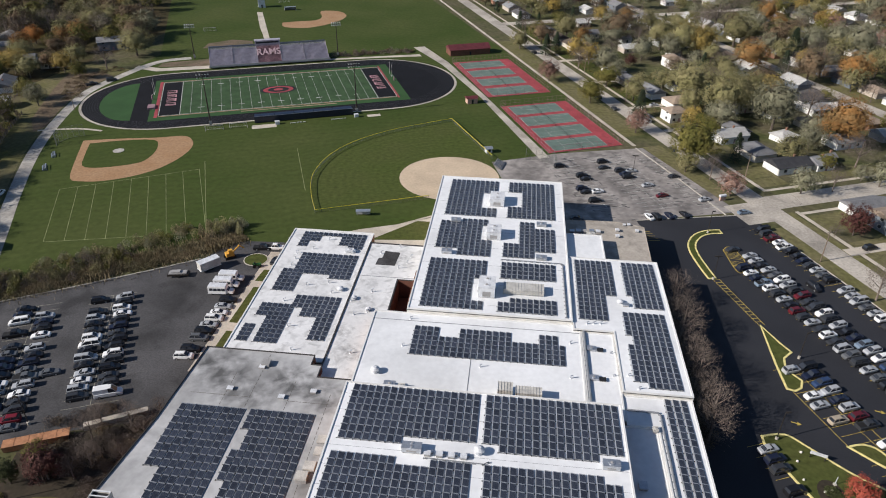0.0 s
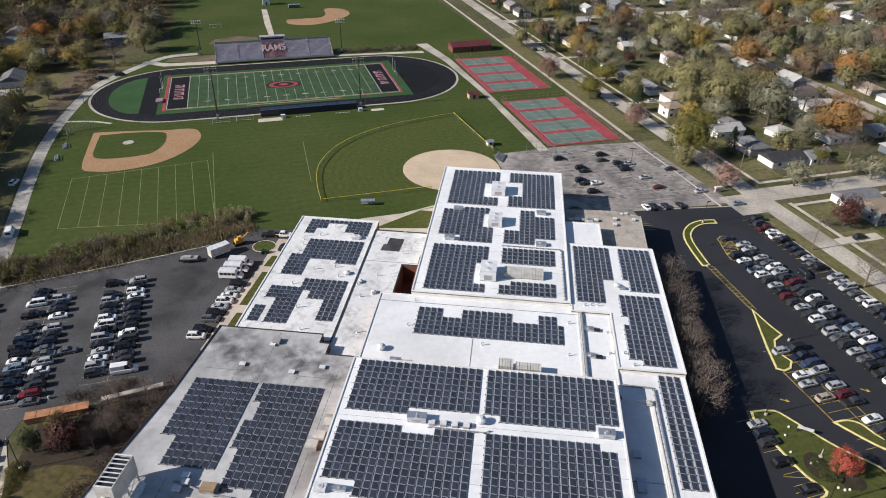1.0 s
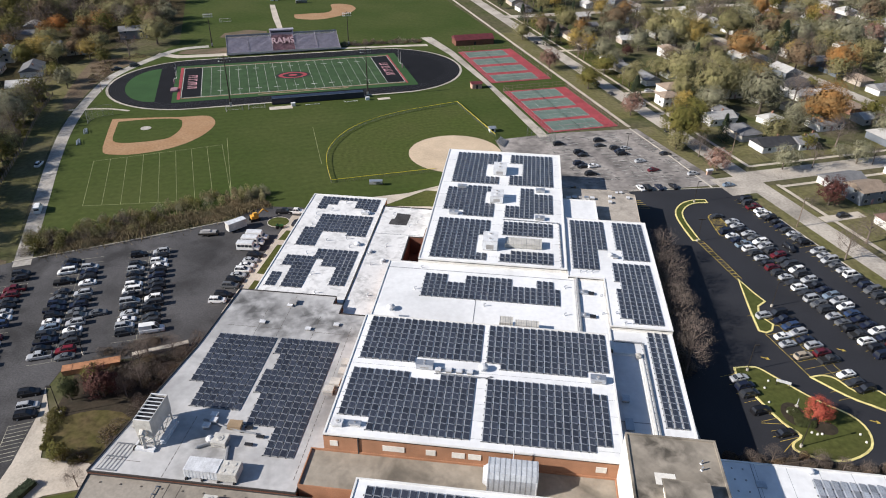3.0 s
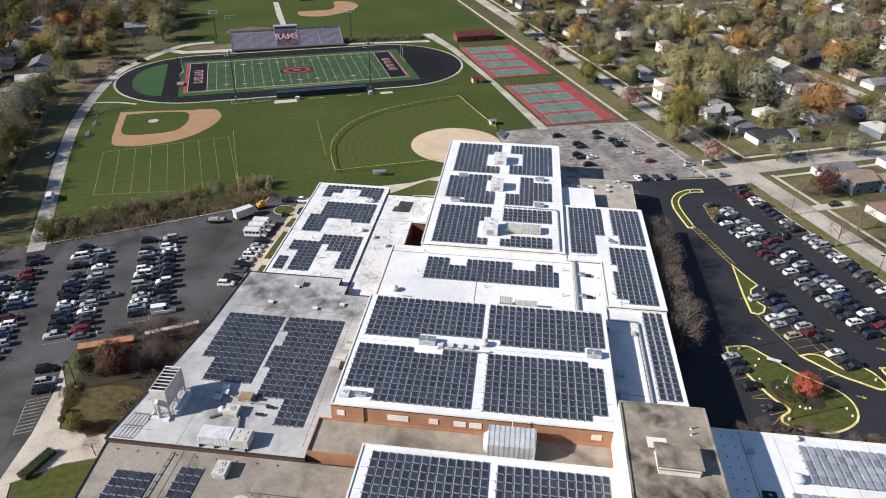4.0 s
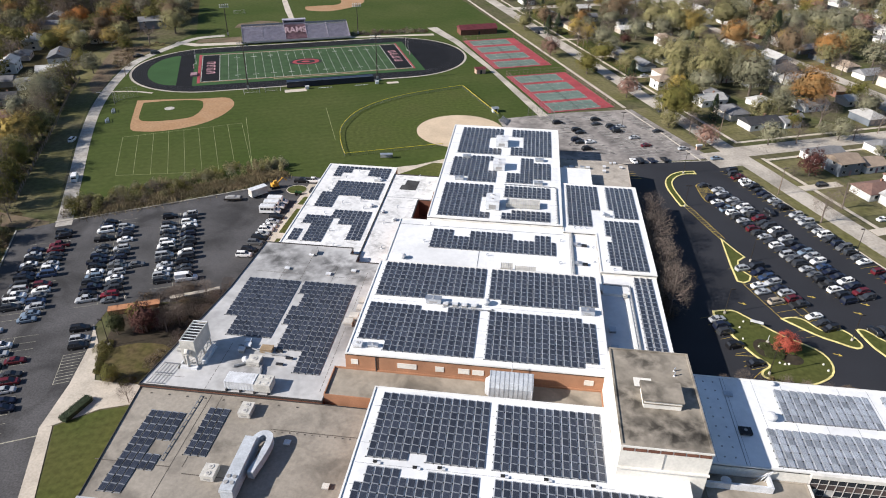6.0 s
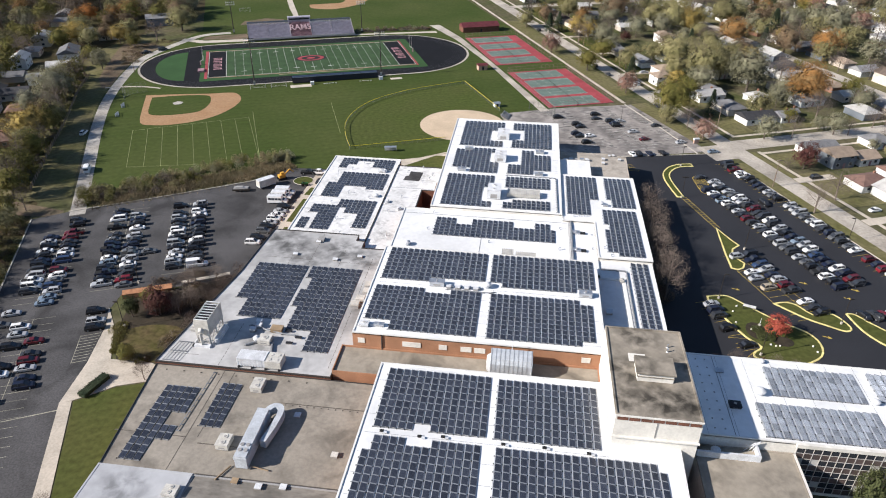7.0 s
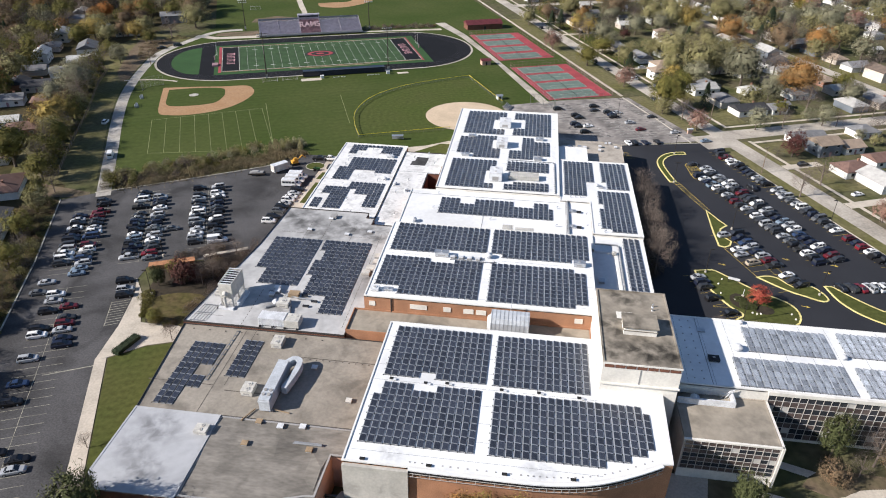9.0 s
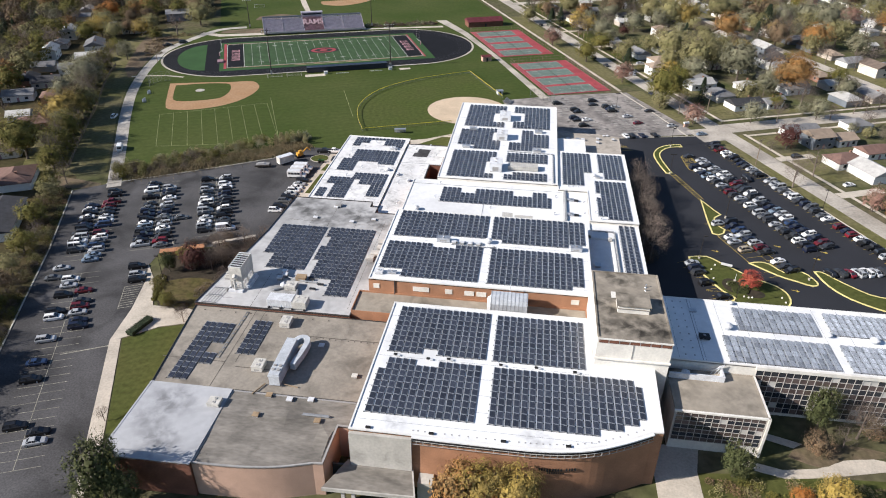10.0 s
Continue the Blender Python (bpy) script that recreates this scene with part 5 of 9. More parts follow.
solar_array(ZQ - 0.2, [(-37.6, -33.1, -53.2, -41.0)], label=QR)
CR_ = "rows of solar panels on the classroom wing, pale glare put into their colour"
# modules whose cell colour carries the glare seen on this wing
pale, bright = panel_mesh("pv_glare"), panel_mesh("pv_strong_glare")
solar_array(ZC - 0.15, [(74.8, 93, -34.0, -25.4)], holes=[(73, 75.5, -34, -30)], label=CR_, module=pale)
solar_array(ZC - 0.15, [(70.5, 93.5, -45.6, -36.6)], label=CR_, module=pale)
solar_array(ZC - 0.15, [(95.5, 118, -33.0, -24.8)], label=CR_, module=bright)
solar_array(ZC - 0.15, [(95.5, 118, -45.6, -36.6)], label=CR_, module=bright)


# ---- rooftop equipment ----
def rooftop_unit(x0, x1, y0, y1, z, h, material="unit", label="cream sheet-metal rooftop air unit on a curb", fans=2, hood=True):
    cx, cy, lx, ly = (x0 + x1) / 2, (y0 + y1) / 2, x1 - x0, y1 - y0
    t = thing("rooftop_unit", label, "rooftop unit", "rooftop units", at=pose(cx, cy, z))
    part("curb", Shape().box(-lx / 2 + 0.1, lx / 2 - 0.1, -ly / 2 + 0.1, ly / 2 - 0.1, -0.3, 0.35), M["pipe"], t)
    s = Shape().box(-lx / 2, lx / 2, -ly / 2, ly / 2, 0.3, h)
    s.box(-lx / 2 - 0.05, lx / 2 + 0.05, -ly / 2 - 0.05, ly / 2 + 0.05, h - 0.12, h + 0.03)
    n = max(2, int(ly / 1.2))
    for i in range(1, n):
        y = -ly / 2 + ly * i / n
        s.box(-lx / 2 - 0.03, lx / 2 + 0.03, y - 0.03, y + 0.03, 0.35, h + 0.05)
    casing = part("casing", s, M[material], t)
    for k in range(fans):
        fy = -ly / 2 + ly * (k + 0.5) / max(1, fans)
        r = min(0.42 * lx, 0.36 * ly / fans, 0.7)
        part("fan", Shape().tube((0, fy, h - 0.05), (0, fy, h + 0.14), r, n=12, slot=0).tube((0, fy, h + 0.14), (0, fy, h + 0.2), r * 0.55, r * 0.3, n=10, slot=1), [M[material], M["pipe"]], casing, "round fan cowl")
    if hood:
        part("intake_hood", Shape().add([(-lx / 2 - 0.5, -ly / 4, 0.7), (-lx / 2 - 0.5, ly / 4, 0.7), (-lx / 2, ly / 4, h - 0.2), (-lx / 2, -ly / 4, h - 0.2), (-lx / 2, ly / 4, 0.7), (-lx / 2, -ly / 4, 0.7)], [(0, 3, 2, 1), (0, 1, 4, 5), (0, 5, 3), (1, 2, 4)]), M[material], t)
    part("louvre", Shape().box(-lx / 4, lx / 4, -ly / 2 - 0.03, -ly / 2 + 0.02, 0.5, h * 0.6), M["pipe"], casing, "grey louvred grille")
    return t


for x0, x1, y0, y1, h in ((12.0, 16.4, 96.0, 101.5, 2.6), (12.2, 16.2, 75.6, 80.4, 2.6), (11.8, 15.9, 47.0, 52.3, 3.2)):
    rooftop_unit(x0, x1, y0, y1, ZN - 0.2, h, "unit_white", "large pale grey rooftop unit on the white roof")
for x, y in ((2.7, 85.2), (27.9, 85.6), (1.9, 67.2), (27.7, 67.0)):
    rooftop_unit(x - 1.5, x + 1.3, y - 0.8, y + 0.8, ZN - 0.2, 1.0, "galv", "small grey rooftop unit on the white roof", 1, False)


def ribbed_stack(x0, x1, y, d, z, h, n, label):
    """Upright ribbed casings side by side, as of ducts with stiffening ribs."""
    t = thing("ribbed_duct", label, "duct", at=pose(x0, y, z))
    L = x1 - x0
    part("casing", Shape().box(0, L, -d / 2, d / 2, 0.25, h - 0.07), M["unit"], t)
    for i in range(n + 1):
        part("rib", Shape().box(L * i / n - 0.06, L * i / n + 0.06, -d / 2 - 0.08, d / 2 + 0.08, 0.2, h), M["unit"], t)
    for i in range(0, n, 3):
        part("foot", Shape().box(L * i / n, L * i / n + 0.25, -d / 2 + 0.1, d / 2 - 0.1, -0.2, 0.3), M["pipe"], t)
    return t


ribbed_stack(18.0, 28.0, 51.0, 3.4, ZN - 0.2, 1.6, 14, "long cream ribbed duct on the white roof")
ribbed_stack(18.2, 21.2, 14.2, 2.6, ZM - 0.15, 2.7, 5, "cream ribbed duct unit beside the gymnasium wall")
ribbed_stack(21.9, 27.2, 13.9, 2.2, ZM - 0.15, 2.4, 9, "cream ribbed duct unit beside the gymnasium wall")
rooftop_unit(-5.6, -3.2, 12.4, 14.2, ZM - 0.2, 1.5, "galv", "grey sheet-metal rooftop unit near the gymnasium wall", 1)
rooftop_unit(-2.6, -1.2, 12.6, 14.0, ZM - 0.2, 1.2, "unit", "small cream rooftop box near the gymnasium wall", 1, False)
rooftop_unit(1.6, 5.2, -7.0, -5.4, ZG - 0.2, 1.5, "galv", "low grey rooftop unit on the gymnasium roof", 2, False)
rooftop_unit(37.6, 40.6, -6.6, -5.0, ZG - 0.2, 1.3, "galv", "low grey rooftop unit on the gymnasium roof", 1, False)
rooftop_unit(-11.6, -9.6, -25.0, -23.4, ZG - 0.2, 0.9, "unit_white", "small white rooftop hood on the gymnasium roof", 1, False)
rooftop_unit(-8.4, -6.2, -24.4, -23.4, ZG - 0.2, 0.7, "galv", "small grey rooftop hood on the gymnasium roof", 1, False)


def mushroom_vent(x, y, z, r=0.7, h=1.2, label="round white roof vent with a domed cap"):
    t = thing("roof_vent", label, "roof vent", "roof vents", at=pose(x, y, z))
    part("neck", Shape().tube((0, 0, -0.1), (0, 0, h * 0.6), r * 0.6, n=10), M["galv"], t)
    part("cap", Shape().tube((0, 0, h * 0.5), (0, 0, h * 0.72), r, r, n=12).tube((0, 0, h * 0.72), (0, 0, h), r, r * 0.35, n=12), M["unit_white"], t)
    return t


def pipe_vent(x, y, z, h=0.8, lean=0.35):
    t = thing("roof_vent", "small bent grey vent pipe in a roof flashing", "roof vent", "roof vents", at=pose(x, y, z))
    part("flashing", Shape().tube((0, 0, -0.05), (0, 0, 0.14), 0.38, 0.16, n=8), M["roof_white"], t)
    part("pipe", Shape().tube((0, 0, 0.0), (0, 0, h), 0.13, n=7).tube((0, 0, h), (lean, 0.1, h + 0.12), 0.13, n=7), M["galv"], t)
    return t


def curb_box(x, y, z, lx, ly, h, material="unit_white", label="low white roof curb"):
    t = thing("roof_hatch", label, "roof hatch", "roof curbs", at=pose(x, y, z))
    part("curb", Shape().box(-lx / 2, lx / 2, -ly / 2, ly / 2, -0.05, h * 0.7), M["pipe"], t)
    part("lid", Shape().box(-lx / 2 - 0.08, lx / 2 + 0.08, -ly / 2 - 0.08, ly / 2 + 0.08, h * 0.65, h), M[material], t)
    return t


mushroom_vent(-8.4, 18.0, ZM - 0.15, 1.0, 1.5)
mushroom_vent(15.6, -5.4, ZG - 0.15, 1.0, 1.6)
mushroom_vent(72.3, -33.8, ZC - 0.15, 1.1, 1.6)
mushroom_vent(94.3, -33.6, ZC - 0.15, 0.8, 1.2)
mushroom_vent(103.7, -34.4, ZC - 0.15, 1.0, 1.5)
mushroom_vent(61.2, -48.4, ZL - 0.2, 0.9, 1.6)
mushroom_vent(75.2, -25.0 + 1.2, ZC - 0.15, 0.6, 1.0)
curb_box(45.3, -5.8, 9.75, 1.4, 1.6, 0.7, "galv", "grey domed roof hatch in shade")
curb_box(45.3, -13.0, 9.75, 1.5, 3.0, 0.5, "galv", "grey roof hatch in shade")
for k in range(4):
    curb_box(6.3 + 2.2 * k, -6.9, ZG - 0.15, 1.1, 0.8, 0.8, "unit_white", "small white roof pedestal")
    curb_box(7.0 + 2.2 * k, -6.3, ZG - 0.15, 0.6, 0.5, 0.45, "galv", "small grey roof pedestal")
for x, y in ((-0.3, -54.8), (11.1, -54.7), (22.1, -55.0), (29.5, -54.8), (37.4, -55.1), (6.8, -55.2)):
    curb_box(x, y, ZS - 0.15, 0.6, 0.4, 0.35, "black", "small black roof drain box")
    curb_box(x + 0.7, y - 0.2, ZS - 0.15, 0.5, 0.35, 0.3, "unit_white", "small white roof drain box")
for x, y in ((-1.3, -76.2), (10.6, -76.1), (23.9, -76.1), (35.7, -75.6)):
    curb_box(x, y, ZS - 0.1, 0.8, 0.4, 0.3, "black", "dark scupper box at the roof edge")
for x, y in ((-37.3, 71.1), (-41.4, 68.1), (-40.8, 65.2), (-41.0, 61.8), (-37.8, 45.2), (-34.1, 52.8), (-26.6, 50.0), (-30.1, 26.4), (-34.0, 76.5), (-28.5, 54.5), (-33.6, 35.0)):
    pipe_vent(x, y, ZW - 0.2, 0.9, random.uniform(0.3, 0.8))
mushroom_vent(-25.4, 70.7, ZW - 0.2, 0.8, 1.1)
mushroom_vent(-24.6, 51.6, ZW - 0.2, 0.9, 1.2)
rooftop_unit(-27.6, -25.4, 69.9, 71.4, ZW - 0.25, 1.1, "unit_white", "small white rooftop unit on a stained roof", 1, False)
for x, y in ((-20.6, 46.8), (-15.6, 42.6), (-18.6, 41.2), (-16.1, 51.4), (-12.6, 74.6), (-8.6, 69.4), (-11.2, 63.4), (-16.1, 26.6), (-17.3, 70.4), (-9.2, 66.2)):
    pipe_vent(x, y, 7.5, 0.9, random.uniform(0.3, 0.7))
mushroom_vent(-20.0, 47.8, 7.5, 0.7, 0.9)
mushroom_vent(-15.4, 43.4, 7.5, 0.7, 0.9)
tagged(part("roof_patch", Shape().prism([(-17.9, 64.6), (-12.4, 64.6), (-12.0, 71.6), (-16.4, 72.0), (-16.6, 68.4), (-17.6, 68.0)], 7.4, 7.53), M["asphalt"]), "dark grey weathered patch of roofing", "roof patch", kind="structure")
for x, y in ((34.0, 33.0), (33.6, 21.2), (-4.0, 27.4), (14.0, 22.4), (-3.7, 37.6)):
    pipe_vent(x, y, ZM - 0.15, 0.7, 0.5)
for x, y in ((39.4, 31.5), (39.2, 21.7)):
    rooftop_unit(x - 1.7, x + 0.3, y - 0.7, y + 0.7, ZM - 0.4, 0.8, "galv", "low grey rooftop unit on the white roof", 1, False)
    curb_box(x + 1.2, y - 0.3, ZM - 0.35, 1.2, 0.9, 0.7, "dark", "small dark fan box")
for x, y in ((42.9, 30.6), (42.8, 23.0), (45.9, 22.8), (47.6, 18.9), (39.8, 40.4), (38.2, 40.2), (41.4, 40.6)):
    pipe_vent(x, y, (ZM - 0.35) if x < 44 and y < 37 else ZE - 0.15, 0.6, 0.5)
mushroom_vent(46.9, 49.8, ZE - 0.15, 0.8, 1.0)
curb_box(48.2, 48.8, ZE - 0.15, 1.4, 1.0, 0.6, "galv", "small grey fan box")
# pipe runs on sleepers
def pipe_run(pts, z, label="grey pipe run on low roof sleepers", r=0.14, step=1.6):
    t = thing("roof_pipe", label, "pipe", "roof pipe runs", at=pose(0, 0, 0))
    s = Shape()
    for a, b in zip(pts, pts[1:]):
        s.tube((*a, z + 0.3), (*b, z + 0.3), r, n=6)
        n = max(1, int((Vector(b) - Vector(a)).length / step))
        for i in range(n + 1):
            p = Vector(a).lerp(Vector(b), i / n)
            s.box(p.x - 0.35, p.x + 0.35, p.y - 0.1, p.y + 0.1, z - 0.02, z + 0.18)
    part("pipe", s, M["galv_dull"], t)
    return t


pipe_run([(36.2, 41.0), (37.3, 40.9), (37.4, 10.6)], ZM - 0.1, r=0.28)
pipe_run([(33.2, 64.5), (33.4, 41.2)], ZN - 0.15)
pipe_run([(17.0, 65.2), (33.0, 65.0)], ZN - 0.15, r=0.1)
pipe_run([(51.1, 12.6), (51.0, -17.5)], ZE - 1.05, r=0.22)
pipe_run([(44.6, 13.2), (50.9, 13.0)], ZE - 1.05, r=0.2)
rooftop_unit(49.0, 50.0, 7.6, 8.6, ZE - 1.1, 0.9, "unit", "small cream unit on the roof ledge", 1, False)
pipe_run([(6.0, -7.8), (16.6, -8.0), (17.4, -7.4)], ZG - 0.15, r=0.09)

# grey roof: cooling tower, chiller and clutter
ct = thing("cooling_tower", "tall cream cooling tower on steel legs with open slatted top", "cooling tower", at=pose(-46.4, -26.4, ZP - 0.25) @ Matrix.Diagonal((0.86, 1, 1, 1)))
part("casing", Shape().box(-1.9, 1.9, -3.4, 3.9, 2.4, 2.7).box(-1.9, -1.75, -3.4, 3.9, 2.7, 6.6).box(1.75, 1.9, -3.4, 3.9, 2.7, 6.6).box(-1.75, 1.75, -3.4, -3.25, 2.7, 6.6).box(-1.75, 1.75, 3.75, 3.9, 2.7, 6.6), M["unit"], ct)
# shade in the open casing, put in as a solid dark block
part("basin", Shape().box(-1.8, 1.8, -3.3, 3.7, 2.7, 6.1), M["dark"], ct, "dark block that stands for the shade inside")
for k in range(8):
    part("slat", Shape().box(-1.9, 1.9, -3.25 + k * 0.98, -3.05 + k * 0.98, 6.5, 6.62), M["unit_white"], ct, "white top slat")
for x in (-1.7, 1.7):
    for y in (-3.2, 0.2, 3.6):
        part("leg", Shape().box(x - 0.14, x + 0.14, y - 0.14, y + 0.14, -0.2, 2.5), M["unit"], ct)
for x in (-1.7, 1.7):
    for y in (-3.2, 0.2):
        part("brace", Shape().tube((x, y, 0.1), (x, y + 3.4, 2.4), 0.07, n=5), M["unit"], ct)
    part("brace", Shape().tube((x, -3.3, 0.1), (-x, -3.3, 2.4), 0.09, n=5), M["unit"], ct)
part("fan_housing", Shape().tube((0, -3.4, 4.0), (0, -4.3, 3.6), 0.9, 0.7, n=10).tube((0, -4.2, 3.6), (0, -4.3, 0.6), 0.35, n=8), M["unit"], ct, "cream round fan housing")
part("base_frame", Shape().box(-2.6, 2.2, -4.8, -3.9, 0.0, 0.5).box(-2.6, -2.2, -4.8, -2.0, 0.0, 0.5), M["unit_white"], ct)
part("side_panel", Shape().box(2.2, 3.6, -2.6, 3.2, 0.0, 0.35).box(2.4, 3.4, -2.4, 3.0, 0.35, 1.0), M["unit_white"], ct)
for k in range(3):
    curb_box(-50.6 - 0.2 * k, -25.8 + 1.1 * k, ZP - 0.25, 1.6, 0.35, 0.8, "unit", "cream roof support sleeper")
ch = thing("chiller", "long white ribbed roof chiller with fan end", "chiller", at=pose(-31.2, -34.6, ZP - 0.25))
part("casing", Shape().box(-5.0, 1.2, -1.5, 1.6, 0.4, 2.3), M["unit_white"], ch)
for i in range(10):
    part("rib", Shape().box(-5.0 + i * 0.66, -4.66 + i * 0.66, -1.55, 1.65, 0.36, 2.33), M["unit_white"], ch)
part("fan_section", Shape().box(1.3, 4.8, -1.6, 1.7, 0.3, 2.2), M["unit"], ch)
for i in range(2):
    for j in range(2):
        part("fan", Shape().tube((2.2 + 1.6 * i, -0.8 + 1.6 * j, 2.1), (2.2 + 1.6 * i, -0.8 + 1.6 * j, 2.3), 0.42, n=12), M["unit"], ch, "cream round fan")
for i in range(4):
    part("foot", Shape().box(-4.8 + 3.0 * i, -4.4 + 3.0 * i, -1.9, 1.8, -0.1, 0.4), M["dark"], ch, "dark support foot")
for x, y in ((-36.8, -21.0), (-36.3, -22.4), (-37.2, -24.0)):
    curb_box(x, y, ZP - 0.25, 1.2, 1.0, 1.1, "unit_white", "small white condenser box")
rooftop_unit(-34.4, -31.6, -28.6, -26.0, ZP - 0.3, 1.4, "unit", "cream fan unit with ducts on the grey roof", 1)
mushroom_vent(-35.0, -27.4, ZP - 0.25, 0.8, 1.7, "cream round exhaust fan on the grey roof")
pipe_run([(-38.5, -22.0), (-33.0, -23.6), (-30.0, -24.2), (-27.0, -24.4)], ZP - 0.2, r=0.2)
pipe_run([(-37.0, -29.2), (-34.8, -27.8), (-31.2, -28.0), (-30.2, -31.8)], ZP - 0.2, r=0.3)
rooftop_unit(-33.0, -30.4, -24.0, -22.2, ZP - 0.3, 1.2, "wood", "rusty brown duct box on the grey roof", 0, False)
for x, y in ((-29.0, -23.0), (-27.5, -27.2), (-26.0, -25.0)):
    curb_box(x, y, ZP - 0.25, 1.4, 0.5, 0.5, "dark", "dark pipe support on the roof")
for x, y in ((-33.6, 17.6), (-26.5, 9.0), (-38.0, 10.2), (-20.3, 11.4)):
    curb_box(x, y, ZP - 0.25, 1.2, 0.9, 0.5, "unit_white", "small white roof hood")
curb_box(-33.0, 18.6, ZP - 0.25, 1.6, 1.6, 0.9, "pipe", "grey square roof hatch")
for k, (x, y) in enumerate(((-14.8, -1.5), (-14.6, -4.5), (-15.4, -8.6), (-16.2, -11))):
    curb_box(x, y, ZP - 0.25, 2.0, 1.8, 1.2 if k > 1 else 0.6, "unit", "tan roof curb beside the gymnasium wall")
for i in range(5):
    pipe_run([(-53.0 + 0.8 * i, -36.2), (-52.2 + 0.8 * i, -29.8)], ZP - 0.25, "grey rail on the roof edge", 0.06, 3)
# tan roof: duct loop and units
du = thing("air_duct", "long silver air handler with a curved duct loop", "air handler", at=pose(-24.6, -56.0, ZQ - 0.2))
part("casing", Shape().box(-1.5, 0.8, -6.4, 6.0, 0.4, 3.4).box(-1.6, 0.9, -6.5, -1.6, 2.6, 3.02), M["duct"], du)
for i in range(2):
    for j in range(2):
        part("fan", Shape().tube((-0.9 + 1.1 * i, -4.8 + 1.3 * j, 3.3), (-0.9 + 1.1 * i, -4.8 + 1.3 * j, 3.55), 0.38, n=12), M["pipe"], du, "grey round fan")
loop = [(0.1, 5.4), (0.3, 7.0), (1.3, 8.0), (2.5, 7.6), (2.9, 6.0), (2.7, 3.0), (2.3, 0.4), (2.0, -1.4)]
part("duct_loop", Shape().wall(smooth(loop, 4), 1.2, 0.8, 2.5), M["duct"], du, "blue-grey curved duct")
for x, y in ((-1.3, -6), (1.0, -6), (-1.3, 5.6), (1.0, 5.6)):
    part("leg", Shape().box(x - 0.15, x + 0.15, y - 0.15, y + 0.15, -0.1, 0.5), M["pipe"], du)
part("pipe", Shape().tube((-2.6, -6.0, 0.3), (-4.2, -9.4, 0.3), 0.16).tube((1.4, -5.9, 0.6), (4.6, -6.2, 0.3), 0.12), M["wood"], du, "rusty pipe")
rooftop_unit(-31.6, -29.2, -58.6, -55.6, ZQ - 0.25, 1.5, "unit", "square cream condenser on the tan roof", 2, False)
rooftop_unit(-30.8, -28.4, -42.8, -39.6, ZQ - 0.25, 1.5, "unit", "square cream condenser on the tan roof", 2, False)
rooftop_unit(-36.4, -33.9, -70.4, -68.2, ZQ - 0.05, 1.1, "unit", "cream condenser on the pale roof", 2, False)
pipe_run([(-40.6, -38.0), (-40.9, -55.0)], ZQ - 0.2, r=0.08)
for x, y, m in ((-20.5, -65.9, "unit_white"), (-16.1, -65.4, "unit_white"), (-25.1, -65.3, "wood"), (-19.0, -48.0, "unit_white"), (-9.0, -57.0, "unit"), (-25.8, -71.1, "wood"), (-13.1, -71.0, "wood")):
    curb_box(x, y, ZQ - 0.2, 1.1, 1.0, 0.6, m, "small roof hatch on the tan roof")
pipe_run([(-16.4, -69.6), (-11.0, -69.6)], ZQ - 0.12, "white fabric-wrapped pipe on the roof", 0.3)
# gap between gym and hall: silver round-topped duct
al = thing("air_duct", "silver ribbed duct housing between two roofs", "air handler", at=pose(22.6, -31.0, 9.8) @ Matrix.Diagonal((1, 1, 1.5, 1)))
s = Shape()
prof = [(-2.0, 0.3), (-2.0, 2.6), (-1.5, 3.3), (0.2, 3.5), (1.9, 3.4), (2.2, 2.8), (2.2, 0.3)]
n = len(prof)
s.add([(x, y, z) for x in (-4.4, 4.4) for y, z in prof], [(i, i + 1, n + i + 1, n + i) for i in range(n - 1)] + [tuple(range(n))[::-1], tuple(range(n, 2 * n))])
part("casing", s, M["duct"], al)
ribs = Shape()
for k in range(10):
    x = -4.2 + k * 0.93
    big_ = [(y * 1.03, z + 0.05) for y, z in prof]
    ribs.add([(x + e, y, z) for e in (-0.04, 0.04) for y, z in big_], [(i, i + 1, n + i + 1, n + i) for i in range(n - 1)])
part("rib", ribs, M["galv_dull"], al)
part("end_drum", Shape().tube((-4.4, 0, 1.7), (-5.2, 0, 1.7), 1.6, 1.2, n=12), M["unit_white"], al, "white rounded end")
part("post", Shape().tube((0.0, 2.4, 0), (0.0, 2.4, 4.6), 0.08).tube((4.2, -2.2, 0), (4.2, -2.2, 2.8), 0.08), M["unit_white"], al)
tagged(part("roof_patch", Shape().box(-0.5, 3.2, -31.8, -30.6, 9.75, 9.84).box(9.6, 12.2, -34.4, -33.6, 9.75, 9.84), M["coping"]), "dark debris patch on the narrow roof", "roof patch", kind="structure")
# tower penthouse
ph_ = thing("roof_penthouse", "low concrete penthouse on the tower roof", "penthouse", at=pose(49.4, -40.0, ZT - 0.25))
part("wall", Shape().box(-3.3, 3.3, -2.3, 2.3, 0, 1.9), M["stone"], ph_)
part("roof", Shape().box(-3.6, 3.6, -2.6, 2.6, 1.9, 2.15).box(-3.45, 3.45, -2.45, 2.45, 1.1, 1.2), M["roof_tower"], ph_)
part("patch", Shape().box(-4.2, -0.9, 4.6, 5.6, 0.0, 0.08).box(-4.2, -3.2, 3.2, 4.6, 0.0, 0.08), M["stone"], ph_, "pale roof patch")
for x, y in ((53.2, -31.6), (53.0, -33.0)):
    pipe_vent(x, y, ZT - 0.25, 0.7, 0.2)
rooftop_unit(65.4, 67.6, -38.9, -37.2, ZC - 0.2, 0.8, "dark", "low dark roof hatch on the white wing", 1, False)
curb_box(65.7, -27.7, ZC - 0.15, 1.6, 1.2, 0.3, "galv", "folded grey roof hatch")
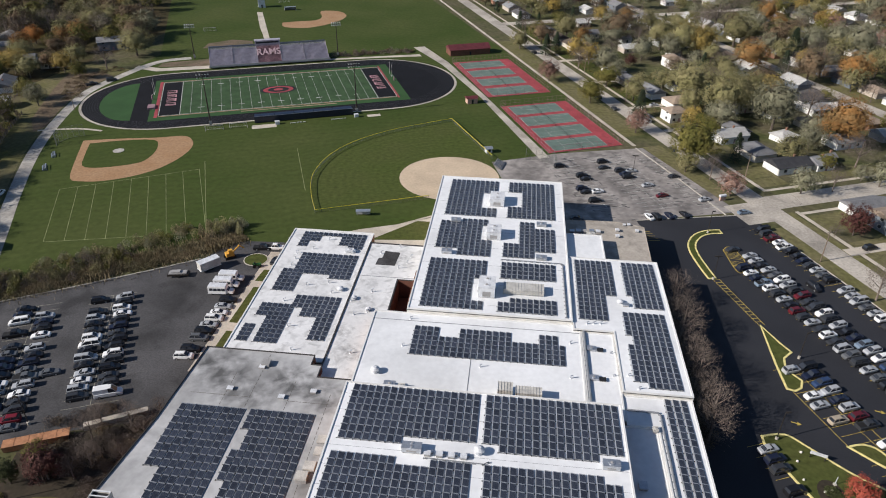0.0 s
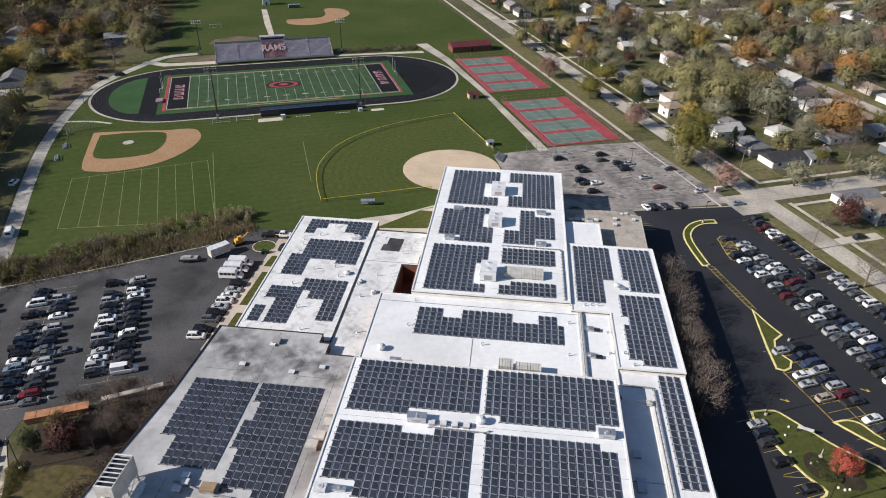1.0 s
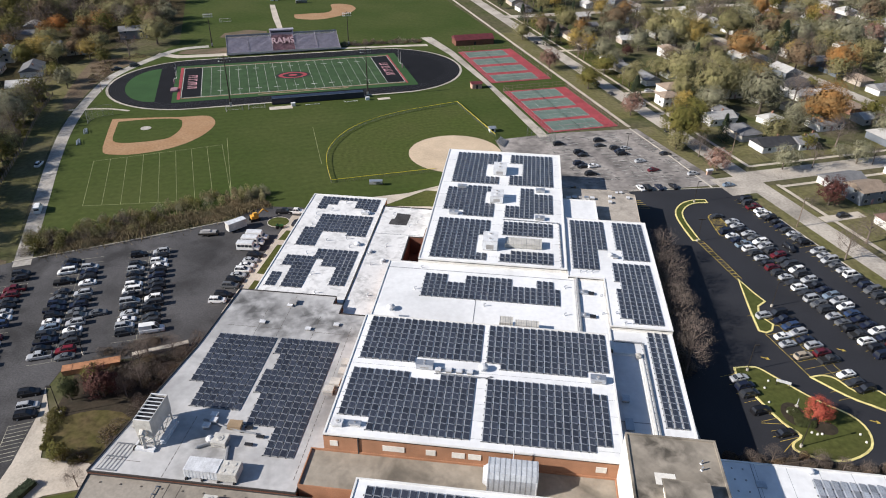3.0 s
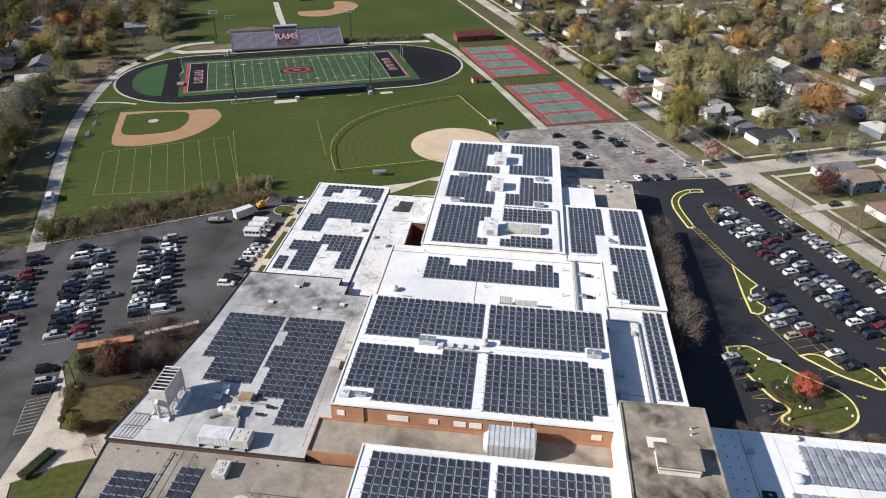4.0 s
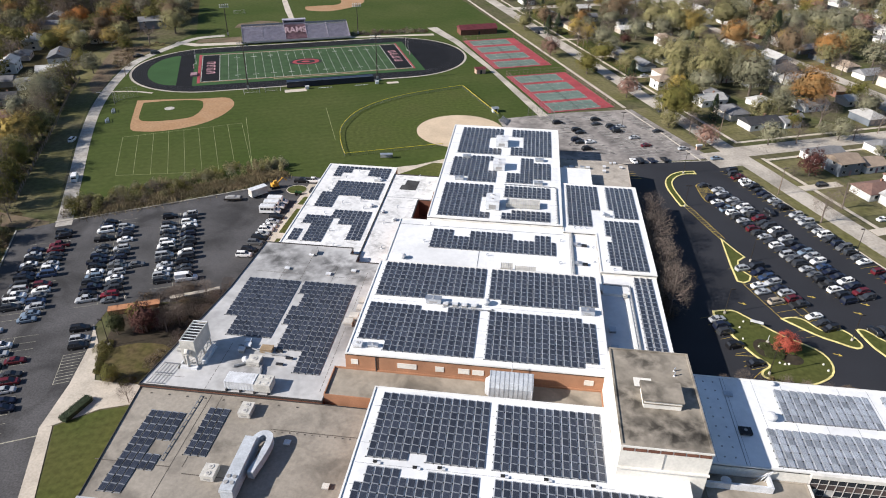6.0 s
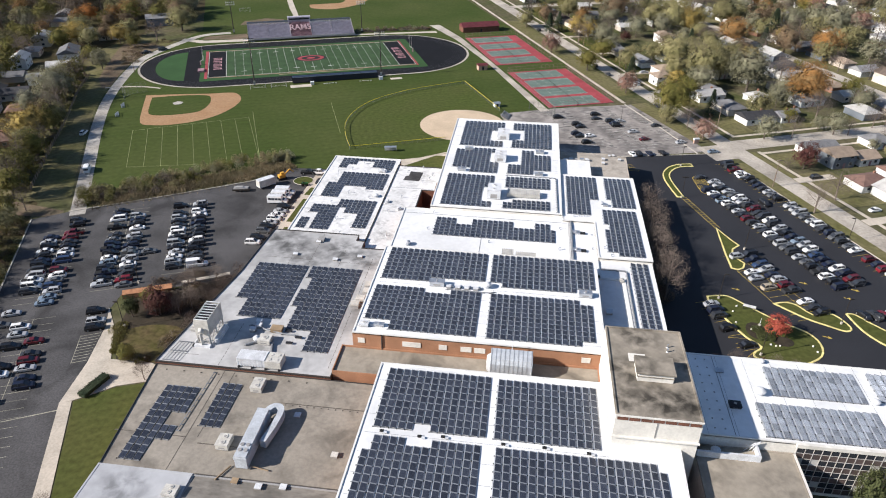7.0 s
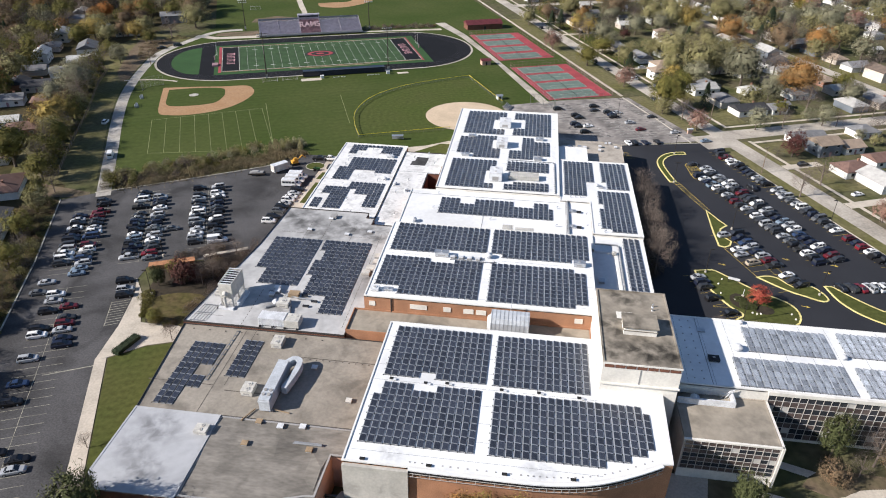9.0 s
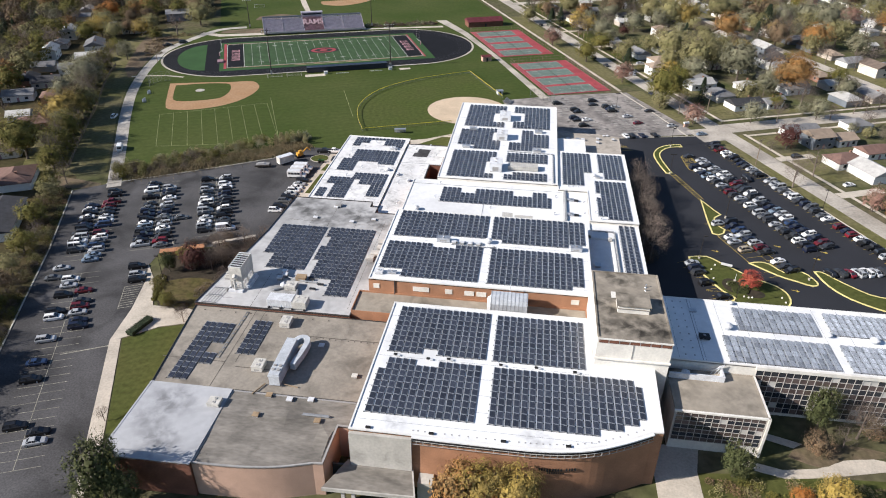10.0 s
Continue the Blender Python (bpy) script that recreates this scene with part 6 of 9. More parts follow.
fr = thing("roof_frame", "white steel frame leaning on a parapet", "steel frame", at=pose(68.2, -47.6, ZL - 0.2))
for a, b in (((-1.6, 0.6, 0), (0.2, 0.6, 2.4)), ((-0.8, 0.6, 0), (0.6, 0.6, 2.6)), ((0, 0.6, 0), (0.9, 0.6, 2.8)), ((-1.6, 0.6, 1.2), (0.8, 0.6, 2.0))):
    part("bar", Shape().tube(a, b, 0.08, n=5), M["unit_white"], fr)


# ---- sports ground furniture ----
def letters(text, size, material, parent, m, label):
    """Flat raised letters in the built-in font, as a mesh."""
    c = bpy.data.curves.new("letters", "FONT")
    c.body, c.size, c.extrude, c.align_x, c.align_y = text, size, 0.03, "CENTER", "CENTER"
    c.offset = 0.02 * size
    tmp = bpy.data.objects.new("letters", c)
    scene.collection.objects.link(tmp)
    me = bpy.data.meshes.new_from_object(tmp.evaluated_get(bpy.context.evaluated_depsgraph_get()))
    bpy.data.objects.remove(tmp)
    bpy.data.curves.remove(c)
    me.materials.clear()
    me.materials.append(material)
    ob = new("lettering", me)
    ob.parent, ob.matrix_basis = parent, m
    ob["label"] = label
    return ob


UVM = Matrix.Translation((*uv(0, 0), 0)) @ Matrix.Rotation(TURN_UV, 4, "Z")
st = thing("grandstand", "long grey aluminium grandstand with a maroon middle section", "grandstand", at=UVM)
ROWS_S, V0, V1, ZT0, ZT1 = 18, 44.6, 59.0, 1.2, 6.9
for a, b, m in ((-32.5, -20.5, "alu"), (-20.3, -7.2, "alu"), (-7.0, 5.6, "maroon"), (5.8, 18.4, "alu"), (18.6, 31.5, "alu")):
    edge, dv, dz = [], (V1 - V0) / ROWS_S, (ZT1 - ZT0) / ROWS_S
    for i in range(ROWS_S):
        edge += [(V0 + dv * i, ZT0 + dz * i), (V0 + dv * (i + 1), ZT0 + dz * i)]
    n = len(edge)
    deck = part("seating", Shape().add([(u, v, z) for u in (a, b) for v, z in edge], [(i, i + n, i + n + 1, i + 1) for i in range(n - 1)]), M[m], st, "maroon stepped deck" if m == "maroon" else "grey aluminium stepped deck")
    plank = Shape().box(a, b, 0.45, 0.75, 0.3, 0.42).mesh("seat_plank", M[m])
    for i in range(ROWS_S):
        part("seat_plank", plank, None, deck, at=pose(0, V0 + dv * i, ZT0 + dz * i))
for u in (-32.6, -20.4, -7.1, 5.7, 18.5, 31.6):
    part("side_frame", Shape().add([(u, V0, 0.0), (u, V1 + 0.8, 0.0), (u, V1 + 0.8, ZT1 + 0.6), (u, V1, ZT1 + 0.4), (u, V0, ZT0 + 0.3), (u + 0.12, V0, 0.0), (u + 0.12, V1 + 0.8, 0.0), (u + 0.12, V1 + 0.8, ZT1 + 0.6), (u + 0.12, V1, ZT1 + 0.4), (u + 0.12, V0, ZT0 + 0.3)], [(0, 1, 2, 3, 4), (9, 8, 7, 6, 5), (4, 3, 8, 9), (3, 2, 7, 8), (0, 4, 9, 5), (2, 1, 6, 7)]), M["alu"], st)
part("front_walk", Shape().box(-33, 32, V0 - 1.6, V0, 0.9, 1.1).box(-33, 32, V0 - 1.65, V0 - 1.58, 1.1, 2.0), M["frame_white"], st, "pale front walkway with a rail")
part("back_rail", Shape().box(-32.5, 31.5, V1 + 0.7, V1 + 0.78, ZT1, ZT1 + 1.1), M["galv_dull"], st)
for u in range(-30, 32, 6):
    part("post", Shape().box(u, u + 0.2, V1, V1 + 0.3, 0, ZT1), M["pole"], st)
press = part("press_box", Shape().box(-7.4, 6.2, V1 + 0.6, V1 + 3.6, 4.0, 9.4).box(-7.7, 6.5, V1 + 0.2, V1 + 4.0, 9.4, 9.65).box(-6.8, 5.6, V1 + 0.55, V1 + 0.62, 7.9, 9.0), M["alu"], st, "grey press box on posts")
part("press_windows", Shape().box(-6.8, 5.6, V1 + 0.5, V1 + 0.56, 8.0, 8.9), M["glass"], press)
slope = math.atan2(ZT1 - ZT0, V1 - V0)
letters("RAMS", 6.2, M["seat_letter"], st, Matrix.Translation((-0.7, 52.7, ZT0 + (52.7 - V0) * math.tan(slope) + 0.55)) @ Matrix.Rotation(slope, 4, "X") @ Matrix.Diagonal((0.85, 1.25, 1, 1)), "faded pink letters on the maroon seats")


def flood_light(u, v, h):
    t = thing("flood_light", "tall dark steel floodlight mast with lamp crossbars", "floodlight", "field floodlights", at=UVM @ Matrix.Translation((u, v, 0)))
    part("mast", Shape().tube((0, 0, 0), (0, 0, h), 0.34, 0.16, n=8), M["pole"], t)
    for k, z in enumerate((h - 2.2, h - 0.9)):
        part("crossbar", Shape().box(-2.6, 2.6, -0.1, 0.1, z - 0.1, z + 0.1), M["pole"], t)
        for i in range(5):
            part("lamp", Shape().tube((-2.3 + 1.15 * i, 0.0, z), (-2.3 + 1.15 * i, -0.55 if v > 0 else 0.55, z - 0.4), 0.2, 0.36, n=8), M["unit_white"], t)
    part("control_box", Shape().box(-0.5, 0.5, -0.6, -0.2, 1.0, 2.6), M["pipe"], t)
    return t


for u, v, h in ((-32.0, -43.0, 24), (32.0, -43.0, 24), (-41.0, 66.0, 20), (37.5, 51.5, 20)):
    flood_light(u, v, h)
# visitors' stand: low and dark
vs = thing("bleachers", "long low dark bleachers with a navy back screen beside the track", "bleachers", at=UVM @ Matrix.Translation((0, 1.9, 0)))
for i in range(6):
    part("seat_plank", Shape().box(-13.5, 30.0, -42.0 - 0.75 * i, -41.6 - 0.75 * i, 0.5 + 0.38 * i, 0.58 + 0.38 * i), PAINT["charcoal"], vs)
    part("riser", Shape().box(-13.5, 30.0, -42.4 - 0.75 * i, -42.36 - 0.75 * i, 0.3 + 0.38 * i, 0.9 + 0.38 * i), M["pole"], vs)
for i in range(8):
    part("frame", Shape().add([(-13 + 6.1 * i, -42, 0), (-13 + 6.1 * i, -46.4, 0), (-13 + 6.1 * i, -46.4, 2.5), (-12.8 + 6.1 * i, -42, 0), (-12.8 + 6.1 * i, -46.4, 0), (-12.8 + 6.1 * i, -46.4, 2.5)], [(0, 1, 2), (5, 4, 3), (0, 2, 5, 3)]), M["pole"], vs)
part("back_screen", Shape().box(-13.5, 30, -46.5, -46.42, 0.3, 3.0), PAINT["navy"], vs, "navy fabric back screen")
part("rail", Shape().box(-13.5, 30, -46.52, -46.4, 3.05, 3.14), M["galv_dull"], vs)
for i in range(5):
    part("deck_cover", Shape().box(-13.3 + 8.7 * i, -4.8 + 8.7 * i, -46.3, -41.8, 2.62 - 0.02 * (i % 2), 2.68 - 0.02 * (i % 2)), PAINT["navy"], vs, "navy fabric cover")
slab("concrete_pad", uvbox(-15, -4.5, -51.0, -46.8), 0.08, M["concrete"], "pale concrete pad beside the bleachers", category="pavement")
slab("concrete_pad", uvbox(36, 42, -49.0, -46.2), 0.08, M["concrete"], "pale concrete pad beside the track", category="pavement")
for u in (-4.0, 31.0):
    tagged(part("equipment_box", Shape().box(-0.9, 0.9, -0.7, 0.7, 0, 1.3).box(-1.0, 1.0, -0.8, 0.8, 1.3, 1.45), M["unit_white"], at=UVM @ Matrix.Translation((u, -47.5, 0))), "white equipment box beside the bleachers", "box")
for u0 in (2, 20):
    for k in range(5):
        tagged(part("bench", Shape().box(-0.5, 0.5, -0.2, 0.2, 0.35, 0.45).box(-0.45, -0.35, -0.15, 0.15, 0, 0.35).box(0.35, 0.45, -0.15, 0.15, 0, 0.35), M["unit_white"], at=UVM @ Matrix.Translation((u0 + 1.4 * k, -48.6, 0))), "small white bench beside the track", "bench", "track benches")


def soccer_goal(u, v, turn=0.0, w=7.3):
    t = thing("soccer_goal", "white tubular soccer goal frame on grass", "soccer goal", "soccer goals", at=UVM @ pose(u, v, 0, 0, 0, turn))
    f = Shape()
    for a, b in (((-w / 2, 0, 0), (-w / 2, 0, 2.4)), ((w / 2, 0, 0), (w / 2, 0, 2.4)), ((-w / 2, 0, 2.4), (w / 2, 0, 2.4)), ((-w / 2, 2, 0), (w / 2, 2, 0)), ((-w / 2, 0, 2.4), (-w / 2, 2, 0)), ((w / 2, 0, 2.4), (w / 2, 2, 0)), ((-w / 2, 0, 0.05), (-w / 2, 2, 0.05)), ((w / 2, 0, 0.05), (w / 2, 2, 0.05))):
        f.tube(a, b, 0.09, n=6)
    part("frame", f, M["frame_white"], t)
    n = Shape()
    for i in range(15):
        x = -w / 2 + w * i / 14
        n.tube((x, 0, 2.4), (x, 2, 0), 0.012, n=3)
    for i in range(5):
        n.tube((-w / 2, 2 * i / 5, 2.4 - 2.4 * i / 5), (w / 2, 2 * i / 5, 2.4 - 2.4 * i / 5), 0.012, n=3)
    part("net", n, M["line"], t, "white net")
    return t


for u, v in ((-30.5, -48.6), (-20.5, -48.2), (-33, 128), (-78, 128), (20, 205)):
    soccer_goal(u, v)


def goal_post(u, s):
    t = thing("goal_post", "white forked football goal post", "goal post", "goal posts", at=UVM @ Matrix.Translation((u, 0, 0)))
    f = Shape().tube((s * 1.6, 0, 0), (s * 1.6, 0, 2.2), 0.14).tube((s * 1.6, 0, 2.2), (0, 0, 3.05), 0.12).tube((0, -2.82, 3.05), (0, 2.82, 3.05), 0.1)
    for v in (-2.82, 2.82):
        f.tube((0, v, 3.05), (0, v, 9.2), 0.08)
    part("post", f, M["frame_white"], t)
    part("pad", Shape().tube((s * 1.6, 0, 0), (s * 1.6, 0, 1.9), 0.35, n=10), M["maroon"], t, "maroon post pad")


goal_post(-57.3, -1)
goal_post(57.3, 1)
tagged(part("high_jump_mat", Shape().box(-1.6, 1.6, -2.6, 2.6, 0, 0.8), M["maroon"], at=UVM @ Matrix.Translation((-58.5, -12, 0.1))), "maroon landing mat beside the end zone", "mat")


def small_building(u, v, w, d, h, rise, wall, roof, name, label, category):
    t = thing(name, label, category, at=UVM @ Matrix.Translation((u, v, 0)))
    part("wall", Shape().box(-w / 2, w / 2, -d / 2, d / 2, 0, h), wall, t)
    part("roof", Shape().add([(-w / 2 - 0.4, -d / 2 - 0.4, h), (w / 2 + 0.4, -d / 2 - 0.4, h), (w / 2 + 0.4, 0, h + rise), (-w / 2 - 0.4, 0, h + rise), (w / 2 + 0.4, d / 2 + 0.4, h), (-w / 2 - 0.4, d / 2 + 0.4, h)], [(0, 1, 2, 3), (3, 2, 4, 5), (0, 3, 5), (1, 4, 2), (0, 5, 4, 1)]), roof, t)
    part("door", Shape().box(-0.5, 0.5, -d / 2 - 0.05, -d / 2 + 0.02, 0, min(2.05, h - 0.15)), M["dark"], t)
    return t


small_building(112, 40, 24, 9, 3.4, 2.2, M["brick_dark"], M["maroon_dark"], "field_house", "long low maroon-roofed field house", "building")
small_building(87.3, -42.5, 5.0, 3.4, 2.6, 0.9, M["brick_pale"], M["maroon_dark"], "ticket_booth", "small brick ticket booth with a maroon roof", "booth")
small_building(75.6, -100.5, 2.4, 2.4, 1.9, 0.5, M["unit_white"], M["galv"], "shed", "small white shed with a metal roof on grass", "shed")
small_building(3.0, 193, 5, 5, 6.0, 1.4, M["unit_white"], M["roof_tan"], "announcer_tower", "white two-storey announcer hut between far ball fields", "hut")


def dugout(u, v, turn):
    t = thing("dugout", "low grey dugout shelter beside the ball field", "dugout", "dugouts", at=UVM @ pose(u, v, 0, 0, 0, turn))
    part("roof", Shape().box(-4, 4, -1.2, 1.2, 2.2, 2.35), M["galv"], t)
    part("wall", Shape().box(-4, 4, 1.1, 1.25, 0, 2.2).box(-4, -3.85, -1.1, 1.1, 0, 2.2).box(3.85, 4, -1.1, 1.1, 0, 2.2), M["pipe"], t)
    part("bench", Shape().box(-3.6, 3.6, 0.3, 0.8, 0.4, 0.5), M["wood"], t)


dugout(22, 178, 0)


def backstop(u, v, turn, w=14, h=5.0, n=7):
    t = thing("backstop", "curved dark wire mesh baseball backstop", "backstop", "backstops", at=UVM @ pose(u, v, 0, 0, 0, turn))
    f = Shape()
    pts = [(w / 2 * math.sin(a), -w / 2.6 * math.cos(a)) for a in [(-0.5 + i / n) * 2.4 for i in range(n + 1)]]
    for p in pts:
        f.tube((*p, 0), (*p, h), 0.07, n=5)
    for z in (0.1, h / 2, h):
        f.wall(pts, 0.08, z - 0.04, z + 0.04)
    for i in range(n):
        for k in range(1, 8):
            a, b = Vector(pts[i]), Vector(pts[i + 1])
            p = a.lerp(b, k / 8)
            f.tube((*p, 0), (*p, h), 0.012, n=3)
    part("mesh_frame", f, M["mesh_fence"], t)


backstop(-86, -47, 225)
backstop(90, -118, 130)
for (u, v) in ((-93, -72), (-92, -60)):
    s = Shape()
    for i in range(3):
        s.box(-2.4, 2.4, -0.6 * i, -0.6 * i + 0.3, 0.3 + 0.3 * i, 0.36 + 0.3 * i)
    for x in (-2.2, 0, 2.2):
        s.box(x - 0.04, x + 0.04, -1.4, 0.3, 0, 0.3).box(x - 0.04, x + 0.04, -1.4, -0.3, 0.3, 0.9)
    tagged(part("bleacher_bench", s, M["galv"], at=UVM @ pose(u, v, 0, 0, 0, 100)), "small aluminium bleacher bench on grass", "bench", "field benches")
for (x, y, r) in ((-30.5, 105.5, 10),):
    s = Shape().box(-2.4, 2.4, -0.9, 0.9, 1.9, 2.0).box(-2.4, 2.4, 0.8, 0.9, 0, 1.9).box(-2.2, 2.2, 0.1, 0.5, 0.4, 0.5)
    tagged(part("players_shelter", s, M["galv"], at=pose(x, y, 0, 0, 0, r)), "small grey players' shelter on grass", "shelter", "players' shelters")


# ---- lamps and poles ----
def lot_lamp(x, y, h=8.0, arm=22.0, twin=False):
    t = thing("street_lamp", "dark bronze car park lamp on a concrete foot", "street lamp", "car park lamps", at=pose(x, y, 0, 0, 0, arm))
    part("foot", Shape().tube((0, 0, 0), (0, 0, 0.8), 0.32, n=10), M["kerb"], t, "round concrete foot")
    part("pole", Shape().tube((0, 0, 0.8), (0, 0, h), 0.10, 0.07, n=8), M["pole"], t)
    for s in ((1, -1) if twin else (1,)):
        part("lamp_head", Shape().box(*sorted((0.05 * s, 1.1 * s)), -0.2, 0.2, h - 0.12, h + 0.12), M["pole"], t)
    return t


for x, y, a, tw in ((78.0, 18.8, 10, 0), (83.1, -4.6, 20, 0), (91.5, 47.0, 30, 0), (107.4, 11.4, 20, 0), (82.4, 108.2, 20, 0), (78.2, 80.6, 10, 1), (125.6, 57.5, 190, 0), (-75.5, -16, 180, 0), (63.5, 150, 0, 1), (-82.0, 3.5, 180, 0)):
    lot_lamp(x, y, 8.0, a, bool(tw))


def utility_pole(u, v, h=11.0):
    t = thing("utility_pole", "weathered wooden utility pole with a crossarm", "utility pole", "utility poles", at=UVM @ Matrix.Translation((u, v, 0)))
    part("pole", Shape().tube((0, 0, 0), (0, 0, h), 0.18, 0.12, n=7), M["pole_wood"], t)
    part("crossarm", Shape().box(-1.3, 1.3, -0.08, 0.08, h - 0.9, h - 0.7), M["pole_wood"], t)
    for x in (-1.1, -0.4, 0.4, 1.1):
        part("insulator", Shape().tube((x, 0, h - 0.7), (x, 0, h - 0.5), 0.06, n=5), M["pipe"], t)
    return t


POLES = [(159.6, -300), (159.6, -248), (145.6, -205), (159.6, -150), (159.6, -105), (159.6, -60), (159.6, -15), (159.6, 30), (159.6, 75)]
for p in POLES:
    utility_pole(*p)
utility_pole(-92.0, -6.5, 9.0)
for (a, b) in zip(POLES, POLES[1:]):
    for k, du_ in enumerate((-1.1, 0.4, 1.1)):
        cu_ = bpy.data.curves.new("cable", "CURVE")
        cu_.dimensions, cu_.bevel_depth, cu_.bevel_resolution = "3D", 0.018, 0
        sp = cu_.splines.new("POLY")
        sp.points.add(8)
        for i in range(9):
            f = i / 8
            x, y = uv(a[0] + du_ + (b[0] - a[0]) * f, a[1] + (b[1] - a[1]) * f)
            sp.points[i].co = (x, y, 10.4 - 0.9 * 4 * f * (1 - f), 1)
        cu_.materials.append(M["black"])
        tagged(new("power_cable", cu_), "thin black overhead power cable", "cable", "overhead cables")
# signs, benches, boulders and small planting on the big island
sg = thing("entrance_sign", "low white school sign board on two posts", "sign", at=pose(84.8, 14.2, 0.17, 0, 0, -18))
part("board", Shape().box(-1.6, 1.6, -0.1, 0.1, 1.0, 1.7), M["unit_white"], sg)
for x in (-1.4, 1.4):
    part("post", Shape().box(x - 0.08, x + 0.08, -0.08, 0.08, 0, 1.1), M["pole"], sg)
for k, (x, y) in enumerate(((80.5, 13), (80.2, 8.2), (83.4, 5.6), (84.9, 6.2), (82.0, 15.6), (86.7, -0.2), (87.8, -0.6), (88.8, -0.4), (97.4, -1.6), (97.0, 0.6))):
    s = Shape().tube((0, 0, -0.05), (0, 0, 0.25), 0.28, 0.24, n=7).tube((0, 0, 0.25), (0.05, 0, 0.38), 0.24, 0.1, n=7)
    tagged(part("boulder", s, M["stone"], at=pose(x, y, 0.17, 0, 0, 40 * k)), "pale limestone boulder on grass", "boulder", "boulders")
fp = thing("marker_post", "short pale post on the grassed island", "post", at=pose(86.0, 7.8, 0.17))
part("pole", Shape().tube((0, 0, 0), (0, 0, 2.2), 0.08, 0.06, n=7), M["unit_white"], fp)
part("foot", Shape().tube((0, 0, 0), (0, 0, 0.2), 0.4, n=10), M["kerb"], fp)
sg2 = thing("notice_board", "white notice board on posts beside the street corner", "sign", at=UVM @ pose(141.5, -162.0, 0, 0, 0, 0))
part("board", Shape().box(-1.3, 1.3, -0.5, 0.5, 1.6, 2.2), M["unit_white"], sg2)
part("post", Shape().box(-1.1, 1.1, -0.35, 0.35, 0, 1.6), M["brick_pale"], sg2)
# vents on the low tan roof and the frame-mounted units along its edge
for x, y, k in ((51.1, 93.1, 1.0), (50.8, 89.4, 1.0), (57.0, 93.4, 0.9), (55.0, 97.2, 0.8), (53.6, 97.0, 0.7)):
    curb_box(x, y, 6.95, k, k, 0.85 * k, "unit_white", "small white vent box on the tan roof")
for k in range(5):
    curb_box(37.4 + 1.95 * k, 90.7 + 0.2 * k, 6.95, 1.3, 1.1, 0.8 + 0.2 * (k % 2), ("galv", "unit_white", "pipe")[k % 3], "small grey rooftop unit on the low tan roof")
rooftop_unit(41.6, 44.0, 88.0, 89.6, 6.95, 1.3, "unit", "cream rooftop unit on the low tan roof", 1, False)
bar = thing("concrete_barrier", "long pale concrete retaining slab beside shrubs", "barrier", at=pose(-63.7, 6.9, 0, 0, 0, 29))
part("slab", Shape().box(-6.5, 6.5, -0.7, 0.7, 0, 1.3), M["concrete"], bar)
ob_ = thing("dumpster", "long faded orange skip with sloping end", "skip", at=pose(-77.0, -1.2, 0, 0, 0, 24))
part("body", Shape().add([(-6, -1.2, 0.2), (6, -1.2, 0.2), (6.6, -1.2, 1.6), (-6.2, -1.2, 1.6), (-6, 1.2, 0.2), (6, 1.2, 0.2), (6.6, 1.2, 1.6), (-6.2, 1.2, 1.6)], [(0, 1, 2, 3), (7, 6, 5, 4), (1, 5, 6, 2), (4, 0, 3, 7), (3, 2, 6, 7), (4, 5, 1, 0)]), M["orange_paint"], ob_)
for x in (-4, -1.3, 1.3, 4):
    part("rib", Shape().box(x - 0.08, x + 0.08, -1.3, 1.3, 0.2, 1.65), M["orange_paint"], ob_)
    part("skid", Shape().box(x - 0.15, x + 0.15, -1.0, 1.0, 0, 0.2), M["pole"], ob_)
gb_ = thing("bleachers", "grey metal bleachers behind the softball backstop", "bleachers", at=UVM @ pose(76.4, -115.6, 0, 0, 0, 55))
for i in range(5):
    part("seat_plank", Shape().box(-3.2, 3.2, 0.7 * i, 0.7 * i + 0.34, 0.45 + 0.36 * i, 0.52 + 0.36 * i), M["galv_dull"], gb_)
    part("foot_plank", Shape().box(-3.2, 3.2, 0.7 * i - 0.3, 0.7 * i, 0.12 + 0.36 * i, 0.18 + 0.36 * i), M["galv_dull"], gb_)
for x in (-3.0, 0.0, 3.0):
    part("frame", Shape().tube((x, -0.2, 0), (x, 3.2, 2.0), 0.06, n=5).tube((x, 3.2, 0), (x, 3.2, 2.9), 0.06, n=5), M["pole"], gb_)
tg = thing("tractor", "small green garden tractor beside a grass island", "tractor", at=pose(-54.8, 70.2, 0.1, 0, 0, 20))
part("body", Shape().box(-0.5, 1.2, -0.4, 0.4, 0.5, 1.1).box(-0.9, -0.4, -0.5, 0.5, 0.6, 1.3), mat("green_machine_paint", (0.03, 0.12, 0.03), 0.5, vary=0.2), tg)
part("seat", Shape().box(-0.7, -0.3, -0.25, 0.25, 1.3, 1.6), M["black"], tg)
for x, r in ((-0.7, 0.55), (0.9, 0.32)):
    for y in (-0.6, 0.6):
        part("wheel", Shape().tube((x, y - 0.15, r), (x, y + 0.15, r), r, n=12), M["black"], tg)


# ---- vehicles ----
def loft(sections):
    """A hull through cross-sections of equal point count."""
    s = Shape()
    n = len(sections[0])
    s.v = [tuple(p) for sec in sections for p in sec]
    for k in range(len(sections) - 1):
        for i in range(n - 1):
            s.f.append((k * n + i, k * n + i + 1, (k + 1) * n + i + 1, (k + 1) * n + i))
    s.f.append(tuple(range(n)))
    s.f.append(tuple(reversed(range((len(sections) - 1) * n, len(sections) * n))))
    s.m = [0] * len(s.f)
    return s


